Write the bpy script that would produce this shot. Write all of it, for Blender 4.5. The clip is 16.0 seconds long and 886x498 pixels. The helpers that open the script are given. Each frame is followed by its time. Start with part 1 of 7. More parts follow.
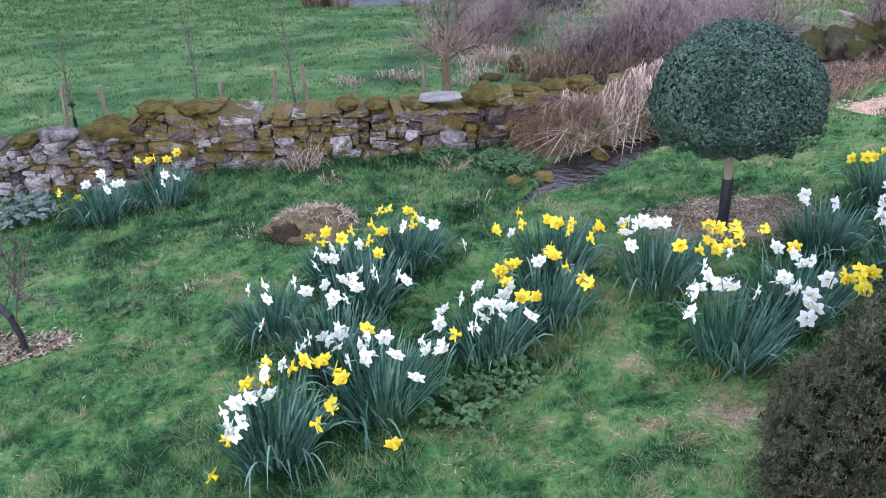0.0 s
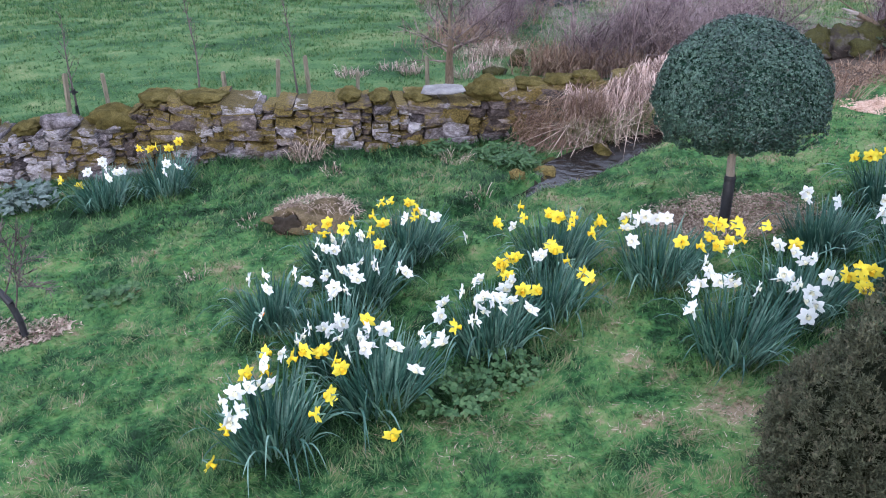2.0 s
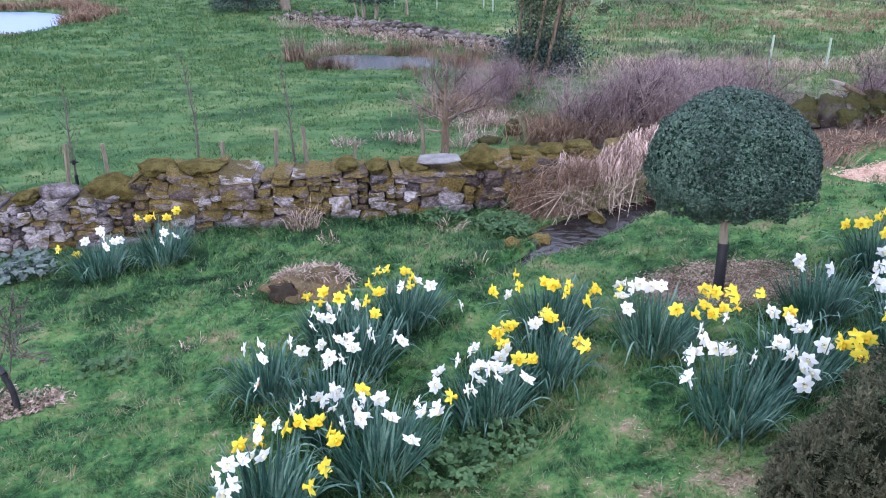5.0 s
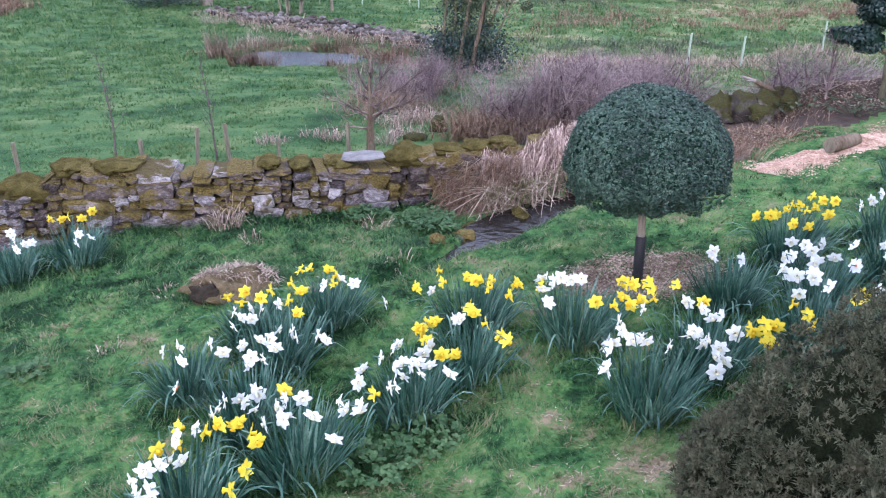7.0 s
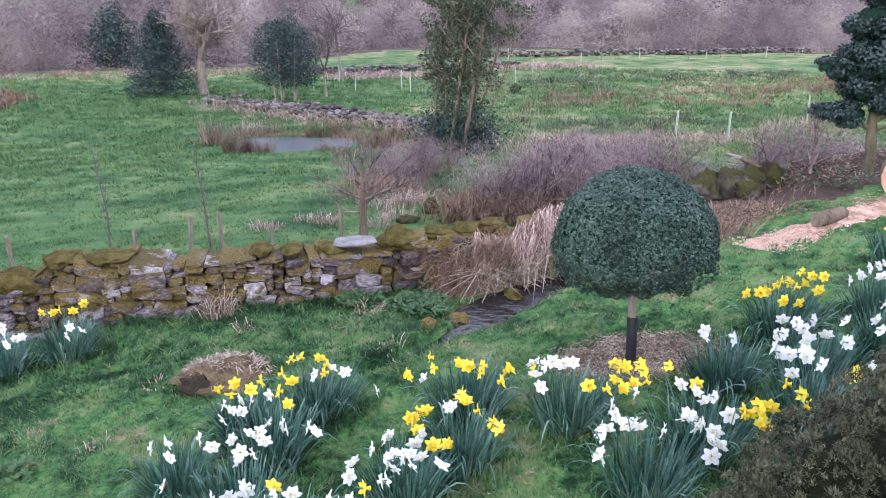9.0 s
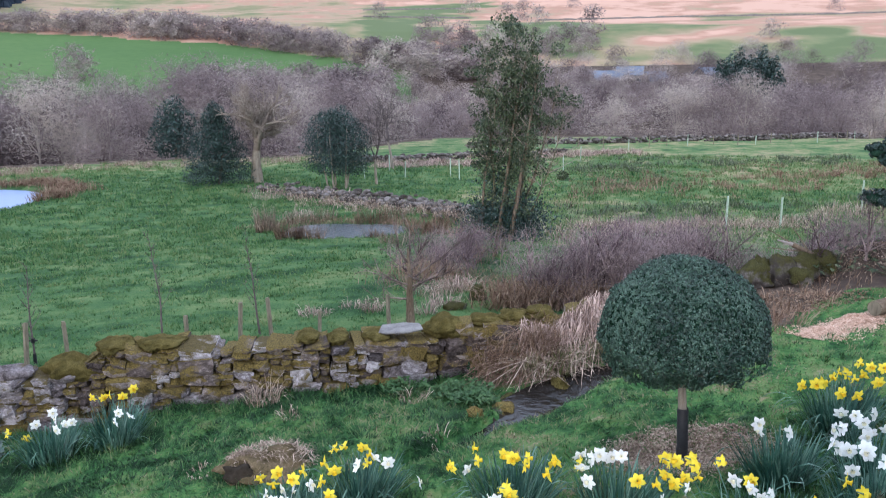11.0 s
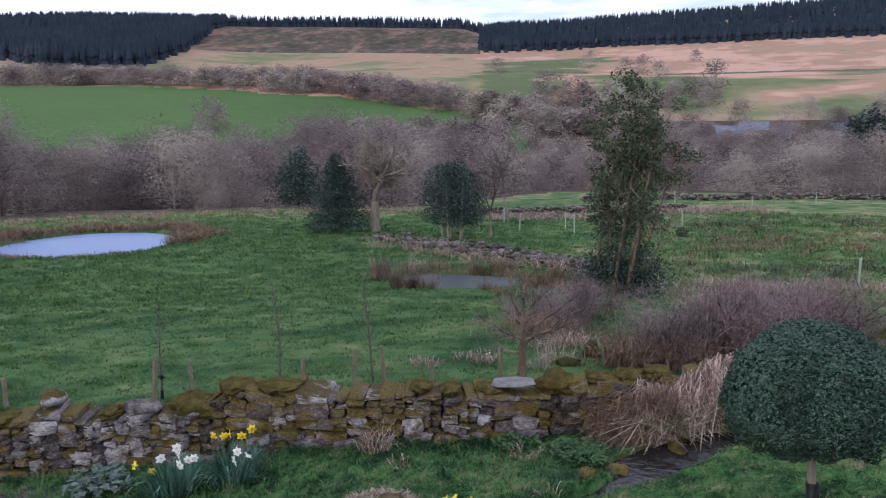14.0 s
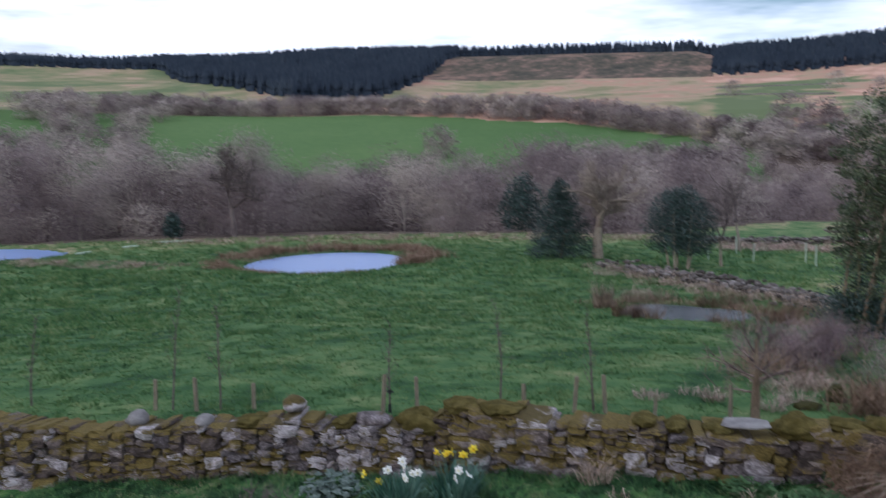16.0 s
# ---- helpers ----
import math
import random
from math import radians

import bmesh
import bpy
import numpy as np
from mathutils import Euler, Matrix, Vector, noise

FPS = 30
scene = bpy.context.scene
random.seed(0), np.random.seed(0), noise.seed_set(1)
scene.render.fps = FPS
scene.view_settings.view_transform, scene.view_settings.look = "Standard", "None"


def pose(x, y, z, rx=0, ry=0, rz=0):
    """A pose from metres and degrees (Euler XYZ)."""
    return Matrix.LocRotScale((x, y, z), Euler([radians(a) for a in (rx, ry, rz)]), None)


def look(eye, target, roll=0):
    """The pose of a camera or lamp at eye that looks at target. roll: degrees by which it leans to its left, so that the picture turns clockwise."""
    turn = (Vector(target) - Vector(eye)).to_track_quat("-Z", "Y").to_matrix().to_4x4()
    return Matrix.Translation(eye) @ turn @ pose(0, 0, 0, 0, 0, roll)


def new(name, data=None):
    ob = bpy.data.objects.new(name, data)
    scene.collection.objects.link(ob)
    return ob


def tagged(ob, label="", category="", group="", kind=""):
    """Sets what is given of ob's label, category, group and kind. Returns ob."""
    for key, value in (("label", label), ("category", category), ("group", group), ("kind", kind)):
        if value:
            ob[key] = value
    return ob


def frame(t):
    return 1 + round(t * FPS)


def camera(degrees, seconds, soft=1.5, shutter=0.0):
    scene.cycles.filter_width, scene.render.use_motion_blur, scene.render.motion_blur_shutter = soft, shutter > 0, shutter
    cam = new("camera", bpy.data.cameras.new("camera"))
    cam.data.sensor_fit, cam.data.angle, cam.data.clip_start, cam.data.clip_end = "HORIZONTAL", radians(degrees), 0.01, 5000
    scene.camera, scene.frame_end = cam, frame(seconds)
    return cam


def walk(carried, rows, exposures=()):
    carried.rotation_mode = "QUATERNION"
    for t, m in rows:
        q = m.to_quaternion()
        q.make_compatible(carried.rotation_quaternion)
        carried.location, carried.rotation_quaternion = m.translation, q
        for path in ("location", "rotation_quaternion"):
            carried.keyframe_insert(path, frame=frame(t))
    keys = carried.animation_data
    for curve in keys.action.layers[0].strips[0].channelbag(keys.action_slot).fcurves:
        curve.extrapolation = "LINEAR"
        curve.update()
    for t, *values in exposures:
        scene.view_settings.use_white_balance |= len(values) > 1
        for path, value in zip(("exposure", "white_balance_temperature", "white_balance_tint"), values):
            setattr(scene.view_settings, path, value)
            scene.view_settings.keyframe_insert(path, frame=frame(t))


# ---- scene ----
FOV = 55.65
SUN_EL, SUN_ROT, SUN_POWER, SKY, CLOUD = 14.0, 200.0, 0.7, 0.10, (10.4, 10.9, 11.8, 1)
EXPO = ((0.0, 1.24, 5530.0, 18.8), (3.5, 1.25, 5530.0, 21.0), (7.0, 1.37, 5450.0, 25.0), (10.3, 1.36, 5750.0, 22.0), (11.0, 0.97, 5600.0, 14.0), (12.0, 0.51, 5700.0, 15.0), (12.6, 0.27, 5800.0, 17.5), (15.2, 0.24, 5750.0, 18.0), (16.0, 0.18, 5700.0, 15.5))
cam = camera(FOV, 16.0, 1.0, 0.4)


def aim(x, y, z, yaw, pitch, roll):
    """A pose from the eye, the turn to the left of +y, the tilt up and the roll, in degrees."""
    a, b = radians(yaw), radians(pitch)
    way = Vector((-math.sin(a) * math.cos(b), math.cos(a) * math.cos(b), math.sin(b)))
    eye = Vector((x, y, z))
    return look(eye, eye + way, roll)


ROWS = (
    (0, -0.072, 0.021, 3.536, -0.51, -26.47, -0.35),
    (0.5, -0.076, 0.023, 3.529, -0.50, -26.63, 0.06),
    (1, -0.082, 0.023, 3.531, -0.42, -26.73, 0.33),
    (1.5, -0.078, 0.023, 3.526, -0.38, -26.95, 0.42),
    (2, -0.078, 0.021, 3.528, -0.50, -26.90, 0.50),
    (2.5, -0.082, 0.018, 3.532, -0.63, -26.25, 0.61),
    (3, -0.079, 0.018, 3.535, -0.56, -25.43, 0.58),
    (3.5, -0.081, 0.015, 3.533, -0.54, -24.56, 0.59),
    (4, -0.080, 0.011, 3.540, -0.38, -23.65, 0.38),
    (4.2, -0.082, 0.010, 3.543, -0.36, -23.30, 0.34),
    (6.3, -0.032, 0.001, 3.559, -3.32, -22.01, 1.00),
    (6.5, -0.028, 0.003, 3.555, -4.04, -22.35, 1.18),
    (7, -0.015, -0.000, 3.554, -5.82, -22.53, 1.40),
    (7.5, -0.004, 0.001, 3.568, -7.10, -21.48, 0.89),
    (8, -0.001, -0.000, 3.584, -7.28, -19.27, 0.45),
    (8.2, 0.007, 0.002, 3.590, -7.45, -18.69, 0.49),
    (10.3, 0.068, 0.011, 3.628, -2.69, -14.21, -0.84),
    (10.5, 0.071, 0.008, 3.629, -2.66, -13.41, -0.86),
    (11, 0.072, 0.006, 3.634, -2.55, -11.38, -0.69),
    (11.5, 0.068, -0.001, 3.639, -2.65, -9.20, -0.28),
    (12, 0.059, -0.002, 3.644, -1.56, -7.74, 0.05),
    (12.5, 0.055, -0.005, 3.646, 0.00, -8.08, 0.00),
    (13, 0.054, -0.009, 3.649, 1.64, -8.42, -0.29),
    (13.5, 0.049, -0.012, 3.650, 3.27, -8.00, -0.29),
    (14, 0.034, -0.016, 3.650, 5.18, -7.79, -0.20),
    (14.5, 0.033, -0.017, 3.651, 7.69, -8.33, -0.62),
    (15, 0.023, -0.014, 3.653, 10.40, -8.38, -0.50),
    (15.5, 0.002, -0.015, 3.655, 14.66, -8.52, -0.67),
    (16, -0.011, -0.027, 3.655, 20.30, -5.99, -0.28),
)
walk(cam, [(t, aim(*row)) for t, *row in ROWS], EXPO)

# ---------------------------------------------------------------- light: a bright, thinly clouded evening sky
world = bpy.data.worlds.new("sky")
scene.world = world
world.use_nodes = True
nt = world.node_tree
nt.nodes.clear()


def wnode(kind, **values):
    n = nt.nodes.new(kind)
    for k, v in values.items():
        n.inputs[k].default_value = v
    return n


sky = nt.nodes.new("ShaderNodeTexSky")
sky.sky_type, sky.sun_disc = "NISHITA", False
sky.sun_elevation, sky.sun_rotation = radians(SUN_EL), radians(SUN_ROT)
sky.air_density, sky.dust_density = 1.0, 2.0
coord = nt.nodes.new("ShaderNodeTexCoord")
stretch = nt.nodes.new("ShaderNodeMapping")
stretch.inputs["Scale"].default_value = (1.2, 1.2, 7.0)
cloud = wnode("ShaderNodeTexNoise", Scale=2.2, Detail=5.0, Roughness=0.55)
cover = nt.nodes.new("ShaderNodeValToRGB")
cover.color_ramp.elements[0].position, cover.color_ramp.elements[1].position = 0.33, 0.50
white = nt.nodes.new("ShaderNodeRGB")
white.outputs[0].default_value = CLOUD
mix = nt.nodes.new("ShaderNodeMix")
mix.data_type = "RGBA"
back = wnode("ShaderNodeBackground", Strength=SKY)
out = nt.nodes.new("ShaderNodeOutputWorld")
for a, b in ((coord.outputs["Generated"], stretch.inputs[0]), (stretch.outputs[0], cloud.inputs["Vector"]), (cloud.outputs["Fac"], cover.inputs[0]),
             (cover.outputs[0], mix.inputs["Factor"]), (sky.outputs[0], mix.inputs["A"]), (white.outputs[0], mix.inputs["B"]),
             (mix.outputs["Result"], back.inputs["Color"]), (back.outputs[0], out.inputs[0])):
    nt.links.new(a, b)
sun = new("sun", bpy.data.lights.new("sun", "SUN"))
sun.data.energy, sun.data.angle, sun.data.color = SUN_POWER, radians(12), (1.0, 0.9, 0.8)
_a, _e = radians(SUN_ROT), radians(SUN_EL)
sun.matrix_world = look((0, 0, 60), (-60 * math.sin(_a) * math.cos(_e), -60 * math.cos(_a) * math.cos(_e), 60 - 60 * math.sin(_e)))

# ---------------------------------------------------------------- materials
def surf(name, cols, scale=6.0, rough=0.8, bump=0.3, fine=40.0, island=0.0, solo=0.0, spec=0.3, sheer=0.0, metal=0.0, attr=None, stretch=None, dist=0.02):
    """A surface whose colour runs along cols by coarse and fine noise, by the piece and, with attr, by a mask of the mesh."""
    m = bpy.data.materials.new(name)
    m.use_nodes = True
    t = m.node_tree
    p = t.nodes["Principled BSDF"]
    p.inputs["Roughness"].default_value, p.inputs["Metallic"].default_value, p.inputs["Specular IOR Level"].default_value = rough, metal, spec
    co = t.nodes.new("ShaderNodeTexCoord")
    src = co.outputs["Object"]
    if stretch:
        mp = t.nodes.new("ShaderNodeMapping")
        mp.inputs["Scale"].default_value = stretch
        t.links.new(src, mp.inputs[0])
        src = mp.outputs[0]

    def noise_at(s, detail):
        n = t.nodes.new("ShaderNodeTexNoise")
        n.inputs["Scale"].default_value, n.inputs["Detail"].default_value, n.inputs["Roughness"].default_value = s, detail, 0.6
        t.links.new(src, n.inputs["Vector"])
        return n.outputs["Fac"]

    def calc(op, a, b, clamp=False):
        n = t.nodes.new("ShaderNodeMath")
        n.operation, n.use_clamp = op, clamp
        for i, v in enumerate((a, b)):
            if isinstance(v, (int, float)):
                n.inputs[i].default_value = v
            else:
                t.links.new(v, n.inputs[i])
        return n.outputs[0]

    big, small = noise_at(scale, 4.0), noise_at(fine, 3.0)
    fac = calc("ADD", calc("MULTIPLY", calc("SUBTRACT", big, 0.5), 1.5), calc("MULTIPLY", calc("SUBTRACT", small, 0.5), 0.9))
    fac = calc("ADD", fac, 0.5)
    if island:
        g = t.nodes.new("ShaderNodeNewGeometry")
        fac = calc("ADD", fac, calc("MULTIPLY", calc("SUBTRACT", g.outputs["Random Per Island"], 0.5), island))
    if solo:
        o = t.nodes.new("ShaderNodeObjectInfo")
        fac = calc("ADD", fac, calc("MULTIPLY", calc("SUBTRACT", o.outputs["Random"], 0.5), solo))
    if attr:
        at = t.nodes.new("ShaderNodeAttribute")
        at.attribute_name = attr
        fac = calc("ADD", fac, at.outputs["Fac"])
    ramp = t.nodes.new("ShaderNodeValToRGB")
    els = ramp.color_ramp.elements
    while len(els) < len(cols):
        els.new(0.5)
    for i, c in enumerate(cols):
        els[i].position, els[i].color = 0.08 + 0.84 * i / max(1, len(cols) - 1), (*c, 1)
    t.links.new(fac, ramp.inputs[0])
    t.links.new(ramp.outputs[0], p.inputs["Base Color"])
    if bump:
        b = t.nodes.new("ShaderNodeBump")
        b.inputs["Strength"].default_value, b.inputs["Distance"].default_value = bump, dist
        t.links.new(calc("ADD", small, big), b.inputs["Height"])
        t.links.new(b.outputs[0], p.inputs["Normal"])
    if sheer:
        tr = t.nodes.new("ShaderNodeBsdfTranslucent")
        t.links.new(ramp.outputs[0], tr.inputs["Color"])
        mx = t.nodes.new("ShaderNodeMixShader")
        mx.inputs[0].default_value = sheer
        t.links.new(p.outputs[0], mx.inputs[1])
        t.links.new(tr.outputs[0], mx.inputs[2])
        t.links.new(mx.outputs[0], t.nodes["Material Output"].inputs[0])
    return m


def water(name, tint, rough, ripple, strength):
    m = surf(name, [tint, tint], 3, rough, 0.0, spec=0.5)
    t = m.node_tree
    p = t.nodes["Principled BSDF"]
    co = t.nodes.new("ShaderNodeTexCoord")
    n = t.nodes.new("ShaderNodeTexNoise")
    n.inputs["Scale"].default_value, n.inputs["Detail"].default_value = ripple, 3.0
    b = t.nodes.new("ShaderNodeBump")
    b.inputs["Strength"].default_value, b.inputs["Distance"].default_value = strength, 0.06
    t.links.new(co.outputs["Object"], n.inputs["Vector"])
    t.links.new(n.outputs["Fac"], b.inputs["Height"])
    t.links.new(b.outputs[0], p.inputs["Normal"])
    p.inputs["IOR"].default_value = 1.33
    return m


def mossy(name, stone, moss, amount):
    """Weathered stone with moss that settles on upward faces and in patches."""
    m = surf(name, stone, 7, 0.92, 0.7, 45, solo=0.8, spec=0.15, dist=0.012)
    t = m.node_tree
    p = t.nodes["Principled BSDF"]
    ramp = next(n for n in t.nodes if n.type == "VALTORGB")
    geo, co, obj = (t.nodes.new(k) for k in ("ShaderNodeNewGeometry", "ShaderNodeTexCoord", "ShaderNodeObjectInfo"))
    sep = t.nodes.new("ShaderNodeSeparateXYZ")
    t.links.new(geo.outputs["Normal"], sep.inputs[0])
    n1, n2 = t.nodes.new("ShaderNodeTexNoise"), t.nodes.new("ShaderNodeTexNoise")
    n1.inputs["Scale"].default_value, n1.inputs["Detail"].default_value = 4.0, 5.0
    n2.inputs["Scale"].default_value, n2.inputs["Detail"].default_value = 60.0, 3.0
    t.links.new(geo.outputs["Position"], n1.inputs["Vector"])
    t.links.new(geo.outputs["Position"], n2.inputs["Vector"])

    def calc(op, a, b, clamp=False):
        n = t.nodes.new("ShaderNodeMath")
        n.operation, n.use_clamp = op, clamp
        for i, v in enumerate((a, b)):
            if isinstance(v, (int, float)):
                n.inputs[i].default_value = v
            else:
                t.links.new(v, n.inputs[i])
        return n.outputs[0]

    f = calc("ADD", calc("MULTIPLY", sep.outputs["Z"], 0.75), calc("MULTIPLY", calc("SUBTRACT", n1.outputs["Fac"], 0.5), 3.4))
    f = calc("ADD", f, calc("MULTIPLY", calc("SUBTRACT", obj.outputs["Random"], 0.5), 1.0))
    f = calc("ADD", f, calc("MULTIPLY", calc("SUBTRACT", n2.outputs["Fac"], 0.5), 0.8))
    f = calc("MULTIPLY", calc("ADD", f, amount), 2.2, True)
    mr = t.nodes.new("ShaderNodeValToRGB")
    for i, c in enumerate(moss[:2]):
        mr.color_ramp.elements[i].position, mr.color_ramp.elements[i].color = 0.3 + 0.4 * i, (*c, 1)
    t.links.new(n2.outputs["Fac"], mr.inputs[0])
    mx = t.nodes.new("ShaderNodeMix")
    mx.data_type = "RGBA"
    t.links.new(f, mx.inputs["Factor"])
    t.links.new(ramp.outputs[0], mx.inputs["A"])
    t.links.new(mr.outputs[0], mx.inputs["B"])
    t.links.new(mx.outputs["Result"], p.inputs["Base Color"])
    return m


GRASS = [(0.012, 0.036, 0.013), (0.035, 0.099, 0.031), (0.079, 0.166, 0.049), (0.136, 0.190, 0.070), (0.26, 0.205, 0.13)]
M = dict(
    dark_stone=surf("tumbled_stone", [(0.04, 0.034, 0.03), (0.10, 0.088, 0.08), (0.22, 0.20, 0.19)], 1.5, 0.95, 0.6, 12, island=0.8, spec=0.1),
    lichen_bark=surf("lichened_bark", [(0.07, 0.062, 0.042), (0.15, 0.135, 0.085), (0.22, 0.20, 0.13)], 8, 0.95, 0.8, 60, spec=0.1, stretch=(1, 1, 0.3)),
    lawn=surf("lawn_turf", GRASS, 1.6, 0.95, 0.8, 22, attr="cover", spec=0.1, dist=0.03),
    blades=surf("grass_blades", GRASS, 1.3, 0.6, 0, 9, island=0.5, attr="cover", spec=0.25, sheer=0.25),
    pasture=surf("pasture_grass", [(0.022, 0.062, 0.022), (0.052, 0.122, 0.040), (0.095, 0.178, 0.060), (0.18, 0.22, 0.09)], 2.2, 0.8, 0, 5, island=0.4, attr="cover", spec=0.2, sheer=0.35),
    straw=surf("dead_grass", [(0.13, 0.09, 0.068), (0.31, 0.235, 0.18), (0.54, 0.44, 0.35)], 4, 0.85, 0, 30, island=0.9, spec=0.15, sheer=0.15),
    pale_straw=surf("bleached_grass", [(0.14, 0.095, 0.080), (0.36, 0.26, 0.22), (0.64, 0.50, 0.43)], 3, 0.85, 0, 30, island=0.9, spec=0.15, sheer=0.2),
    rush=surf("brown_rushes", [(0.11, 0.065, 0.045), (0.21, 0.14, 0.095), (0.33, 0.24, 0.17)], 3, 0.85, 0, 30, island=0.8, spec=0.15, sheer=0.1),
    stone_a=mossy("mossy_stone", [(0.045, 0.035, 0.031), (0.14, 0.112, 0.104), (0.40, 0.35, 0.345)], [(0.040, 0.030, 0.010), (0.20, 0.150, 0.048)], 0.14),
    stone_b=mossy("grey_stone", [(0.05, 0.041, 0.041), (0.19, 0.167, 0.172), (0.46, 0.43, 0.445)], [(0.036, 0.028, 0.011), (0.12, 0.092, 0.034)], -0.42),
    boulder=mossy("mossy_boulder", [(0.04, 0.034, 0.03), (0.10, 0.09, 0.082), (0.22, 0.20, 0.19)], [(0.022, 0.021, 0.007), (0.065, 0.062, 0.020)], 0.32),
    moss=surf("cushion_moss", [(0.04, 0.033, 0.011), (0.105, 0.086, 0.027), (0.20, 0.163, 0.06)], 7, 1.0, 1.0, 70, spec=0.05, dist=0.04),
    slab=surf("pale_slab", [(0.10, 0.095, 0.095), (0.18, 0.17, 0.165), (0.27, 0.26, 0.25)], 6, 0.9, 0.4, 60, spec=0.2),
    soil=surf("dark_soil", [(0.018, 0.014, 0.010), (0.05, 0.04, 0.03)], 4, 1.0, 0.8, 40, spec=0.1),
    box_leaf=surf("clipped_leaf", [(0.006, 0.019, 0.013), (0.027, 0.064, 0.043), (0.105, 0.175, 0.125)], 3, 0.40, 0, 30, island=0.7, spec=0.45, sheer=0.08, attr="cover"),
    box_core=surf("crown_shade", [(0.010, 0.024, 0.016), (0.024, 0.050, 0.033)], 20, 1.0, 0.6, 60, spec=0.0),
    bark=surf("brown_bark", [(0.07, 0.05, 0.035), (0.16, 0.12, 0.085), (0.24, 0.19, 0.14)], 8, 0.95, 0.8, 60, spec=0.1, stretch=(1, 1, 0.3)),
    pale_bark=surf("lit_bark", [(0.14, 0.12, 0.095), (0.25, 0.215, 0.17), (0.34, 0.30, 0.24)], 8, 0.95, 0.6, 60, spec=0.1, stretch=(1, 1, 0.3)),
    twig=surf("grey_twigs", [(0.055, 0.045, 0.043), (0.11, 0.09, 0.085), (0.18, 0.15, 0.135)], 2, 0.9, 0, 20, island=0.7, spec=0.1),
    wood=surf("bare_wood_haze", [(0.105, 0.081, 0.085), (0.226, 0.180, 0.179), (0.315, 0.264, 0.246), (0.46, 0.40, 0.347)], 0.16, 0.95, 0, 0.3, island=0.03, attr="cover", spec=0.05, sheer=0.35),
    thicket=surf("thicket_twigs", [(0.058, 0.040, 0.042), (0.135, 0.096, 0.100), (0.22, 0.165, 0.162), (0.32, 0.25, 0.235)], 0.9, 0.9, 0, 6, island=0.5, attr="cover", spec=0.08),
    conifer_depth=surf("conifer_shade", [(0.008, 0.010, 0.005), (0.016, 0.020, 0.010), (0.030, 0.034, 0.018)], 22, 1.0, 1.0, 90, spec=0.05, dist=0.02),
    oak=surf("pale_oak_twigs", [(0.18, 0.145, 0.12), (0.28, 0.23, 0.19), (0.38, 0.32, 0.26)], 2, 0.9, 0, 20, island=0.4, spec=0.1),
    bramble=surf("purple_brown_stems", [(0.06, 0.043, 0.04), (0.14, 0.108, 0.095), (0.29, 0.225, 0.195)], 1.2, 0.85, 0, 20, island=0.8, spec=0.15),
    guard=surf("black_plastic_guard", [(0.012, 0.012, 0.014), (0.03, 0.03, 0.034)], 12, 0.5, 0.2, 60, spec=0.4),
    daff_leaf=surf("daffodil_leaf", [(0.022, 0.070, 0.052), (0.052, 0.132, 0.094), (0.17, 0.28, 0.21)], 5, 0.42, 0, 30, island=0.8, spec=0.4, sheer=0.15),
    white_petal=surf("white_petal", [(0.85, 0.85, 0.80), (0.93, 0.93, 0.90)], 30, 0.6, 0, 90, spec=0.2, sheer=0.25),
    yellow_petal=surf("yellow_petal", [(0.90, 0.70, 0.04), (0.92, 0.78, 0.08)], 30, 0.6, 0, 90, spec=0.2, sheer=0.25),
    cream_cup=surf("cream_cup", [(0.88, 0.82, 0.56), (0.90, 0.87, 0.74)], 30, 0.6, 0, 90, spec=0.2, sheer=0.2),
    orange_cup=surf("orange_cup", [(0.80, 0.22, 0.03), (0.85, 0.32, 0.06)], 30, 0.6, 0, 90, spec=0.2, sheer=0.2),
    gold_cup=surf("golden_cup", [(0.88, 0.60, 0.015), (0.90, 0.66, 0.03)], 30, 0.6, 0, 90, spec=0.2, sheer=0.2),
    conifer=surf("conifer_sprays", [(0.022, 0.026, 0.013), (0.052, 0.057, 0.031), (0.096, 0.100, 0.057), (0.115, 0.100, 0.064)], 7, 0.8, 0, 40, island=0.5, spec=0.15),
    holly=surf("dark_evergreen_leaf", [(0.008, 0.020, 0.016), (0.016, 0.038, 0.030), (0.045, 0.078, 0.068)], 2, 0.45, 0, 20, island=0.8, spec=0.35),
    ivy=surf("ivy_leaf", [(0.022, 0.038, 0.018), (0.048, 0.072, 0.032), (0.11, 0.125, 0.064)], 1.0, 0.55, 0, 12, island=0.9, spec=0.35),
    new_blade=surf("yellow_green_blade", [(0.07, 0.10, 0.03), (0.15, 0.19, 0.06), (0.30, 0.30, 0.13)], 5, 0.6, 0, 30, island=0.9, spec=0.3, sheer=0.2),
    herb=surf("fresh_green_leaf", [(0.026, 0.070, 0.024), (0.048, 0.11, 0.036), (0.09, 0.16, 0.06)], 5, 0.6, 0, 30, island=0.8, spec=0.3, sheer=0.2),
    grey_leaf=surf("grey_green_leaf", [(0.04, 0.066, 0.052), (0.085, 0.12, 0.10), (0.15, 0.19, 0.165)], 5, 0.6, 0, 30, island=0.8, spec=0.3, sheer=0.1),
    stake=surf("weathered_stake", [(0.10, 0.085, 0.06), (0.19, 0.165, 0.12), (0.28, 0.245, 0.18)], 6, 0.9, 0.5, 50, spec=0.15, stretch=(1, 1, 0.2)),
    tube=surf("pale_green_tube", [(0.29, 0.36, 0.28), (0.38, 0.46, 0.36)], 3, 0.6, 0, 20, spec=0.3),
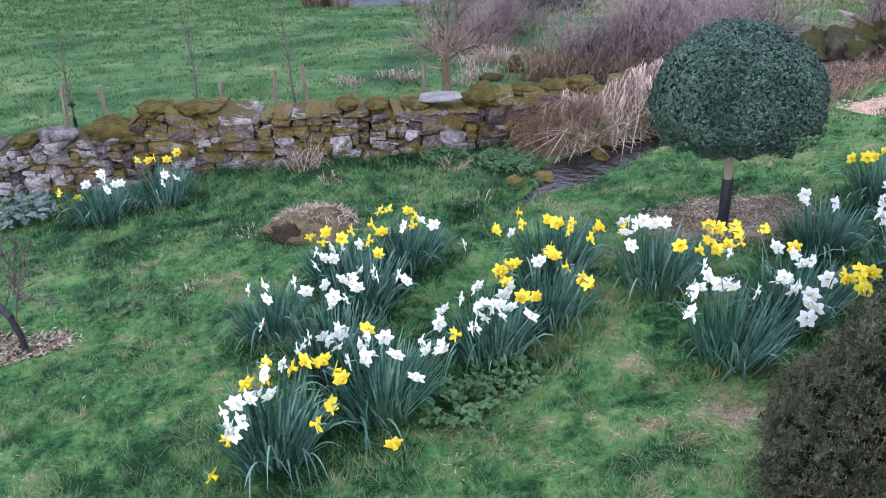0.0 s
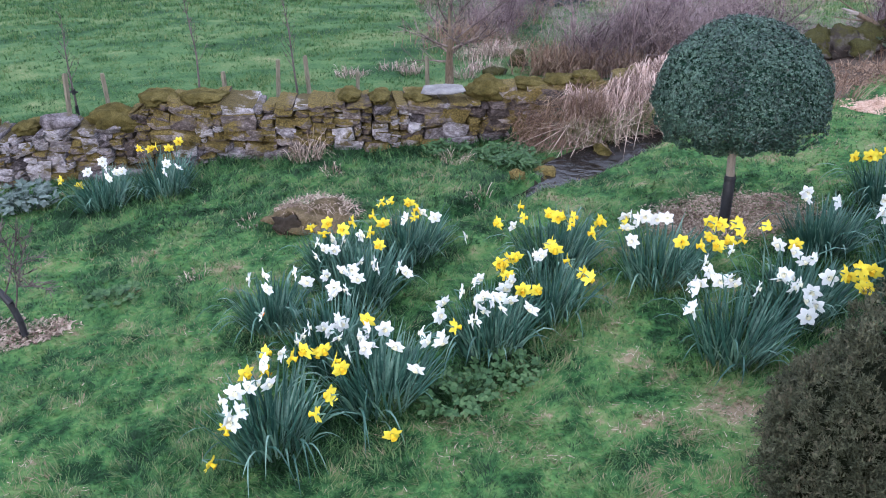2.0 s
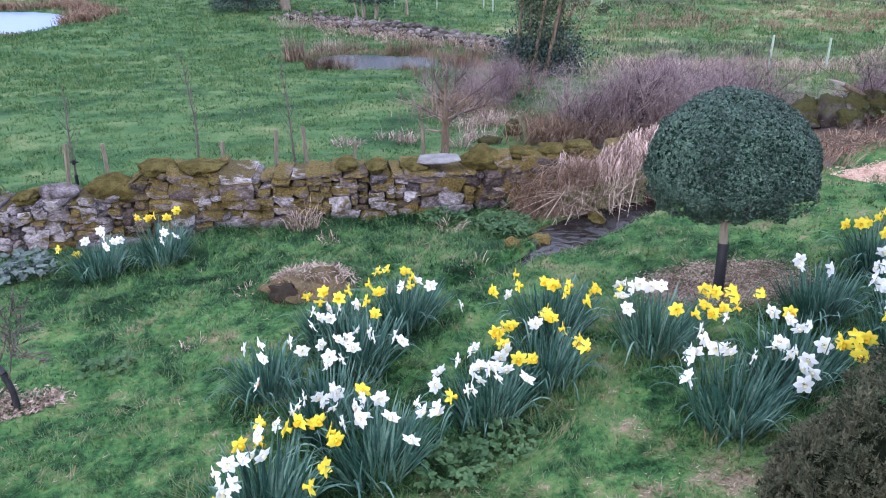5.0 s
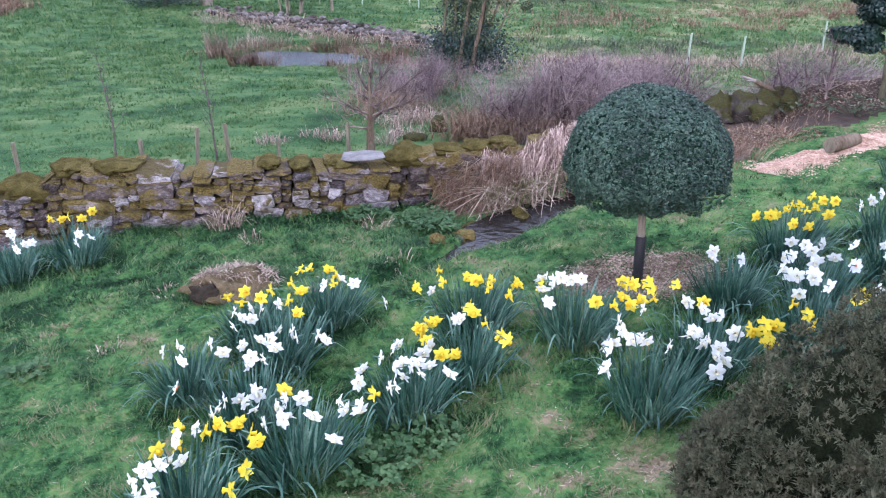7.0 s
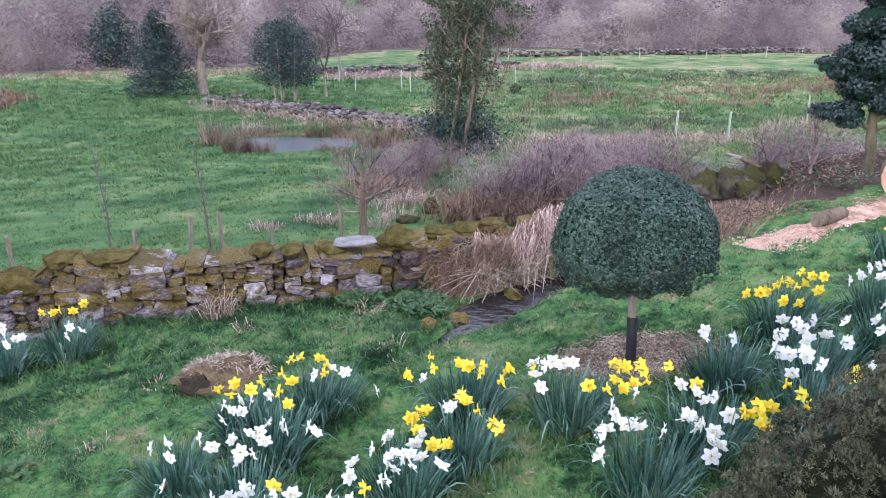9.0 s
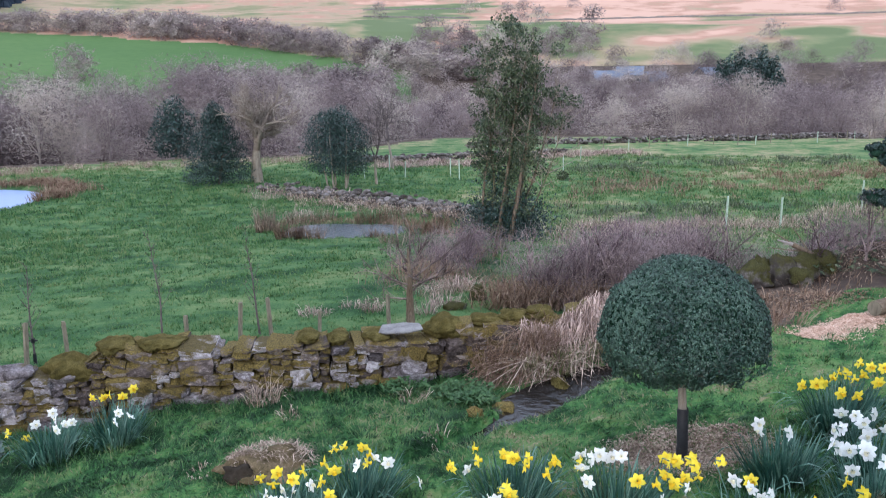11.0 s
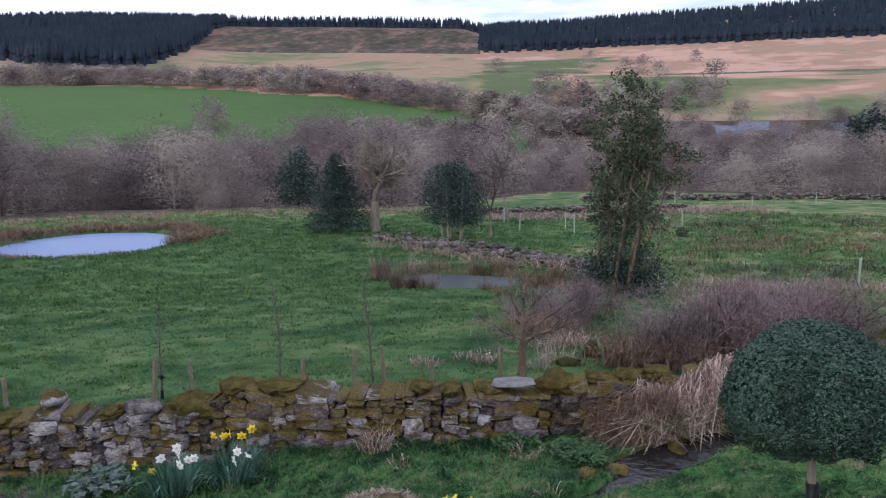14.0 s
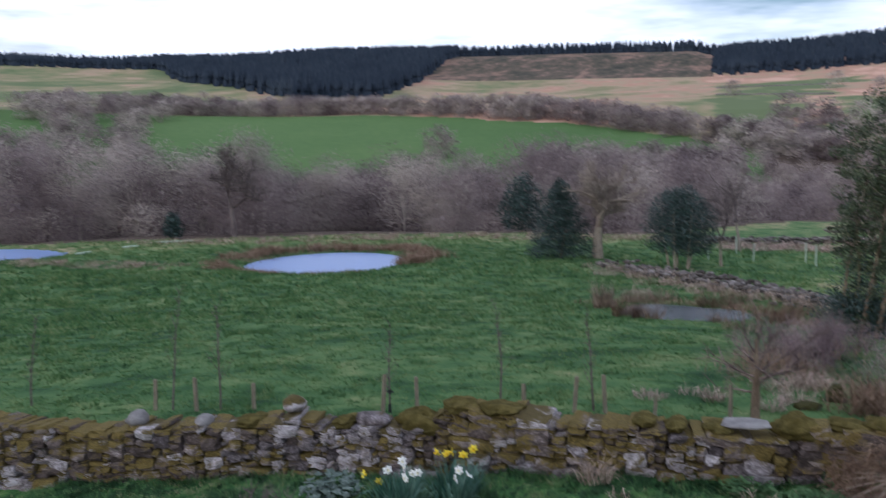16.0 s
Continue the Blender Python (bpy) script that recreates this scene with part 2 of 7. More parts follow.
    chips=surf("fresh_wood_chips", [(0.46, 0.29, 0.21), (0.66, 0.46, 0.35), (0.78, 0.60, 0.48)], 6, 0.9, 0.9, 60, island=0.6, spec=0.1),
    sawn=surf("sawn_wood", [(0.42, 0.25, 0.16), (0.52, 0.325, 0.22), (0.58, 0.39, 0.27)], 5, 0.85, 0.3, 50, spec=0.15),
    # the strong blue tint paints in the sky's reflection
    pond=water("pond_water", (0.17, 0.25, 0.46), 0.30, 1.6, 0.3),
    brook=water("stream_water", (0.012, 0.010, 0.009), 0.06, 11.0, 0.30),
    # distance haze is mixed into these spruce colours as blue-grey
    spruce=surf("hazed_spruce", [(0.016, 0.023, 0.034), (0.026, 0.036, 0.050), (0.042, 0.054, 0.066)], 0.02, 0.95, 0, 0.3, island=0.2, spec=0.1),
    far_wall=surf("far_stone_wall", [(0.10, 0.09, 0.08), (0.25, 0.22, 0.20)], 0.6, 0.95, 0.6, 5, spec=0.1),
    slate=surf("blue_slate", [(0.11, 0.13, 0.17), (0.18, 0.21, 0.27)], 0.6, 0.6, 0, 4, spec=0.3),
    render=surf("pale_house_wall", [(0.20, 0.175, 0.155), (0.34, 0.30, 0.27)], 0.6, 0.9, 0, 4, spec=0.2),
    hummock=surf("matted_turf", [(0.05, 0.042, 0.022), (0.13, 0.10, 0.055), (0.24, 0.18, 0.12)], 8, 1.0, 1.0, 60, spec=0.05),
    pane=surf("dark_pane", [(0.02, 0.022, 0.025), (0.04, 0.045, 0.05)], 1, 0.15, 0, 4, spec=0.5),
)

# ---------------------------------------------------------------- mesh tools
def fast_mesh(name, v, f, material=None, smooth=False):
    """A mesh from arrays of corners and of faces with a fixed number of corners each."""
    v, f = np.asarray(v, np.float32), np.asarray(f, np.int32)
    me = bpy.data.meshes.new(name)
    me.vertices.add(len(v))
    me.vertices.foreach_set("co", v.ravel())
    me.loops.add(f.size)
    me.loops.foreach_set("vertex_index", f.ravel())
    me.polygons.add(len(f))
    me.polygons.foreach_set("loop_start", np.arange(0, f.size, f.shape[1], dtype=np.int32))
    if smooth:
        me.polygons.foreach_set("use_smooth", np.ones(len(f), bool))
    me.update(calc_edges=True)
    me.validate()
    if material:
        me.materials.append(material)
    return me


def mask(me, name, values):
    me.attributes.new(name, "FLOAT", "POINT").data.foreach_set("value", np.asarray(values, np.float32))


def thing(name, label, category, at=(0, 0, 0), group="", kind="", turn=0.0):
    ob = new(name)
    ob.location = at
    ob.rotation_euler = (0, 0, turn)
    return tagged(ob, label, category, group, kind)


def part(name, me, parent, label=""):
    """Links a mesh (or a bmesh with its material) under a thing or under a part."""
    ob = new(name, me)
    ob.parent = parent
    return tagged(ob, label) if label else ob


def solid(name, bm, material, smooth=False):
    me = bpy.data.meshes.new(name)
    bmesh.ops.recalc_face_normals(bm, faces=bm.faces)
    bm.to_mesh(me)
    bm.free()
    me.materials.append(material)
    if smooth:
        for p in me.polygons:
            p.use_smooth = True
    return me


def frames_of(d):
    """Two directions across each of the directions d."""
    d = d / np.maximum(np.linalg.norm(d, axis=1, keepdims=True), 1e-9)
    ref = np.where(np.abs(d[:, 2:]) > 0.9, [[1.0, 0, 0]], [[0, 0, 1.0]])
    a = np.cross(d, ref)
    a /= np.maximum(np.linalg.norm(a, axis=1, keepdims=True), 1e-9)
    return a, np.cross(d, a)


def tubes(segs, sides=3):
    """Tapered tubes for rows of x0 y0 z0 x1 y1 z1 r0 r1."""
    s = np.asarray(segs, float)
    p, q, r0, r1 = s[:, :3], s[:, 3:6], s[:, 6], s[:, 7]
    a, b = frames_of(q - p)
    n = len(s)
    ang = np.arange(sides) / sides * 2 * np.pi
    ring = a[:, None] * np.cos(ang)[None, :, None] + b[:, None] * np.sin(ang)[None, :, None]
    v = np.concatenate([p[:, None] + ring * r0[:, None, None], q[:, None] + ring * r1[:, None, None]], 1)
    i = np.arange(sides)
    j = (i + 1) % sides
    f = np.stack([i, j, j + sides, i + sides], 1)
    return v.reshape(-1, 3), (f[None] + (np.arange(n) * 2 * sides)[:, None, None]).reshape(-1, 4)


def blades(base, tip, width, bend=0.0, up=(0, 0, 1), segs=1, side=None):
    """Narrow tapering blades from base to tip, arching by bend times their length."""
    base, tip, width = np.asarray(base, float), np.asarray(tip, float), np.asarray(width, float)
    d = tip - base
    length = np.linalg.norm(d, axis=1, keepdims=True)
    a = frames_of(d)[0] if side is None else side
    n, k = len(base), segs
    rows = []
    for i in range(k + 1):
        s = i / k
        mid = base + d * s + np.asarray(up) * (bend * 4 * s * (1 - s) * length if np.ndim(bend) == 0 else bend[:, None] * 4 * s * (1 - s) * length)
        w = width[:, None] * (1.0 if s < 0.5 else max(0.0, 1 - (s - 0.5) * 2) ** 0.6 * 0.95 + 0.05) * 0.5
        rows += [mid - a * w, mid + a * w]
    v = np.stack(rows, 1)
    f = np.array([(2 * i, 2 * i + 1, 2 * i + 3, 2 * i + 2) for i in range(k)])
    return v.reshape(-1, 3), (f[None] + (np.arange(n) * 2 * (k + 1))[:, None, None]).reshape(-1, 4)


def stem_tube(segs, sides=6):
    """One continuous tapering tube through a chain of rows for tubes()."""
    s = np.asarray(segs, float)
    p = np.concatenate([s[:, :3], s[-1:, 3:6]])
    r = np.concatenate([s[:, 6], s[-1:, 7]])
    d = np.gradient(p, axis=0)
    a = np.tile([[1.0, 0, 0]], (len(p), 1)) - d * (d[:, :1] / (d**2).sum(1, keepdims=True))
    a /= np.linalg.norm(a, axis=1, keepdims=True)
    b = np.cross(d / np.linalg.norm(d, axis=1, keepdims=True), a)
    ang = np.arange(sides) / sides * 2 * np.pi
    v = p[:, None] + (a[:, None] * np.cos(ang)[None, :, None] + b[:, None] * np.sin(ang)[None, :, None]) * r[:, None, None]
    i = np.arange(sides)
    f = np.stack([i, (i + 1) % sides, (i + 1) % sides + sides, i + sides], 1)
    return v.reshape(-1, 3), (f[None] + (np.arange(len(s)) * sides)[:, None, None]).reshape(-1, 4)


def slivers(base, tip, width, side=None):
    """Narrow pointed blades or twigs, one triangle each."""
    base, tip = np.asarray(base, float), np.asarray(tip, float)
    a = (frames_of(tip - base)[0] if side is None else side) * np.asarray(width, float)[:, None] * 0.5
    return np.stack([base - a, base + a, tip], 1).reshape(-1, 3), np.arange(3 * len(base)).reshape(-1, 3)


def halved(pair):
    """The same mesh with its four-cornered faces cut into triangles."""
    v, f = pair
    return v, np.concatenate([f[:, [0, 1, 2]], f[:, [0, 2, 3]]])


def leaves(at, normal, size, rng, long=1.5):
    """Small folded leaves: two triangles each, at the given places, roughly facing the normals."""
    n = len(at)
    nor = normal + rng.normal(0, 0.45, (n, 3))
    nor /= np.linalg.norm(nor, axis=1, keepdims=True)
    a, b = frames_of(nor)
    t = rng.uniform(0, 6.28, (n, 1))
    a, b = a * np.cos(t) + b * np.sin(t), b * np.cos(t) - a * np.sin(t)
    s = (size if np.ndim(size) else np.full(n, size))[:, None]
    v = np.stack([at - a * s * long / 2, at - b * s / 2 + nor * s * 0.15, at + a * s * long / 2, at + b * s / 2 + nor * s * 0.15], 1)
    f = np.array([[0, 1, 2, 3]])
    return v.reshape(-1, 3), (f[None] + (np.arange(n) * 4)[:, None, None]).reshape(-1, 4)


def merge(*pairs):
    vs, fs, n = [], [], 0
    for v, f in pairs:
        vs.append(v)
        fs.append(f + n)
        n += len(v)
    return np.concatenate(vs), np.concatenate(fs)


def grow(rng, height, radius, levels=4, kids=3, spread=0.75, fork=0.35, droop=0.0, lean=(0, 0)):
    """The limbs of a bare tree, as rows for tubes(), and the ends of its last twigs with their directions."""
    segs, ends = [], []

    def limb(p, d, length, r, lev):
        for i in range(2):
            d2 = d + Vector(rng.normal(0, 0.12, 3)) + Vector((0, 0, 0.08 if lev < levels else 0.0)) - Vector((0, 0, droop * (levels - lev) / levels))
            d2.normalize()
            q = p + d2 * length / 2
            segs.append((*p, *q, r * (1 - 0.2 * i), r * (0.8 - 0.2 * i)))
            if lev < levels and i == 0 and lev > 0:
                side_shoot(q, d2, length * 0.6, r * 0.45, lev - 1)
            p, d = q, d2
        if lev > 0:
            for _ in range(kids):
                side_shoot(p, d, length * rng.uniform(0.62, 0.85), r * 0.58, lev - 1)
        else:
            ends.append((*p, *d))

    def side_shoot(p, d, length, r, lev):
        d2 = (d + Vector(rng.normal(0, spread, 3)))
        d2.z = max(d2.z, -0.15 - droop)
        limb(p, d2.normalized(), length, max(r, 0.004), lev)

    limb(Vector((0, 0, 0)), Vector((lean[0], lean[1], 1)).normalized(), height * fork, radius, levels)
    return np.array(segs), np.array(ends)


def twigs(ends, rng, per, length, width, spread=0.7):
    """Sprays of fine twigs at the ends of limbs."""
    e = np.repeat(ends, per, 0)
    d = e[:, 3:] + rng.normal(0, spread, (len(e), 3))
    d /= np.linalg.norm(d, axis=1, keepdims=True)
    base = e[:, :3] - e[:, 3:] * rng.uniform(0, length, (len(e), 1))
    return blades(base, base + d * length * rng.uniform(0.5, 1.2, (len(e), 1)), np.full(len(e), width), segs=1)

# ---------------------------------------------------------------- the ground, one sheet to the horizon
EYE = 3.6


def step(a, b, v):
    s = np.clip((v - a) / (b - a), 0, 1)
    return s * s * (3 - 2 * s)


def wall_line(x):
    """The y of the garden's far edge (the dry stone wall and the bank beyond the stream)."""
    return np.interp(x, [-14, -9, -7, -5, -2.7, -0.8, 0.5, 1.5, 3, 6, 9, 14], [7.6, 8.15, 8.45, 8.95, 9.05, 9.12, 9.42, 9.9, 10.5, 11, 11.5, 12])


STREAM = np.array([(2.67, 8.71), (2.34, 8.55), (1.86, 8.35), (1.5, 8.17), (1.3, 7.91), (1.18, 7.58), (0.845, 7.31), (0.36, 6.83), (0.01, 6.53), (-0.46, 6.17)])


def stream_half(f):
    """Half the width of the water: a small pool under the bank, then a narrow run."""
    return np.interp(f, np.arange(10) / 9, [0.12, 0.14, 0.27, 0.31, 0.29, 0.19, 0.11, 0.07, 0.055, 0.03])


def to_line(x, y, line):
    """Distance to a polyline and the fraction along it."""
    best, frac = np.full(np.shape(x), 1e9), np.zeros(np.shape(x))
    for i in range(len(line) - 1):
        a, b = line[i], line[i + 1]
        d = b - a
        s = np.clip(((x - a[0]) * d[0] + (y - a[1]) * d[1]) / (d @ d), 0, 1)
        far = np.hypot(x - a[0] - s * d[0], y - a[1] - s * d[1])
        frac = np.where(far < best, (i + s) / (len(line) - 1), frac)
        best = np.minimum(best, far)
    return best, frac


def waves(x, y, size, seed):
    """Smooth uneven relief of about unit height: two octaves of lattice noise."""
    x, y = np.asarray(x, float), np.asarray(y, float)
    out = 0
    for k, amp in ((1.0, 1.0), (2.3, 0.5)):
        u, v = x * k * 1.6 / size + seed * 7.13, y * k * 1.6 / size + seed * 3.71
        u, v = 0.83 * u + 0.56 * v, 0.83 * v - 0.56 * u
        i, j = np.floor(u), np.floor(v)
        fu, fv = u - i, v - j
        su, sv = fu * fu * (3 - 2 * fu), fv * fv * (3 - 2 * fv)

        def knot(p, q):
            h = np.sin(p * 127.1 + q * 311.7 + seed * 17.3) * 43758.5453
            return (h - np.floor(h)) * 2 - 1

        lo = knot(i, j) * (1 - su) + knot(i + 1, j) * su
        hi = knot(i, j + 1) * (1 - su) + knot(i + 1, j + 1) * su
        out = out + amp * (lo * (1 - sv) + hi * sv)
    return out


def ground(x, y):
    x, y = np.asarray(x, float), np.asarray(y, float)
    r, az = np.hypot(x, y), np.degrees(np.arctan2(x, y))
    near = -2.735 + 0.112 * np.clip(x, -9, 9) - 0.0534 * y + 0.02 * waves(x, y, 1.1, 3) + 0.03 * waves(x, y, 3, 5) + 0.020 * waves(x, y, 0.34, 42) + 0.009 * waves(x, y, 0.17, 46)
    near = near + 0.022 * step(0.2, -0.8, x) * waves(0.45 * (0.86 * x + 0.5 * y), 1.5 * (0.86 * y - 0.5 * x), 0.42, 48)
    d, f = to_line(x, y, STREAM)
    near = near - 0.22 * np.exp(-((np.hypot(x - 0.7, y - 8.9) / 1.25) ** 2)) - (0.17 - 0.06 * f) * step(1.9, 0.8, d / stream_half(f))
    near = near + 0.30 * np.exp(-(((y - wall_line(x) - 0.05) / 0.4) ** 2)) * step(5.6, 6.3, x)
    # the level pasture, ending on a brow, the wooded valley, the far hillside
    brow = 72 + 33 * step(-8, 4, az)
    prof = np.interp(r, [0, 11, 20, 28, 36, 50, 62, 75, 110], [-3.4, -3.62, -4.4, -5.2, -5.9, -6.25, -6.35, -6.5, -7.2])
    prof = prof + np.clip(r - 14, 0, 30) / 30 * (0.10 * waves(x, y, 6, 8) + 0.12 * waves(x, y, 17, 9)) + 0.03 * waves(x, y, 2, 4) + step(40, 16, r) * 0.016 * waves(x, y, 0.9, 41) + step(24, 13, r) * 0.006 * waves(x, y, 0.45, 43)
    fall = step(0, 1, (r - brow) / 80)
    prof = prof - 6.5 * fall
    hill = np.interp(r, [0, 230, 300, 450, 600, 750, 900, 1100, 1250, 1400, 2600], [-13, -11, -2, 25, 40, 62, 89, 122, 143, 152, 156])
    hill = hill * (1 - 0.16 * step(-22, -45, az) * step(500, 1000, r))
    hill = hill + 8 * step(-2.4, -4, az) * step(950, 1200, r) + np.interp(az, [-3, -1, 5, 14, 27, 40], [0, 3, 11, 18, 28, 32]) * step(930, 1250, r)
    hill = hill + np.clip((r - 250) / 500, 0, 1) * 4 * waves(x, y, 420, 12)
    far = prof + (hill - prof) * step(160, 260, r)
    out = near + (far - near) * step(0.15, 1.3, y - wall_line(x))
    # ponds: the water lies in shallow basins
    for px, py, rx, ry, lv in PONDS:
        q = np.hypot((x - px) / rx, (y - py) / ry)
        out = out + (np.minimum(out, lv + 0.9 * (q - 1)) - out) * step(1.45, 1.0, q)
    # a low swell behind the viewer closes the view there
    out = np.where(y < -2, out + 0.05 * (-2 - y), out)
    return out + EYE


# centre, half widths and water level
PONDS = ((-25.6, 47.6, 4.8, 6.2, -6.42), (-51.5, 44.5, 5.4, 4.5, -6.55), (-2.3, 30.9, 2.3, 2.0, -5.52))


SCUFFS = ((1.04, 4.01, 0.2, 0.12), (1.22, 3.84, 0.15, 0.1), (0.64, 3.61, 0.3, 0.11), (0.99, 3.46, 0.24, 0.1), (1.13, 4.45, 0.26, 0.1), (1.51, 4.46, 0.16, 0.08), (1.45, 3.5, 0.25, 0.1), (1.75, 3.35, 0.2, 0.12),
          (-1.85, 4.9, 0.3, 0.1), (-1.5, 5.5, 0.3, 0.09), (-2.3, 5.2, 0.2, 0.08), (-1.7, 4.0, 0.2, 0.08), (-2.2, 4.1, 0.35, 0.09), (-2.6, 6.3, 0.3, 0.1), (-1.9, 6.0, 0.3, 0.1), (-1.35, 4.45, 0.22, 0.07), (-1.75, 3.5, 0.14, 0.07), (-2.2, 3.55, 0.12, 0.06))
# where the daffodil clumps stand
FEET = ((-3.44, 7.83), (-2.89, 8.07), (-0.94, 3.53), (-0.39, 3.86), (-0.72, 4.40), (-0.61, 5.11), (-1.20, 4.89), (-0.30, 5.74), (0.25, 4.32), (0.65, 4.69), (0.78, 5.40), (1.43, 5.05), (1.63, 4.04), (2.08, 4.39), (2.61, 5.25), (3.42, 6.01), (3.21, 5.13), (4.26, 6.04), (3.90, 5.38), (5.22, 7.35), (-0.85, 5.60), (2.84, 4.49))


def cover_of(x, y):
    """How dry or worn the turf is: bare, straw-coloured patches on the lawn and pale rough tussocks on the pasture. The
    lawn also runs darker towards the wall.
    """
    x, y = np.asarray(x, float), np.asarray(y, float)
    lawn = y < wall_line(x)
    worn = 0.30 * np.clip(waves(x, y, 1.3, 21) * waves(x, y, 2.6, 22), 0, 1) + 0.10 * waves(x, y, 0.8, 23) + 0.17 * waves(x, y, 0.24, 26) + 0.18 * waves(x, y, 0.09, 27) + 0.9 * np.clip(waves(x, y, 0.3, 44) - 0.72, 0, 0.6)
    worn = worn + 0.24 * step(1.6, 0.2, np.hypot((x - 0.9) / 1.1, (y - 3.6) / 0.8)) * (0.35 + waves(x, y, 0.5, 28)) + 0.5 * step(0.62, 0.35, np.hypot((x - 2.2) / 1.1, (y - 6.05) / 0.75) + 0.08 * waves(x, y, 0.4, 24))
    worn = np.minimum(worn, 0.26 + 0.16 * waves(x, y, 0.10, 29))
    # scuffed, straw-coloured places, most of them among the clumps and across the mown slope
    bare = 0.34 * step(0.75, 1.15, waves(0.6 * x, y, 0.28, 44) + 0.35 * waves(x, y, 1.6, 45))
    for px, py, rx, ry in SCUFFS:
        bare = np.maximum(bare, 0.62 * step(1.05, 0.15, np.hypot((x - px) / rx, (y - py) / ry) + 0.45 * waves(x, y, 0.13, 47)))
    worn = worn + bare * (0.45 + 0.45 * waves(x, y, 0.06, 49)) + 0.03 * step(0.2, 0.7, x) * step(4.9, 4.3, y) - 0.02 * step(-0.5, -1.2, x)
    lush = np.min([np.hypot(x - px, y - py) for px, py in FEET], 0)
    worn = worn - 0.16 * step(0.50, 0.22, lush)
    # a little paler on the upper right, darker towards the wall
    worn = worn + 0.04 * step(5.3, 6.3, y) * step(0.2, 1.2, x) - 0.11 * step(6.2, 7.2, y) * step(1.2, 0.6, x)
    r, az = np.hypot(x, y), np.degrees(np.arctan2(x, y))
    rough = 0.03 * waves(x, y, 0.9, 37) + 0.03 * waves(x, y, 0.4, 38) + 0.07 * waves(x, y, 2.2, 39) + 0.10 * np.clip(waves(x, y, 5, 31), 0, 1) * step(30, 60, r) + 0.40 * step(0, 6, az) * step(22, 34, r) * (0.6 + 0.45 * waves(x, y, 11, 33) + 0.3 * waves(x, y, 2.4, 34)) + 0.05 * waves(x, y, 3, 35) - 0.05
    rough = rough + 0.3 * step(0.86, 0.97, r / (72 + 33 * step(-8, 4, az))) * (az < 2)
    return np.where(lawn, worn, rough)


def build_ground():
    az = np.concatenate([np.arange(-180, -62, 4.0), np.arange(-62, 58, 0.46), np.arange(58, 180, 4.0)])
    rr = [0.0]
    r = 0.5
    while r < 2600:
        rr.append(r)
        r *= 1.08 if r < 2.5 else 1.010 if 255 < r < 900 else 1.016
    rr = np.array(rr)
    a, q = np.meshgrid(np.radians(az), rr)
    x, y = q * np.sin(a), q * np.cos(a)
    z = ground(x, y)
    n, k = len(rr), len(az)
    i, j = np.meshgrid(np.arange(n - 1), np.arange(k), indexing="ij")
    j2 = (j + 1) % k
    f = np.stack([i * k + j, i * k + j2, (i + 1) * k + j2, (i + 1) * k + j], -1).reshape(-1, 4)
    me = fast_mesh("ground", np.stack([x, y, z], -1).reshape(-1, 3), f, smooth=True)
    for m in (M["lawn"], G["pasture"], G["floor"], G["meadow"], G["hillside"], G["felled"], M["soil"]):
        me.materials.append(m)
    # the sheet is darkened beneath the blades as shade, most on the lawn
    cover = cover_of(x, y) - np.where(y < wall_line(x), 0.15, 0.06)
    # the hillside: green enclosures, pale grazing and tawny moor run into one another
    rv, av, wv = np.hypot(x, y), np.degrees(np.arctan2(x, y)), waves(x, y, 90, 51) + 0.5 * waves(x, y, 28, 55)
    far_left = step(-32, -34, av)
    green = step(-3.0, -2.0, av - 0.8 * wv) * step(4.8, 3.2, av - 3 * wv) * step(840, 760, rv - 50 * wv)
    green = np.maximum(green, step(5.5, 8.5, av - 4 * wv) * step(550, 490, rv - 70 * waves(x, y, 260, 52)) * step(-0.3, 0.2, waves(x, y, 120, 53)))
    green = np.maximum(green, 0.8 * far_left)
    pale = step(-2.0, -3.2, av - 0.5 * wv) * (1 - far_left)
    hill_cover = 0.30 - 0.72 * green - 0.24 * pale * (1 - green) + 0.10 * waves(x, y, 70, 56) + 0.10 * waves(x, y, 26, 57)
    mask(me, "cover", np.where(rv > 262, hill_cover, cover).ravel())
    fx, fy = x[i, j].ravel(), y[i, j].ravel()
    fr, fa = np.hypot(fx, fy), np.degrees(np.arctan2(fx, fy))
    wob = waves(fx, fy, 90, 51) + 0.5 * waves(fx, fy, 28, 55)
    brow = 74 + 33 * step(-8, 4, fa)
    kind = np.where(fy > wall_line(fx) + 0.2, 1, 0)
    kind = np.where(fr > brow, 2, kind)
    top = np.interp(fa, [-40, -26, -12, -4, 2], [450, 455, 410, 360, 300]) + 6 * wob
    kind = np.where((fr > 262) & (fr < top) & (fa < 0.5 + wob), 3, kind)
    kind = np.where((fr >= top) | (fr > 262) & (fa >= 0.5 + wob), 4, kind)
    kind = np.where((fr > 860) & (fa < -2.7) & (fa > -22), 5, kind)
    kind = np.where((fr > 240) & (fr < 335) & (fa > 0.5 + wob), 2, kind)
    bank = (fx > 3.0) & (fy > np.interp(fx, [3, 4.2, 5.2, 7.2, 9], [8.9, 8.9, 9.75, 10.2, 10.8]) + 0.15 * waves(fx, fy, 0.8, 54)) & (fy < wall_line(fx) + 4.5) & (fr < 22)
    kind = np.where(bank, 2, kind)
    sd, sf = to_line(fx, fy, STREAM)
    kind = np.where((sd < 1.12 * stream_half(sf)) & (sf < 0.66) & (fr < 12), 6, kind)
    me.polygons.foreach_set("material_index", kind.astype(np.int32))
    return tagged(new("ground", me), "rolling turf from mown lawn to pasture and far moor", "ground", kind="structure")


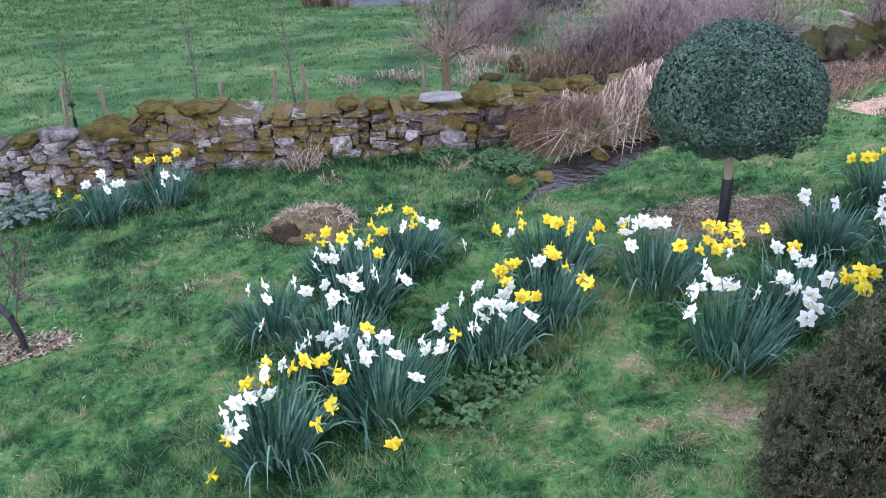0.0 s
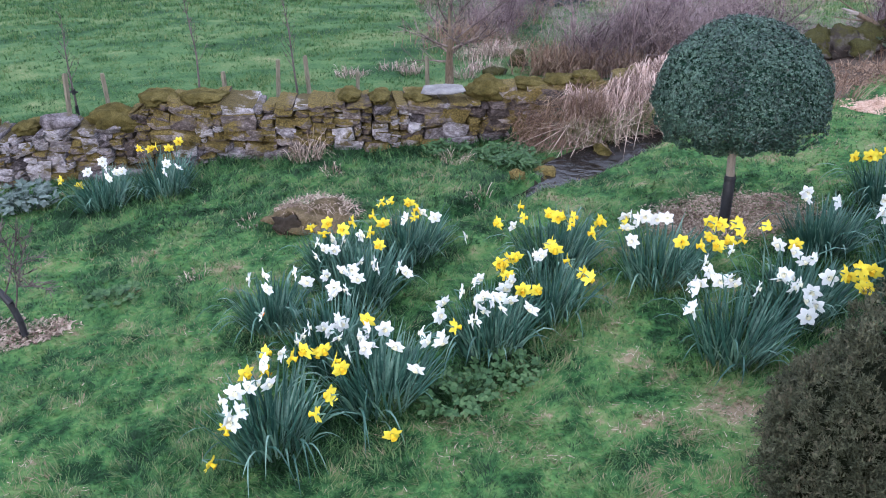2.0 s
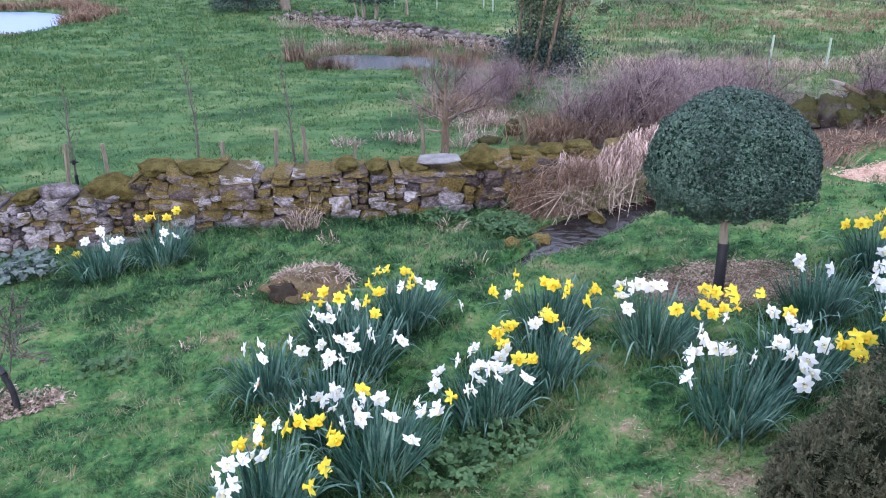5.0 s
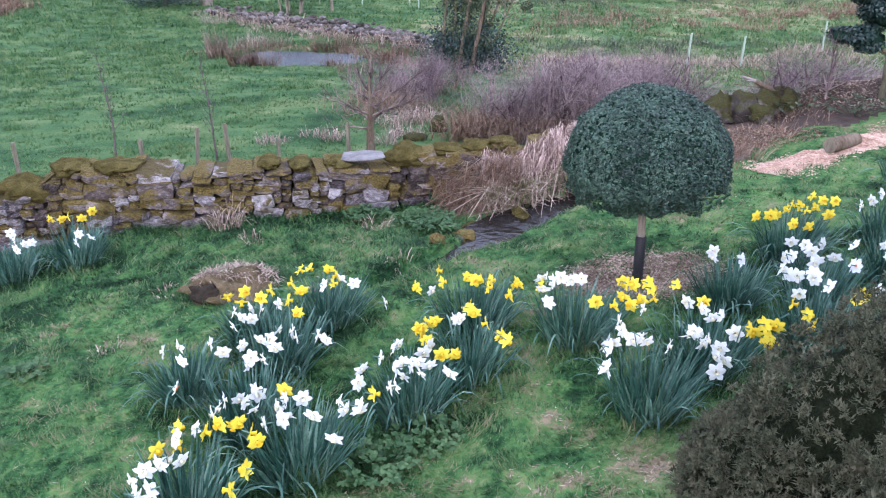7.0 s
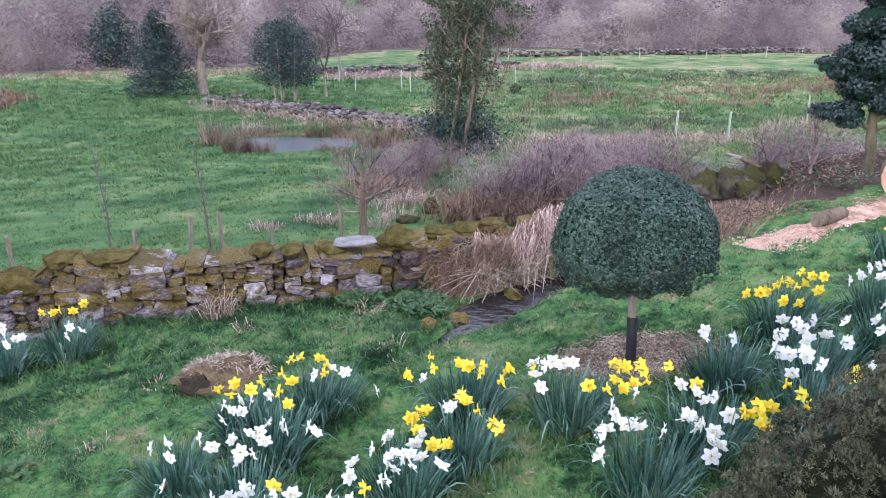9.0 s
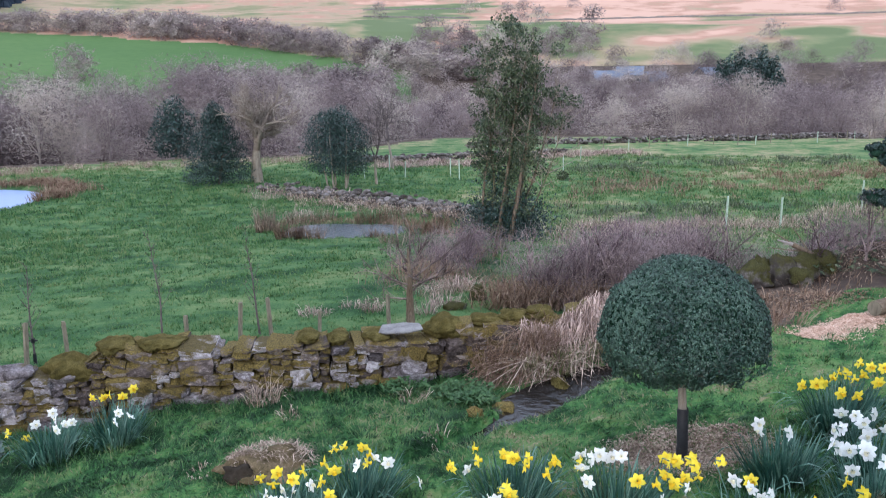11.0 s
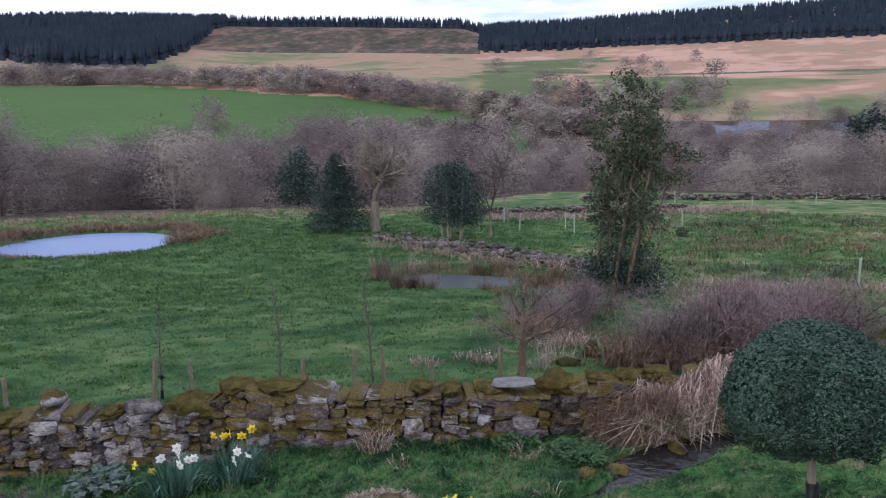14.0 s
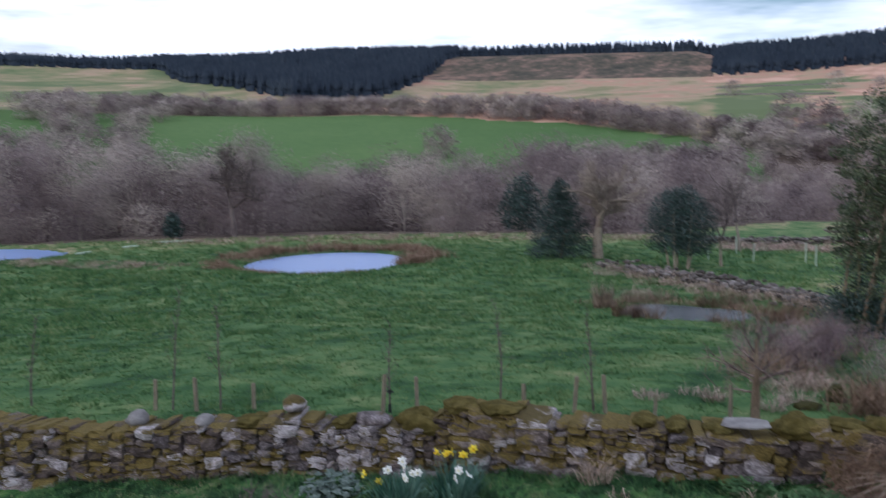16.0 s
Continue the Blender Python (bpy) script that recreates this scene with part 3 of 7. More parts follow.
G = dict(
    pasture=surf("pasture_turf", [(0.014, 0.040, 0.016), (0.038, 0.090, 0.032), (0.078, 0.140, 0.050), (0.14, 0.175, 0.072), (0.28, 0.235, 0.14)], 0.7, 0.95, 0.2, 30, attr="cover", spec=0.08, dist=0.03),
    floor=surf("woodland_floor", [(0.04, 0.03, 0.026), (0.085, 0.064, 0.052), (0.14, 0.11, 0.085)], 0.5, 1.0, 0.6, 7, spec=0.05),
    meadow=surf("bright_meadow", [(0.068, 0.126, 0.044), (0.086, 0.148, 0.052), (0.108, 0.168, 0.062)], 0.012, 0.95, 0.2, 0.3, spec=0.05),
    # the peach end holds moor colour and the warm evening light on it
    hillside=surf("hillside_grass", [(0.115, 0.145, 0.068), (0.165, 0.182, 0.090), (0.24, 0.205, 0.118), (0.33, 0.25, 0.165), (0.37, 0.215, 0.150), (0.50, 0.32, 0.235)], 0.016, 0.95, 0.3, 0.09, attr="cover", spec=0.05, stretch=(0.6, 0.35, 1)),
    felled=surf("felled_ground", [(0.035, 0.038, 0.028), (0.09, 0.075, 0.055), (0.26, 0.16, 0.12)], 0.03, 0.95, 0.4, 0.12, spec=0.05, stretch=(1, 0.25, 1)),
)
build_ground()

# ---------------------------------------------------------------- grass
def build_lawn_grass():
    rng = np.random.RandomState(11)
    n = 760000
    r, a = np.sqrt(rng.uniform(1.9**2, 11.5**2, n)) ** 1.0, np.radians(rng.uniform(-52, 44, n))
    keep = rng.uniform(0, 1, n) < np.clip((3.3 / r) ** 1.35, 0.1, 1)
    r, a = r[keep], a[keep]
    x, y = r * np.sin(a), r * np.cos(a)
    d, f = to_line(x, y, STREAM)
    ok = (y < wall_line(x) - 0.2) & (d > 1.35 * stream_half(f)) & (np.hypot((x - 2.2) / 1.1, (y - 6.05) / 0.75) > 0.5) & ~((x > 3) & (y > np.interp(x, [3, 4.2, 5.2, 7.2, 9], [8.9, 8.9, 9.75, 10.2, 10.8])))
    x, y = x[ok], y[ok]
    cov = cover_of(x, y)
    z = ground(x, y) - 0.004
    n = len(x)
    # longer where no mower reaches: by the wall, the stream and in loose tufts
    lush = np.min([np.hypot(x - px - 0.05, y - py) for px, py in FEET], 0)
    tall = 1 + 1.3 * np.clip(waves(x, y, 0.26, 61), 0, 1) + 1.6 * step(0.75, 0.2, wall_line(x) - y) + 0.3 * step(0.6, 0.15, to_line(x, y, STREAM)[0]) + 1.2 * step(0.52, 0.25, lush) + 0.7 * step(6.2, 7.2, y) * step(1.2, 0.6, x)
    h = rng.uniform(0.012, 0.029, n) * tall * np.where(cov > 0.34, 0.8, 1)
    lean = rng.normal(0, 0.8, (n, 2)) * h[:, None] + np.stack([waves(x, y, 0.22, 63), waves(x, y, 0.22, 64)], 1) * 0.9 * h[:, None]
    base = np.stack([x, y, z], 1)
    tip = base + np.stack([lean[:, 0], lean[:, 1], h], 1)
    v, f = slivers(base, tip, rng.uniform(0.005, 0.010, n) * np.clip(np.hypot(x, y) / 5, 0.85, 1.5))
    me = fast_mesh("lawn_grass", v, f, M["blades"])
    # each blade runs from a darker foot to a paler tip
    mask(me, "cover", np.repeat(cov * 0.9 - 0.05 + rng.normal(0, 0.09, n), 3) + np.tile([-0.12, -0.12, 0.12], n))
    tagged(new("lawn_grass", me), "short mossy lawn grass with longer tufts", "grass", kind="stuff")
    # scraps of dead grass raked out of the turf
    dry = (cov + rng.normal(0, 0.10, n) > 0.33) & (rng.uniform(0, 1, n) < 0.4)
    at = base[dry] + [0, 0, 0.012] + rng.normal(0, 0.012, (int(dry.sum()), 3)) * [1, 1, 0.5]
    way = rng.normal(0, 1, at.shape) * [1, 1, 0.25] + [0.5, 0.2, 0]
    tip = at + way / np.linalg.norm(way, axis=1, keepdims=True) * rng.uniform(0.015, 0.05, (len(at), 1))
    me = fast_mesh("dead_thatch", *blades(at, tip, rng.uniform(0.003, 0.006, len(at)), bend=0.1), M["straw"])
    tagged(new("dead_thatch", me), "scraps of straw-coloured thatch lying in the lawn", "dead grass", kind="stuff")


def build_pasture_grass():
    rng = np.random.RandomState(12)
    n = 60000
    r, a = 9 + 66 * rng.uniform(0, 1, n) ** 1.75, np.radians(rng.uniform(-54, 42, n))
    x, y = r * np.sin(a), r * np.cos(a)
    clump = waves(x, y, 1.6, 71) + 0.6 * waves(x, y, 0.7, 72)
    wet = np.min([np.hypot((x - p[0]) / p[2], (y - p[1]) / p[3]) for p in PONDS], 0)
    ok = (y > wall_line(x) + 0.45) & (clump > -0.9) & (wet > 1.0)
    x, y, r, clump = x[ok], y[ok], r[ok], clump[ok]
    k = 6
    shade = rng.normal(0, 0.16, len(x))
    x, y, r, clump, shade = (np.repeat(q, k) for q in (x, y, r, clump, shade))
    n = len(x)
    s = np.clip(r / 22, 0.6, 2.2)
    x, y = x + rng.normal(0, 0.065, n) * s, y + rng.normal(0, 0.065, n) * s
    h = rng.uniform(0.05, 0.12, n) * s * (0.7 + 0.6 * np.clip(clump, 0, 1.5))
    base = np.stack([x, y, ground(x, y) - 0.01], 1)
    tip = base + np.stack([rng.normal(0, 0.5, n) * h, rng.normal(0, 0.5, n) * h, h], 1)
    v, f = slivers(base, tip, rng.uniform(0.022, 0.040, n) * s)
    me = fast_mesh("pasture_grass", v, f, M["pasture"])
    mask(me, "cover", np.repeat(cover_of(x, y) * 0.7 + 0.05 + shade, 3))
    tagged(new("pasture_grass", me), "tussocky green pasture grass", "grass", kind="stuff")


build_lawn_grass()
build_pasture_grass()

# ---------------------------------------------------------------- the dry stone wall
def stone_mesh(rng, material):
    """A rough block of about unit size, its corners worn round and its faces uneven."""
    bm = bmesh.new()
    bmesh.ops.create_cube(bm, size=2.0)
    bmesh.ops.subdivide_edges(bm, edges=bm.edges[:], cuts=2, use_grid_fill=True)
    power, off = rng.uniform(7.0, 20.0), Vector(rng.uniform(0, 60, 3))
    skew, taper = rng.normal(0, 0.10), rng.normal(0, 0.10)
    for v in bm.verts:
        c = v.co
        k = (abs(c.x) ** power + abs(c.y) ** power + abs(c.z) ** power) ** (-1 / power)
        c = c * k * (0.51 + 0.10 * noise.noise(c * 0.8 + off) + 0.06 * noise.noise(c * 2.1 + off))
        v.co = (c.x * (1 + taper * 2 * c.z) + skew * c.z, c.y, c.z * (1 + taper * 1.5 * c.x))
    bmesh.ops.triangulate(bm, faces=bm.faces)
    return solid("stone", bm, material)


def wall_top(x):
    return np.interp(x, [-12, -9.2, -8.4, -8.1, -7.5, -6.8, -6, -5.3, -4.86, -4.49, -4.18, -3.87, -3.6, -3.4, -3.0, -2.62, -2.18, -1.74, -1.36, -1.11, -0.8, -0.48, 0.0, 0.6],
                     [0.9, 0.92, 0.80, 0.68, 0.76, 0.76, 0.66, 0.74, 0.64, 0.60, 0.66, 0.62, 0.64, 0.76, 0.80, 0.71, 0.66, 0.62, 0.58, 0.63, 0.56, 0.57, 0.56, 0.56])


def build_wall():
    rng = np.random.RandomState(5)
    wall = thing("dry_stone_wall", "old dry stone wall, mossy, its cope stones uneven", "stone wall", kind="structure")
    mossy_set, grey_set = ([stone_mesh(rng, M[k]) for _ in range(9)] for k in ("stone_a", "stone_b"))
    x0, x1, dx = -11.2, 0.66, 0.02
    n = int((x1 - x0) / dx)
    sky_line = np.zeros(n)
    xs = x0 + (np.arange(n) + 0.5) * dx
    top = wall_top(xs)
    placed = 0
    while placed < 700:
        open_ = np.where(sky_line < top - 0.05, sky_line, 9.0)
        i = int(np.argmin(open_))
        if open_[i] > 8:
            break
        j = i
        while j + 1 < n and abs(sky_line[j + 1] - sky_line[i]) < 0.012:
            j += 1
        room = j - i + 1
        want = int(np.clip(rng.gamma(4, 0.052), 0.09, 0.42) / dx)
        if room - want < 5:
            want = room if room < 27 else room // 2
        w = max(2, min(want, room))
        k = i if rng.uniform() < 0.5 or w == room else j - w + 1
        cells = slice(k, k + w)
        h = float(np.clip(w * dx * rng.uniform(0.36, 0.74), 0.065, 0.165))
        left = float(top[cells].mean() - sky_line[i])
        if left < h + 0.05:
            h = max(0.05, min(left + rng.uniform(-0.02, 0.05), w * dx * 0.55))
        x = x0 + (k + w / 2) * dx
        y = float(wall_line(x))
        slope = float(wall_line(x + 0.1) - wall_line(x - 0.1)) / 0.2
        base = float(ground(x, y - 0.34)) - 0.06
        grey = 0.72 if -5.6 < x < -3.6 else 0.2 if x < -5.6 else 0.5 if -0.75 < x < -0.15 else 0.2
        me = (grey_set if rng.uniform() < grey else mossy_set)[rng.randint(9)]
        ob = part("stone", me, wall)
        deep = 0.5 + rng.uniform(-0.05, 0.05)
        ob.location = (x, y + rng.uniform(-0.045, 0.045) + 0.05 * sky_line[i], base + sky_line[i] + h / 2)
        ob.rotation_euler = (rng.normal(0, 0.06), rng.normal(0, 0.13), math.atan(slope) + rng.normal(0, 0.05) + (math.pi if rng.uniform() < 0.5 else 0))
        ob.scale = (w * dx * 1.06, deep, h * 1.08)
        sky_line[cells] += h
        placed += 1
    # a dark inner sheet stands for the rubble heart, blocking light between face stones
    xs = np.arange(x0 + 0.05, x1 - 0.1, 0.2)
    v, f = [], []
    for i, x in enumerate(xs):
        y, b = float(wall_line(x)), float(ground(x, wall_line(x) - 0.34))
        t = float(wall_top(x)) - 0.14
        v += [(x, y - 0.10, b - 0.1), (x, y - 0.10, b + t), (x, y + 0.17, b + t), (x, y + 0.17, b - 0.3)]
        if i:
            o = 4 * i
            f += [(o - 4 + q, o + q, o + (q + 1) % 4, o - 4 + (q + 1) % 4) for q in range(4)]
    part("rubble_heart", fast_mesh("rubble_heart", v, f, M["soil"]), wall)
    return wall


def lump(rng, sx, sy, sz, material, rough=0.12, detail=3):
    """A rounded, uneven boulder or cushion."""
    bm = bmesh.new()
    bmesh.ops.create_icosphere(bm, subdivisions=detail, radius=1.0)
    off = Vector(rng.uniform(0, 50, 3))
    for v in bm.verts:
        k = 1 + rough * 2.2 * noise.noise(v.co * 1.7 + off) + rough * noise.noise(v.co * 4.5 + off)
        v.co = Vector((v.co.x * sx, v.co.y * sy, v.co.z * sz)) * k
    return solid("lump", bm, material, True)


build_wall()


def build_cope():
    rng = np.random.RandomState(8)
    for x, w, h, lift in ((-3.62, 0.33, 0.15, 0.62), (-3.16, 0.20, 0.07, 0.80), (-2.66, 0.26, 0.06, 0.70), (-1.05, 0.12, 0.06, 0.60), (-0.72, 0.12, 0.06, 0.56), (-0.3, 0.16, 0.05, 0.55), (-4.62, 0.13, 0.07, 0.60), (-5.8, 0.2, 0.06, 0.66), (0.50, 0.25, 0.13, 0.57)):
        y = float(wall_line(x))
        ob = new("moss_cushion", lump(rng, w * 0.95, 0.25, h, M["moss"], 0.17, 4))
        ob.location = (x, y, float(ground(x, y - 0.34)) + lift - 0.02)
        tagged(ob, "thick olive-brown moss cushion on the stone wall", "moss", "moss cushions on the wall")
    for x, w, lift, pick in ((-5.28, 0.15, 0.86, "stone_b"), (-6.42, 0.11, 0.72, "slab"), (-7.3, 0.12, 0.80, "slab"), (-4.25, 0.22, 0.66, "stone_b")):
        y = float(wall_line(x))
        ob = new("cope_stone", lump(rng, w, 0.17, 0.1, M[pick], 0.16, 2))
        ob.location = (x, y, float(ground(x, y - 0.34)) + lift - 0.05)
        tagged(ob, "loose grey cope stone on the wall", "stone", "loose cope stones")
    # one flat flagstone lies on the wall
    bm = bmesh.new()
    ring = [(-0.24, -0.12), (-0.15, -0.17), (0.10, -0.18), (0.25, -0.10), (0.23, 0.10), (0.05, 0.17), (-0.2, 0.13)]
    bot = [bm.verts.new((x, y, 0)) for x, y in ring]
    mid = [bm.verts.new((x * 1.04, y * 1.04, 0.012)) for x, y in ring]
    up = [bm.verts.new((x * 0.98, y * 0.98, 0.024)) for x, y in ring]
    for a, b in ((bot, mid), (mid, up)):
        for i in range(7):
            bm.faces.new((a[i], a[(i + 1) % 7], b[(i + 1) % 7], b[i]))
    bm.faces.new(up)
    bm.faces.new(bot[::-1])
    ob = new("flagstone", solid("flagstone", bm, M["slab"]))
    ob.location, ob.rotation_euler = (-0.02, 9.28, float(ground(-0.02, 8.95)) + 0.575), (0.02, -0.03, 0.05)
    tagged(ob, "flat pale grey flagstone lying on the wall", "flagstone")


build_cope()

# ---------------------------------------------------------------- the clipped standard tree on the lawn
def build_topiary():
    rng = np.random.RandomState(21)
    bx, by = 2.16, 5.95
    tree = thing("topiary_tree", "clipped evergreen standard with a domed dark green crown", "topiary tree", (bx, by, float(ground(bx, by))))
    tree.rotation_euler = (0, -0.028, 0)
    segs = [(0, 0, -0.1, 0.005, 0, 0.3, 0.04, 0.035), (0.005, 0, 0.3, -0.012, 0, 0.7, 0.035, 0.031), (-0.012, 0, 0.7, -0.01, 0, 1.0, 0.031, 0.02)]
    for i in range(16):
        a, h = rng.uniform(0, 6.28), rng.uniform(0.62, 0.85)
        segs.append((-0.015, 0, h - 0.05, math.cos(a) * 0.5, math.sin(a) * 0.5, h + rng.uniform(0, 0.3), 0.014, 0.004))
    part("trunk", fast_mesh("trunk", *tubes(segs, 8), M["pale_bark"], True), tree, "light brown stem with bare inner limbs")
    g = [(0, 0, -0.03, 0.002, 0, 0.08, 0.046, 0.044)] + [(0.004, 0, 0.08 + 0.032 * i, 0.004, 0, 0.106 + 0.032 * i, 0.044, 0.041) for i in range(10)] + [(0.004, 0, 0.08, 0.004, 0, 0.40, 0.040, 0.038), (0.004, 0, 0.365, 0.004, 0, 0.378, 0.045, 0.045)]
    part("trunk_guard", fast_mesh("trunk_guard", *tubes(g, 12), M["guard"], True), tree, "black spiral trunk guard")

    def dome(d, k):
        """The crown's surface in the directions d: a dome, flat below."""
        z = np.where(d[:, 2] > 0, d[:, 2] * 0.598, d[:, 2] * 0.35)
        p = np.stack([d[:, 0] * 0.618, d[:, 1] * 0.618, z], 1)
        bumps = 1 + 0.018 * np.sin(7 * d[:, 0] + 2) * np.sin(6 * d[:, 1] + 1) + 0.015 * np.sin(11 * d[:, 2] + 5 * d[:, 0])
        return p * (bumps * k)[:, None] + [0, 0, 0.98]

    # clipped shoots, each a rosette of small leaves, darkened outwards as shade between them
    n = 18500
    d = rng.normal(0, 1, (n, 3))
    d /= np.linalg.norm(d, axis=1, keepdims=True)
    # a few thin places low on the crown let the light through
    hole = (np.hypot(d[:, 0] - 0.55, d[:, 2] + 0.45) < 0.22) & (d[:, 1] < 0.2) | (np.hypot(d[:, 0] + 0.3, d[:, 2] + 0.55) < 0.13) & (d[:, 1] < 0)
    d = d[~(hole & (rng.uniform(0, 1, n) < 0.8))]
    n = len(d)
    k = 0.985 + 0.014 * rng.normal(0, 1, n) - 0.04 * (rng.uniform(0, 1, n) < 0.2)
    k = k + np.where(d[:, 2] < -0.3, 0.13 * waves(d[:, 0] * 4, d[:, 1] * 4, 1.0, 66) - 0.02, 0) + 0.02 * waves(d[:, 0] * 4 + d[:, 2], d[:, 1] * 4 - d[:, 2], 1.0, 67)
    shoot, tone = dome(d, k), rng.normal(0, 0.10, n)
    m = 8
    at, way, tone = (np.repeat(q, m, 0) for q in (shoot, d, tone))
    e = rng.normal(0, 1, at.shape)
    e += way * (0.4 - (e * way).sum(1, keepdims=True))
    e /= np.linalg.norm(e, axis=1, keepdims=True)
    reach = rng.uniform(0.1, 1, len(at)) ** 0.7
    at = at + e * (0.0145 * reach)[:, None] - way * (0.012 * reach**2)[:, None]
    me = fast_mesh("leaves", *leaves(at, way * 0.7 + e * 0.5, rng.uniform(0.0075, 0.0120, len(at)), rng), M["box_leaf"])
    mask(me, "cover", np.repeat(tone + 0.10 - 0.18 * reach, 4))
    tagged(part("leaves", me, tree, "dense small dark green leaves"), kind="stuff")
    # a dark shell within the leaves is coloured as the shade there
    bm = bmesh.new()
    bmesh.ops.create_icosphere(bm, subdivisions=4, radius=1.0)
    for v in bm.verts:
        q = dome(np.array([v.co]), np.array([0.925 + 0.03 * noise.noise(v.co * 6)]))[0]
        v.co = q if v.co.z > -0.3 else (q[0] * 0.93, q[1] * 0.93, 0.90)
    part("inner_crown", solid("inner_crown", bm, M["box_core"], True), tree, "dark shell for the shade inside the clipped crown")


build_topiary()

# ---------------------------------------------------------------- daffodils
def petal_mesh(rng, material, size):
    """Six pointed petals round a centre, the face of the flower along +y."""
    v, f = [], []
    for i in range(6):
        a = i * math.pi / 3 + rng.normal(0, 0.06)
        back = rng.normal(0.0, 0.10) - (0.05 if i % 2 else -0.03)
        long, wide = size * rng.uniform(0.92, 1.05), size * 0.36
        ca, sa = math.cos(a), math.sin(a)
        for u, w, b in ((0.12, 0.10, 0), (0.45, 0.95, 0.06), (0.75, 0.75, back * 0.6 + 0.05), (1.0, 0.06, back)):
            for s in (-1, 0, 1):
                p, q = u * long, s * w * wide
                v.append((p * ca - q * sa, b * size + (0.07 * size if s == 0 and 0.3 < u < 0.9 else 0), p * sa + q * ca))
        o = 12 * i
        f += [(o + 3 * r + c, o + 3 * r + c + 1, o + 3 * r + c + 4, o + 3 * r + c + 3) for r in range(3) for c in range(2)]
    return fast_mesh("petals", v, f, material, True)


def cup_mesh(material, length, mouth):
    """The ruffled trumpet in the middle of the flower."""
    v, f, n = [], [], 10
    for r, y in ((0.35, 0.0), (0.55, 0.35), (0.62, 0.7), (1.0, 1.0), (0.8, 0.9), (0.3, 0.3)):
        for i in range(n):
            a = i / n * 2 * math.pi
            k = r * mouth * (1 + (0.10 if i % 2 else -0.06) * (r == 1.0))
            v.append((k * math.cos(a), y * length, k * math.sin(a)))
    for q in range(5):
        f += [(q * n + i, q * n + (i + 1) % n, (q + 1) * n + (i + 1) % n, (q + 1) * n + i) for i in range(n)]
    return fast_mesh("trumpet", v, f, material, True)


rng_d = np.random.RandomState(31)
KINDS = {
    "W": [(petal_mesh(rng_d, M["white_petal"], 0.062), cup_mesh(M["cream_cup"], 0.022, 0.017)) for _ in range(4)],
    "Y": [(petal_mesh(rng_d, M["yellow_petal"], 0.060), cup_mesh(M["gold_cup"], 0.038, 0.019)) for _ in range(4)],
    "O": [(petal_mesh(rng_d, M["white_petal"], 0.060), cup_mesh(M["orange_cup"], 0.014, 0.018)) for _ in range(2)],
}
LOOKS = {"W": "white daffodil flower with a cream cup", "Y": "bright yellow daffodil flower", "O": "white daffodil flower with an orange cup"}


def daffodil_clump(x, y, spread, label, seed, tall=0.36, leaves_n=240, **flowers):
    """A clump: strap leaves that arch outwards, stems, and flowers at (dx, dy, height) from its foot."""
    rng = np.random.RandomState(seed)
    z = float(ground(x, y))
    clump = thing("daffodil_clump", label, "daffodils", (x, y, z), "daffodil clumps in the lawn")
    n = leaves_n
    a, r = rng.uniform(0, 6.28, n), spread * 0.58 * np.sqrt(rng.uniform(0, 1, n))
    bx, by = r * np.cos(a), r * np.sin(a)
    base = np.stack([bx, by, ground(x + bx, y + by) - z - 0.01], 1)
    a2 = a + rng.normal(0, 0.55, n)
    out = rng.uniform(0.02, 0.20, n) + 0.30 * r
    h = tall * rng.uniform(0.62, 1.08, n)
    # the outer leaves arch over and hang
    lie = rng.uniform(0, 1, n) < 0.06 + 0.34 * (r / spread) ** 2
    h, out = np.where(lie, h * rng.uniform(0.15, 0.6, n), h), np.where(lie, out + rng.uniform(0.08, 0.2, n), out)
    tip = base + np.stack([np.cos(a2) * out, np.sin(a2) * out, h], 1)
    bend = np.where(lie, rng.uniform(0.3, 0.55, n), rng.uniform(0.01, 0.09, n))
    side = np.stack([-np.sin(a2 + 0.6), np.cos(a2 + 0.6), 0 * a2], 1)
    v, f = blades(base, tip, rng.uniform(0.009, 0.017, n), bend=bend, segs=6, side=side)
    tagged(part("foliage", fast_mesh("foliage", v, f, M["daff_leaf"], True), clump, "blue-green strap leaves"), kind="stuff")
    heads = []
    for kind, places in flowers.items():
        for dx, dy, dz in places:
            foot = Vector((dx * 0.45 + rng.normal(0, 0.02), dy * 0.45 + rng.normal(0, 0.02), -0.01))
            head = Vector((dx, dy, dz + float(ground(x + dx, y + dy)) - z))
            turn = rng.uniform(-1.9, 1.9) + math.pi
            face = Vector((-math.sin(turn), math.cos(turn), 0))
            neck = head - face * 0.03
            mid = foot.lerp(neck, 0.55) + Vector((0, 0, 0.03))
            bow = neck + Vector((0, 0, 0.012)) - face * 0.012
            stem = [(*foot, *mid, 0.0045, 0.004), (*mid, *bow, 0.004, 0.0032), (*bow, *head, 0.0035, 0.005)]
            part("stem", fast_mesh("stem", *tubes(stem, 4), M["daff_leaf"], True), clump)
            heads.append((kind, head, turn))
    for kind, head, turn in heads:
        petals, cup = KINDS[kind][rng.randint(len(KINDS[kind]))]
        fl = part("flower", petals, clump, LOOKS[kind])
        fl.location, fl.rotation_euler = head, (rng.normal(-0.25, 0.3), rng.uniform(0, 1.0), turn)
        fl.scale = (0.94, 0.94, 0.94) if rng.uniform() < 0.7 else (0.82, 1.05, 0.82)
        part("trumpet", cup, fl)


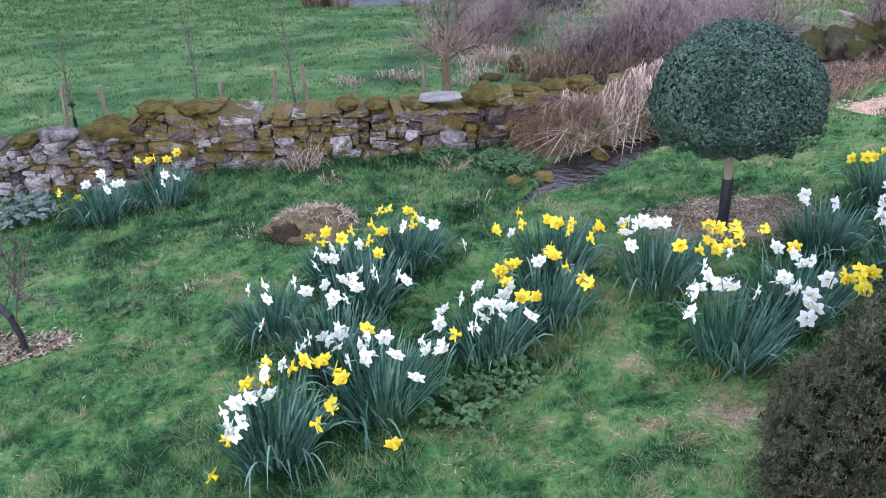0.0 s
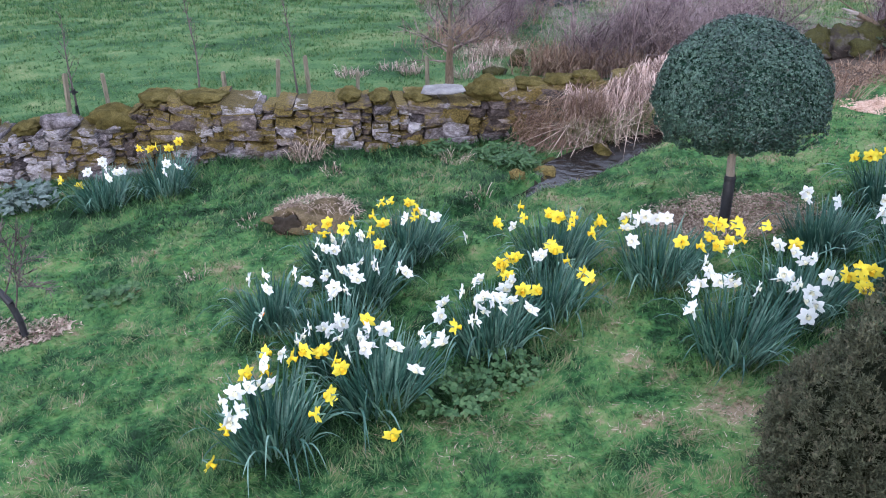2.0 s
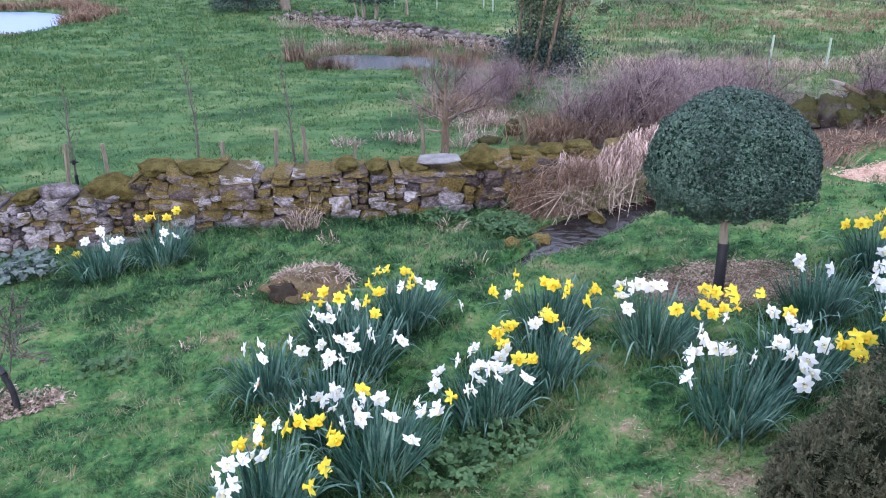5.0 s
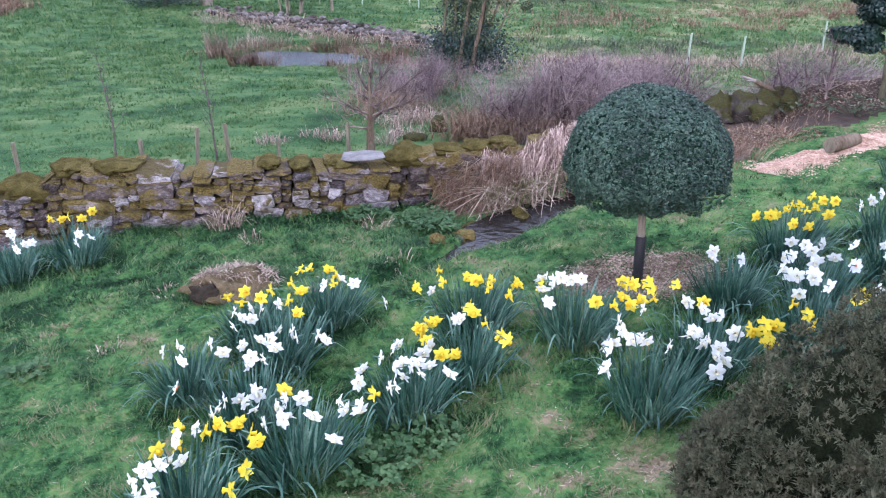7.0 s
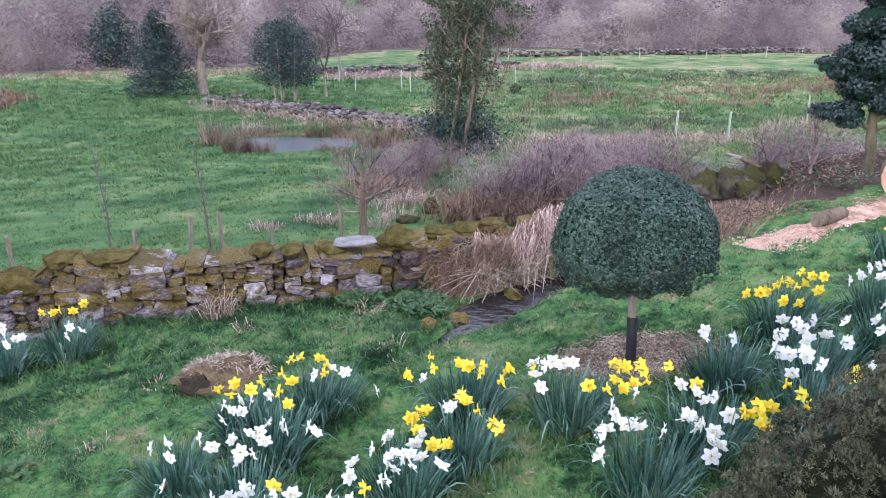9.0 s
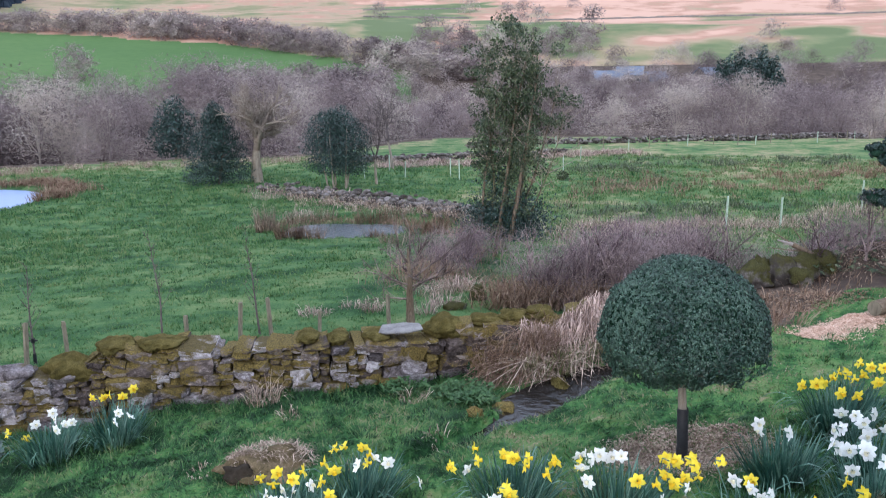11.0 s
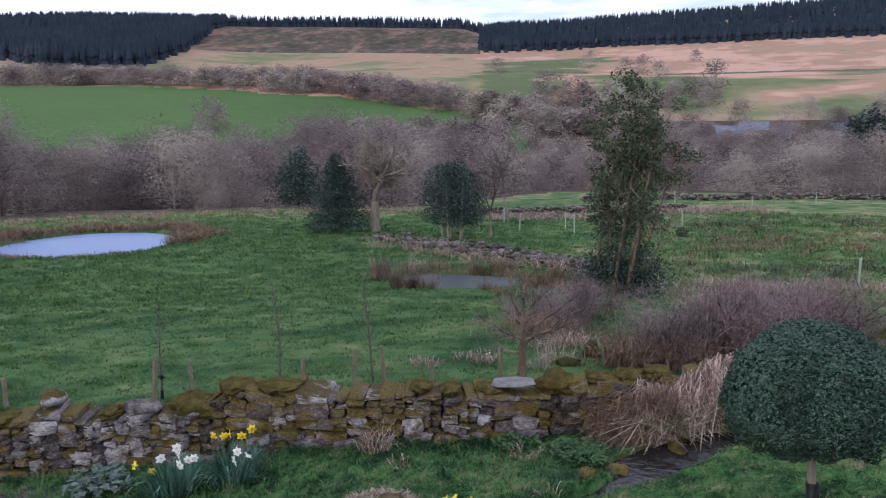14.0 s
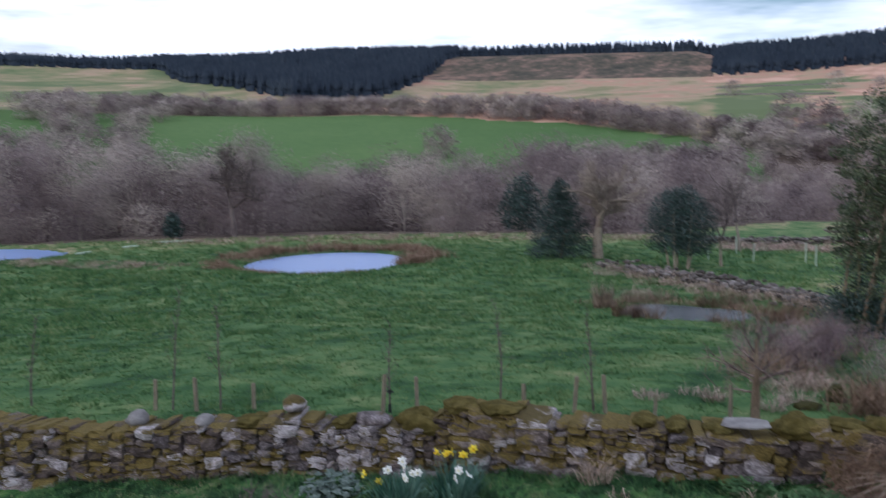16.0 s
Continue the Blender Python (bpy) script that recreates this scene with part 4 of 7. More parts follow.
# clumps, by their foot
daffodil_clump(-3.44, 7.83, 0.36, "mostly white daffodils with a few yellow below the stone wall", 60, Y=[(-0.58, 0.37, 0.2), (-0.28, 0.14, 0.2)], W=[(-0.07, -0.1, 0.42), (-0.05, 0.24, 0.39), (0.12, -0.09, 0.44), (0.22, -0.32, 0.41), (0.27, -0.23, 0.43), (0.26, -0.06, 0.38)])
daffodil_clump(-2.89, 8.07, 0.36, "mixed white and yellow daffodils below the stone wall", 61, Y=[(-0.34, 0.38, 0.38), (-0.23, 0.37, 0.37), (-0.14, 0.33, 0.39), (0.0, 0.29, 0.37), (0.05, 0.48, 0.37)], W=[(0.21, -0.54, 0.38), (0.13, -0.23, 0.4), (0.26, -0.28, 0.37), (0.05, -0.05, 0.39)])
daffodil_clump(-0.94, 3.53, 0.35, "mixed white and yellow daffodils in the lawn", 62, Y=[(-0.06, 0.26, 0.42), (0.1, 0.16, 0.43), (0.17, 0.21, 0.43), (-0.04, 0.15, 0.37), (-0.13, 0.09, 0.4), (0.34, -0.1, 0.37), (0.31, -0.36, 0.43), (-0.17, -0.2, 0.3), (-0.26, -0.27, 0.12)], W=[(0.12, 0.42, 0.43), (0.1, 0.41, 0.4), (0.02, 0.34, 0.36), (-0.03, 0.11, 0.43), (-0.05, -0.02, 0.41), (-0.07, -0.08, 0.44), (0.01, -0.01, 0.39), (-0.14, -0.1, 0.43), (-0.2, -0.11, 0.41), (-0.15, -0.27, 0.42), (-0.13, -0.31, 0.42), (-0.08, -0.24, 0.4), (-0.12, -0.28, 0.37)])
daffodil_clump(-0.39, 3.86, 0.35, "mixed white and yellow daffodils in the lawn", 63, Y=[(-0.08, 0.25, 0.41), (-0.33, 0.02, 0.37), (-0.29, -0.08, 0.41), (-0.22, -0.19, 0.41), (-0.18, -0.25, 0.4), (0.09, -0.46, 0.12), (0.41, 0.06, 0.43)], W=[(-0.24, 0.14, 0.38), (-0.11, 0.16, 0.36), (-0.08, 0.19, 0.38), (-0.05, 0.02, 0.38), (-0.07, -0.02, 0.38), (0.02, 0.19, 0.38), (0.1, -0.11, 0.43), (-0.16, -0.04, 0.37), (0.21, -0.27, 0.38), (0.24, -0.03, 0.43), (0.26, -0.1, 0.43), (0.33, -0.07, 0.43), (0.34, -0.04, 0.39)])
daffodil_clump(-0.72, 4.40, 0.36, "white daffodils with blue-green leaves in the lawn", 64, W=[(0.14, 0.3, 0.44), (-0.01, 0.28, 0.37), (0.08, 0.22, 0.4), (-0.0, 0.09, 0.42), (-0.02, -0.22, 0.38), (0.08, -0.2, 0.39), (0.09, -0.2, 0.36), (0.04, -0.34, 0.39), (-0.08, -0.35, 0.43)], O=[(-0.41, -0.04, 0.38)])
daffodil_clump(-0.61, 5.11, 0.34, "mostly white daffodils with a few yellow in the lawn", 65, Y=[(0.05, 0.32, 0.38), (0.14, 0.06, 0.38)], W=[(-0.18, 0.13, 0.38), (-0.01, 0.3, 0.37), (-0.27, -0.07, 0.44), (0.02, -0.13, 0.39), (0.12, -0.14, 0.38), (0.15, -0.19, 0.36), (0.28, -0.17, 0.36), (0.34, -0.29, 0.37), (-0.2, -0.24, 0.37), (-0.08, -0.26, 0.4), (-0.02, -0.23, 0.38)])
daffodil_clump(-1.20, 4.89, 0.23, "white daffodils with blue-green leaves in the lawn", 66, W=[(0.19, 0.01, 0.41), (0.27, -0.03, 0.36), (-0.12, 0.02, 0.39), (0.01, -0.07, 0.44), (0.04, -0.18, 0.4)])
daffodil_clump(-0.30, 5.74, 0.34, "mixed white and yellow daffodils in the lawn", 67, Y=[(-0.24, -0.08, 0.42), (-0.21, 0.24, 0.42), (-0.15, 0.37, 0.38), (-0.17, -0.19, 0.4), (0.01, 0.26, 0.38), (0.05, -0.09, 0.37), (0.08, 0.08, 0.37)], W=[(-0.01, -0.22, 0.44), (0.12, -0.05, 0.39), (0.21, -0.13, 0.36), (0.43, -0.16, 0.2)])
daffodil_clump(0.25, 4.32, 0.31, "mixed white and yellow daffodils in the lawn", 68, Y=[(0.11, 0.23, 0.39), (0.18, -0.03, 0.41), (0.26, 0.01, 0.39)], W=[(-0.07, 0.19, 0.41), (-0.09, 0.13, 0.42), (-0.18, 0.07, 0.41), (-0.06, -0.1, 0.43), (-0.01, -0.11, 0.4), (-0.09, -0.12, 0.41), (0.04, -0.11, 0.41), (0.08, 0.05, 0.38), (0.09, -0.2, 0.43), (0.04, -0.29, 0.44), (-0.05, -0.17, 0.37), (-0.13, -0.39, 0.44), (-0.1, -0.38, 0.44), (-0.29, -0.03, 0.41), (-0.31, -0.11, 0.36), (0.2, -0.31, 0.43), (0.12, 0.17, 0.37)])
daffodil_clump(0.65, 4.69, 0.32, "mostly yellow daffodils with a few white in the lawn", 69, Y=[(-0.26, 0.09, 0.41), (-0.31, 0.01, 0.43), (-0.22, 0.07, 0.43), (-0.32, 0.03, 0.4), (-0.31, -0.0, 0.37), (0.04, 0.14, 0.43), (0.12, 0.09, 0.36), (0.17, -0.21, 0.36), (0.17, -0.34, 0.41), (0.15, -0.22, 0.38), (0.02, 0.28, 0.4)], W=[(-0.07, 0.04, 0.44), (-0.09, 0.12, 0.41)])
daffodil_clump(0.78, 5.40, 0.35, "mostly yellow daffodils with a few white in the lawn", 70, Y=[(-0.08, -0.35, 0.38), (-0.26, 0.19, 0.4), (-0.25, 0.03, 0.39), (-0.43, -0.13, 0.44), (-0.04, 0.11, 0.38), (0.0, 0.02, 0.39), (0.05, 0.01, 0.38), (0.09, -0.06, 0.41), (0.06, -0.13, 0.38), (0.24, -0.18, 0.39), (0.26, -0.24, 0.42), (0.19, -0.33, 0.39)], W=[(-0.32, -0.01, 0.36)])
daffodil_clump(1.43, 5.05, 0.36, "mixed white and yellow daffodils in the lawn", 71, Y=[(-0.25, 0.06, 0.4), (0.29, -0.13, 0.43), (0.37, -0.04, 0.37), (0.32, 0.03, 0.36), (0.46, -0.06, 0.38), (0.43, -0.2, 0.42), (0.27, -0.31, 0.38), (0.35, -0.27, 0.39), (0.16, -0.33, 0.4), (0.07, -0.19, 0.36), (0.23, -0.26, 0.42)], W=[(-0.22, 0.2, 0.41), (-0.18, 0.17, 0.41), (-0.17, 0.06, 0.42), (-0.1, 0.11, 0.43), (-0.05, 0.29, 0.38), (0.06, 0.26, 0.36), (0.03, 0.05, 0.43), (0.01, 0.23, 0.36), (-0.25, -0.04, 0.43), (-0.23, -0.12, 0.37)])
daffodil_clump(1.63, 4.04, 0.36, "white daffodils with blue-green leaves in the lawn", 72, W=[(-0.11, 0.4, 0.42), (-0.12, 0.28, 0.42), (-0.12, 0.18, 0.43), (-0.09, 0.15, 0.4), (-0.07, 0.09, 0.43), (-0.0, 0.17, 0.38), (-0.27, 0.1, 0.41), (-0.21, 0.13, 0.39), (-0.28, 0.01, 0.43), (-0.35, -0.16, 0.42), (-0.33, -0.17, 0.4), (0.08, 0.04, 0.4), (0.27, 0.02, 0.41), (0.29, 0.01, 0.43), (0.35, -0.04, 0.41), (0.35, -0.13, 0.37), (0.31, -0.1, 0.39), (0.21, -0.32, 0.42)])
daffodil_clump(2.08, 4.39, 0.36, "mixed white and yellow daffodils in the lawn", 73, Y=[(-0.03, 0.52, 0.41), (-0.22, 0.41, 0.37), (0.0, 0.13, 0.43), (0.09, -0.32, 0.44), (0.12, -0.33, 0.42), (0.18, -0.31, 0.44), (0.21, -0.32, 0.36), (0.3, -0.24, 0.38), (0.14, -0.47, 0.44)], W=[(-0.18, -0.12, 0.36), (-0.12, -0.15, 0.36), (-0.16, -0.16, 0.4), (0.05, -0.24, 0.4), (0.09, 0.06, 0.36), (-0.04, -0.1, 0.43), (-0.04, 0.02, 0.43), (-0.03, 0.29, 0.37), (-0.34, 0.25, 0.4)])
daffodil_clump(2.61, 5.25, 0.29, "white daffodils with blue-green leaves in the lawn", 74, W=[(-0.09, 0.19, 0.39), (-0.18, -0.03, 0.42), (0.03, -0.02, 0.38), (0.16, -0.33, 0.4)])
daffodil_clump(3.42, 6.01, 0.36, "yellow daffodils with blue-green leaves in the lawn", 75, Y=[(-0.29, 0.07, 0.4), (-0.25, -0.08, 0.44), (-0.12, 0.07, 0.37), (0.08, 0.23, 0.37), (0.08, 0.1, 0.41), (0.05, -0.05, 0.43), (0.29, 0.31, 0.4), (0.34, 0.22, 0.39), (-0.18, -0.31, 0.43), (-0.09, -0.37, 0.42), (0.23, -0.08, 0.37), (0.33, 0.03, 0.43), (-0.02, 0.13, 0.38), (0.24, 0.13, 0.38)])
daffodil_clump(3.21, 5.13, 0.35, "white daffodils with blue-green leaves in the lawn", 76, W=[(-0.11, 0.3, 0.4), (-0.08, 0.16, 0.43), (-0.1, 0.03, 0.42), (0.13, 0.3, 0.36), (-0.29, 0.02, 0.38), (-0.27, -0.02, 0.4), (-0.2, -0.19, 0.4), (0.02, -0.06, 0.39), (0.26, 0.12, 0.41), (0.07, -0.21, 0.41), (0.36, -0.14, 0.41), (0.41, -0.28, 0.37)], O=[(-0.11, -0.07, 0.37), (0.02, -0.31, 0.43)])
daffodil_clump(4.26, 6.04, 0.32, "white daffodils with blue-green leaves in the lawn", 77, W=[(-0.36, -0.11, 0.41), (-0.18, 0.02, 0.39), (-0.09, 0.06, 0.43), (0.09, 0.21, 0.4), (0.1, 0.14, 0.43), (0.14, 0.11, 0.38), (-0.13, -0.16, 0.43), (-0.1, -0.22, 0.42), (0.05, -0.1, 0.41), (0.39, 0.33, 0.4)])
daffodil_clump(3.90, 5.38, 0.26, "white daffodils with blue-green leaves in the lawn", 78, W=[(0.05, 0.16, 0.37), (0.11, 0.13, 0.42), (-0.21, -0.15, 0.39)])
daffodil_clump(5.22, 7.35, 0.2, "yellow daffodils with blue-green leaves in the lawn", 79, Y=[(0.02, 0.04, 0.37), (0.12, 0.05, 0.37), (-0.11, -0.23, 0.4), (-0.11, -0.08, 0.39)])
daffodil_clump(-0.85, 5.60, 0.24, "mixed white and yellow daffodils in the lawn", 80, Y=[(-0.17, 0.11, 0.38), (-0.03, -0.01, 0.43), (-0.04, -0.13, 0.43), (0.1, -0.13, 0.42), (0.17, -0.05, 0.42)], W=[(0.03, -0.13, 0.36), (0.1, -0.19, 0.37), (-0.08, -0.25, 0.42), (-0.02, -0.28, 0.39)])
daffodil_clump(2.84, 4.49, 0.36, "mixed white and yellow daffodils in the lawn", 81, Y=[(-0.28, -0.14, 0.43), (-0.22, -0.23, 0.39), (-0.31, -0.43, 0.42), (0.22, -0.08, 0.37), (0.08, -0.23, 0.43)], W=[(0.05, 0.27, 0.42), (-0.04, 0.39, 0.37), (-0.03, 0.29, 0.38), (-0.02, 0.1, 0.43), (0.03, 0.01, 0.42), (-0.01, 0.12, 0.44), (0.39, 0.04, 0.37), (0.49, -0.01, 0.37), (-0.18, -0.03, 0.42)])
daffodil_clump(-5.12, 6.93, 0.35, "yellow daffodils with blue-green leaves in the lawn", 82, 0.22, 30, Y=[(0.14, 0.03, 0.22), (0.1, -0.35, 0.22)])

# ---------------------------------------------------------------- stream, banks and garden plants
def at_ground(x, y, up=0.0):
    return (x, y, float(ground(x, y)) + up)


def sheet(name, px, py, rx, ry, level, material, label, seed):
    """Still water with an uneven shore."""
    rng = np.random.RandomState(seed)
    n = 72
    a = np.arange(n) / n * 2 * np.pi
    k = 1.12 + 0.06 * np.sin(3 * a + rng.uniform(0, 6)) + 0.05 * np.sin(5 * a + rng.uniform(0, 6)) + 0.03 * np.sin(9 * a)
    v, f = [(px, py, level)], []
    for q in (0.35, 0.7, 1.0):
        v += [(px + rx * q * kk * math.cos(t), py + ry * q * kk * math.sin(t), level) for t, kk in zip(a, k)]
    f += [(0, 1 + i, 1 + (i + 1) % n, 1 + (i + 1) % n) for i in range(n)]
    tri = [(0, 1 + i, 1 + (i + 1) % n) for i in range(n)]
    quads = [(1 + r * n + i, 1 + (r + 1) * n + i, 1 + (r + 1) * n + (i + 1) % n, 1 + r * n + (i + 1) % n) for r in range(2) for i in range(n)]
    me = bpy.data.meshes.new(name)
    me.from_pydata(v, [], tri + quads)
    me.materials.append(material)
    tagged(new(name, me), label, "pond", kind="structure")


for _i, _p in enumerate(PONDS):
    sheet("pond_water", _p[0], _p[1], _p[2], _p[3], _p[4] + EYE, M["pond" if _i < 2 else "brook"],
          ("calm pond with the sky's reflected blue in its colour", "calm pond with the sky's reflected blue in its colour", "small dark pool among rushes")[_i], 70 + _i)


def build_stream():
    pts, n = [], 70
    for i in range(n):
        s = i / (n - 1) * (len(STREAM) - 1)
        k = min(int(s), len(STREAM) - 2)
        pts.append(STREAM[k] * (1 - s + k) + STREAM[k + 1] * (s - k))
    pts = np.array(pts)
    for _ in range(4):
        pts[1:-1] = (pts[:-2] + pts[1:-1] * 2 + pts[2:]) / 4
    d = np.gradient(pts, axis=0)
    side = np.stack([-d[:, 1], d[:, 0]], 1) / np.linalg.norm(d, axis=1, keepdims=True)
    f = np.linspace(0, 1, n)
    wide = stream_half(f) * 1.12 + 0.015 * np.sin(f * 31)
    z = np.minimum.accumulate(ground(pts[:, 0], pts[:, 1]) + 0.055 + 0.02 * f)
    v = []
    for w in (-1, -0.5, 0, 0.5, 1):
        q = pts + side * (w * wide)[:, None]
        v.append(np.stack([q[:, 0], q[:, 1], z], 1))
    v = np.stack(v, 1).reshape(-1, 3)
    quads = [(5 * i + j, 5 * i + j + 1, 5 * i + j + 6, 5 * i + j + 5) for i in range(n - 1) for j in range(4)]
    tagged(new("stream_water", fast_mesh("stream_water", v, quads, M["brook"], True)), "narrow dark stream running along the bank", "stream", kind="structure")


build_stream()


def boulder(x, y, sx, sy, sz, material, label, seed, up=0.0):
    rng = np.random.RandomState(seed)
    ob = new("boulder", lump(rng, sx, sy, sz, M[material], 0.24, 3))
    ob.location, ob.rotation_euler = at_ground(x, y, up + sz * 0.35), (0, 0, rng.uniform(0, 6))
    return tagged(ob, label, "rock", "rocks along the stream")


for _x, _y, _s, _m in ((1.0, 7.88, 0.14, "stone_a"), (1.68, 8.42, 0.13, "moss"), (0.70, 7.55, 0.08, "stone_a"), (2.05, 8.55, 0.08, "boulder"), (1.12, 8.28, 0.09, "boulder")):
    boulder(_x, _y, _s, _s * 0.8, _s * 0.75, _m, "mossy wet rock beside the stream", int(_x * 100))


def tuft(name, label, category, x, y, n, radius, height, material, seed, droop=0.35, width=0.006, lean=0.6, group="", up=0.0, segs=3):
    """A fountain of narrow leaves or stems."""
    rng = np.random.RandomState(seed)
    a, r = rng.uniform(0, 6.28, n), radius * np.sqrt(rng.uniform(0, 1, n))
    base = np.stack([r * np.cos(a), r * np.sin(a), 0 * a], 1)
    base[:, 2] = ground(x + base[:, 0], y + base[:, 1]) - float(ground(x, y)) - 0.01
    h = height * rng.uniform(0.4, 1.1, n)
    a2, out = a + rng.normal(0, 0.8, n), rng.uniform(0.05, 1, n) * lean * height
    tip = base + np.stack([np.cos(a2) * out, np.sin(a2) * out, h * (1 - droop * rng.uniform(0, 1, n))], 1)
    v, f = blades(base, tip, rng.uniform(0.6, 1.4, n) * width, bend=droop * 0.5, segs=segs)
    ob = new(name, fast_mesh(name, v, f, M[material], True))
    ob.location = at_ground(x, y, up)
    return tagged(ob, label, category, group, "stuff" if n > 300 or name in ("dead_grass_tuft", "dead_stem_tuft") else "")


for _x, _y, _n, _r, _h in ((-1.5, 8.62, 160, 0.16, 0.28), (-1.15, 8.1, 60, 0.12, 0.12), (-2.0, 5.9, 60, 0.14, 0.07), (-1.75, 6.9, 50, 0.12, 0.08), (0.1, 8.4, 60, 0.15, 0.14), (0.35, 6.95, 60, 0.16, 0.10), (-0.35, 6.45, 60, 0.2, 0.09)):
    tuft("dead_grass_tuft", "tuft of dead straw-coloured grass in the turf", "dead grass", _x, _y, _n, _r, _h, "straw", int(_x * 100 + 900), 0.7, 0.007, 1.0, "dead grass tufts")


def build_mound():
    x, y = -1.12, 6.75
    rng = np.random.RandomState(77)
    mound = thing("turf_mound", "eroded hummock topped with dead grass", "hummock", at_ground(x, y))
    me = lump(rng, 0.38, 0.26, 0.15, M["hummock"], 0.22, 4)
    part("earth", me, mound, "matted brown turf")
    # a dark lump of soil colour stands in for the hollow's shade
    hollow = part("hollow", lump(rng, 0.14, 0.08, 0.10, M["soil"], 0.2, 3), mound, "dark lump in place of a shaded hollow")
    hollow.location = (-0.22, -0.20, 0.03)
    n = 800
    a, r = rng.uniform(0, 6.28, n), np.sqrt(rng.uniform(0, 1, n))
    base = np.stack([0.38 * r * np.cos(a), 0.26 * r * np.sin(a) + 0.03, 0.16 * np.sqrt(np.maximum(0.05, 1 - r**2)) + 0.01], 1)
    ok = (base[:, 1] > -0.12) | (rng.uniform(0, 1, n) < 0.25)
    base, a = base[ok], a[ok]
    n = len(base)
    tip = base + np.stack([rng.normal(0, 0.05, n) + 0.03 * np.cos(a), rng.normal(0, 0.04, n) + 0.03 * np.sin(a), rng.uniform(-0.05, 0.025, n)], 1)
    tagged(part("dead_grass", fast_mesh("dead_grass", *blades(base, tip, rng.uniform(0.004, 0.009, n), bend=0.25, segs=2), M["straw"], True), mound, "matted dead grass"), kind="stuff")
    k = 900
    q = rng.uniform(0, 6.28, k)
    rr = rng.uniform(0.8, 1.2, k)
    base = np.stack([0.44 * rr * np.cos(q), 0.32 * rr * np.sin(q), 0 * q - 0.02], 1)
    tip = base + np.stack([rng.normal(0, 0.03, k), rng.normal(0, 0.03, k), rng.uniform(0.04, 0.11, k)], 1)
    me = fast_mesh("skirt", *blades(base, tip, rng.uniform(0.004, 0.008, k), bend=0.1), M["blades"])
    tagged(part("green_grass", me, mound, "green grass round its foot"), kind="stuff")


build_mound()


def leafy_plant(name, label, category, x, y, radius, height, count, size, material, seed, lobes=3, up=0.0):
    """A low plant: leaf stalks with lobed leaves."""
    rng = np.random.RandomState(seed)
    z0 = float(ground(x, y))
    plant = thing(name, label, category, (x, y, z0 + up))
    stalks, vs, fs, k = [], [], [], 0
    for i in range(count):
        a, r = rng.uniform(0, 6.28), radius * math.sqrt(rng.uniform(0, 1))
        px, py = r * math.cos(a), r * math.sin(a)
        pz = float(ground(x + px, y + py)) - z0 + height * rng.uniform(0.35, 1.0) * (1.1 - 0.5 * r / radius)
        stalks.append((px * 0.4, py * 0.4, -0.02, px, py, pz, 0.003, 0.0025))
        nor = Vector((rng.normal(0, 0.35), rng.normal(-0.2, 0.35), 1)).normalized()
        t = nor.orthogonal().normalized()
        b = nor.cross(t)
        turn = rng.uniform(0, 6.28)
        for j in range(lobes):
            q = turn + (j - (lobes - 1) / 2) * 1.0
            d = t * math.cos(q) + b * math.sin(q)
            e = nor.cross(d)
            s = size * rng.uniform(0.7, 1.2)
            c = Vector((px, py, pz))
            pts = [c, c + d * s * 0.35 + e * s * 0.30 + nor * s * 0.06, c + d * s * 0.75 + e * s * 0.22, c + d * s, c + d * s * 0.75 - e * s * 0.22, c + d * s * 0.35 - e * s * 0.30 + nor * s * 0.06]
            vs += [tuple(p) for p in pts]
            fs += [(k, k + 1, k + 2, k + 3), (k, k + 3, k + 4, k + 5)]
            k += 6
    tagged(part("foliage", fast_mesh("foliage", *merge(tubes(stalks, 3), (np.array(vs), np.array(fs))), M[material]), plant), kind="stuff")


leafy_plant("ground_elder", "low patch of fresh green lobed leaves", "leafy plant", 0.02, 3.82, 0.24, 0.12, 170, 0.034, "herb", 5)
leafy_plant("ground_elder", "low patch of fresh green lobed leaves", "leafy plant", 0.32, 4.02, 0.22, 0.11, 140, 0.032, "herb", 6)
leafy_plant("bank_herbs", "leafy green weeds on the stream bank", "leafy plant", 0.62, 8.55, 0.36, 0.15, 260, 0.034, "herb", 7)
leafy_plant("bank_herbs", "leafy green weeds on the stream bank", "leafy plant", 0.72, 8.05, 0.26, 0.2, 220, 0.034, "herb", 8)
leafy_plant("bank_herbs", "leafy green weeds on the stream bank", "leafy plant", 0.05, 8.75, 0.3, 0.16, 160, 0.032, "herb", 9)
leafy_plant("grey_leaf_plant", "grey-green broad-leaved plant below the wall", "leafy plant", -4.32, 7.95, 0.34, 0.26, 120, 0.065, "grey_leaf", 10)
leafy_plant("dock_leaves", "low broad green leaves in the lawn", "leafy plant", -2.55, 5.6, 0.22, 0.07, 60, 0.045, "herb", 12)


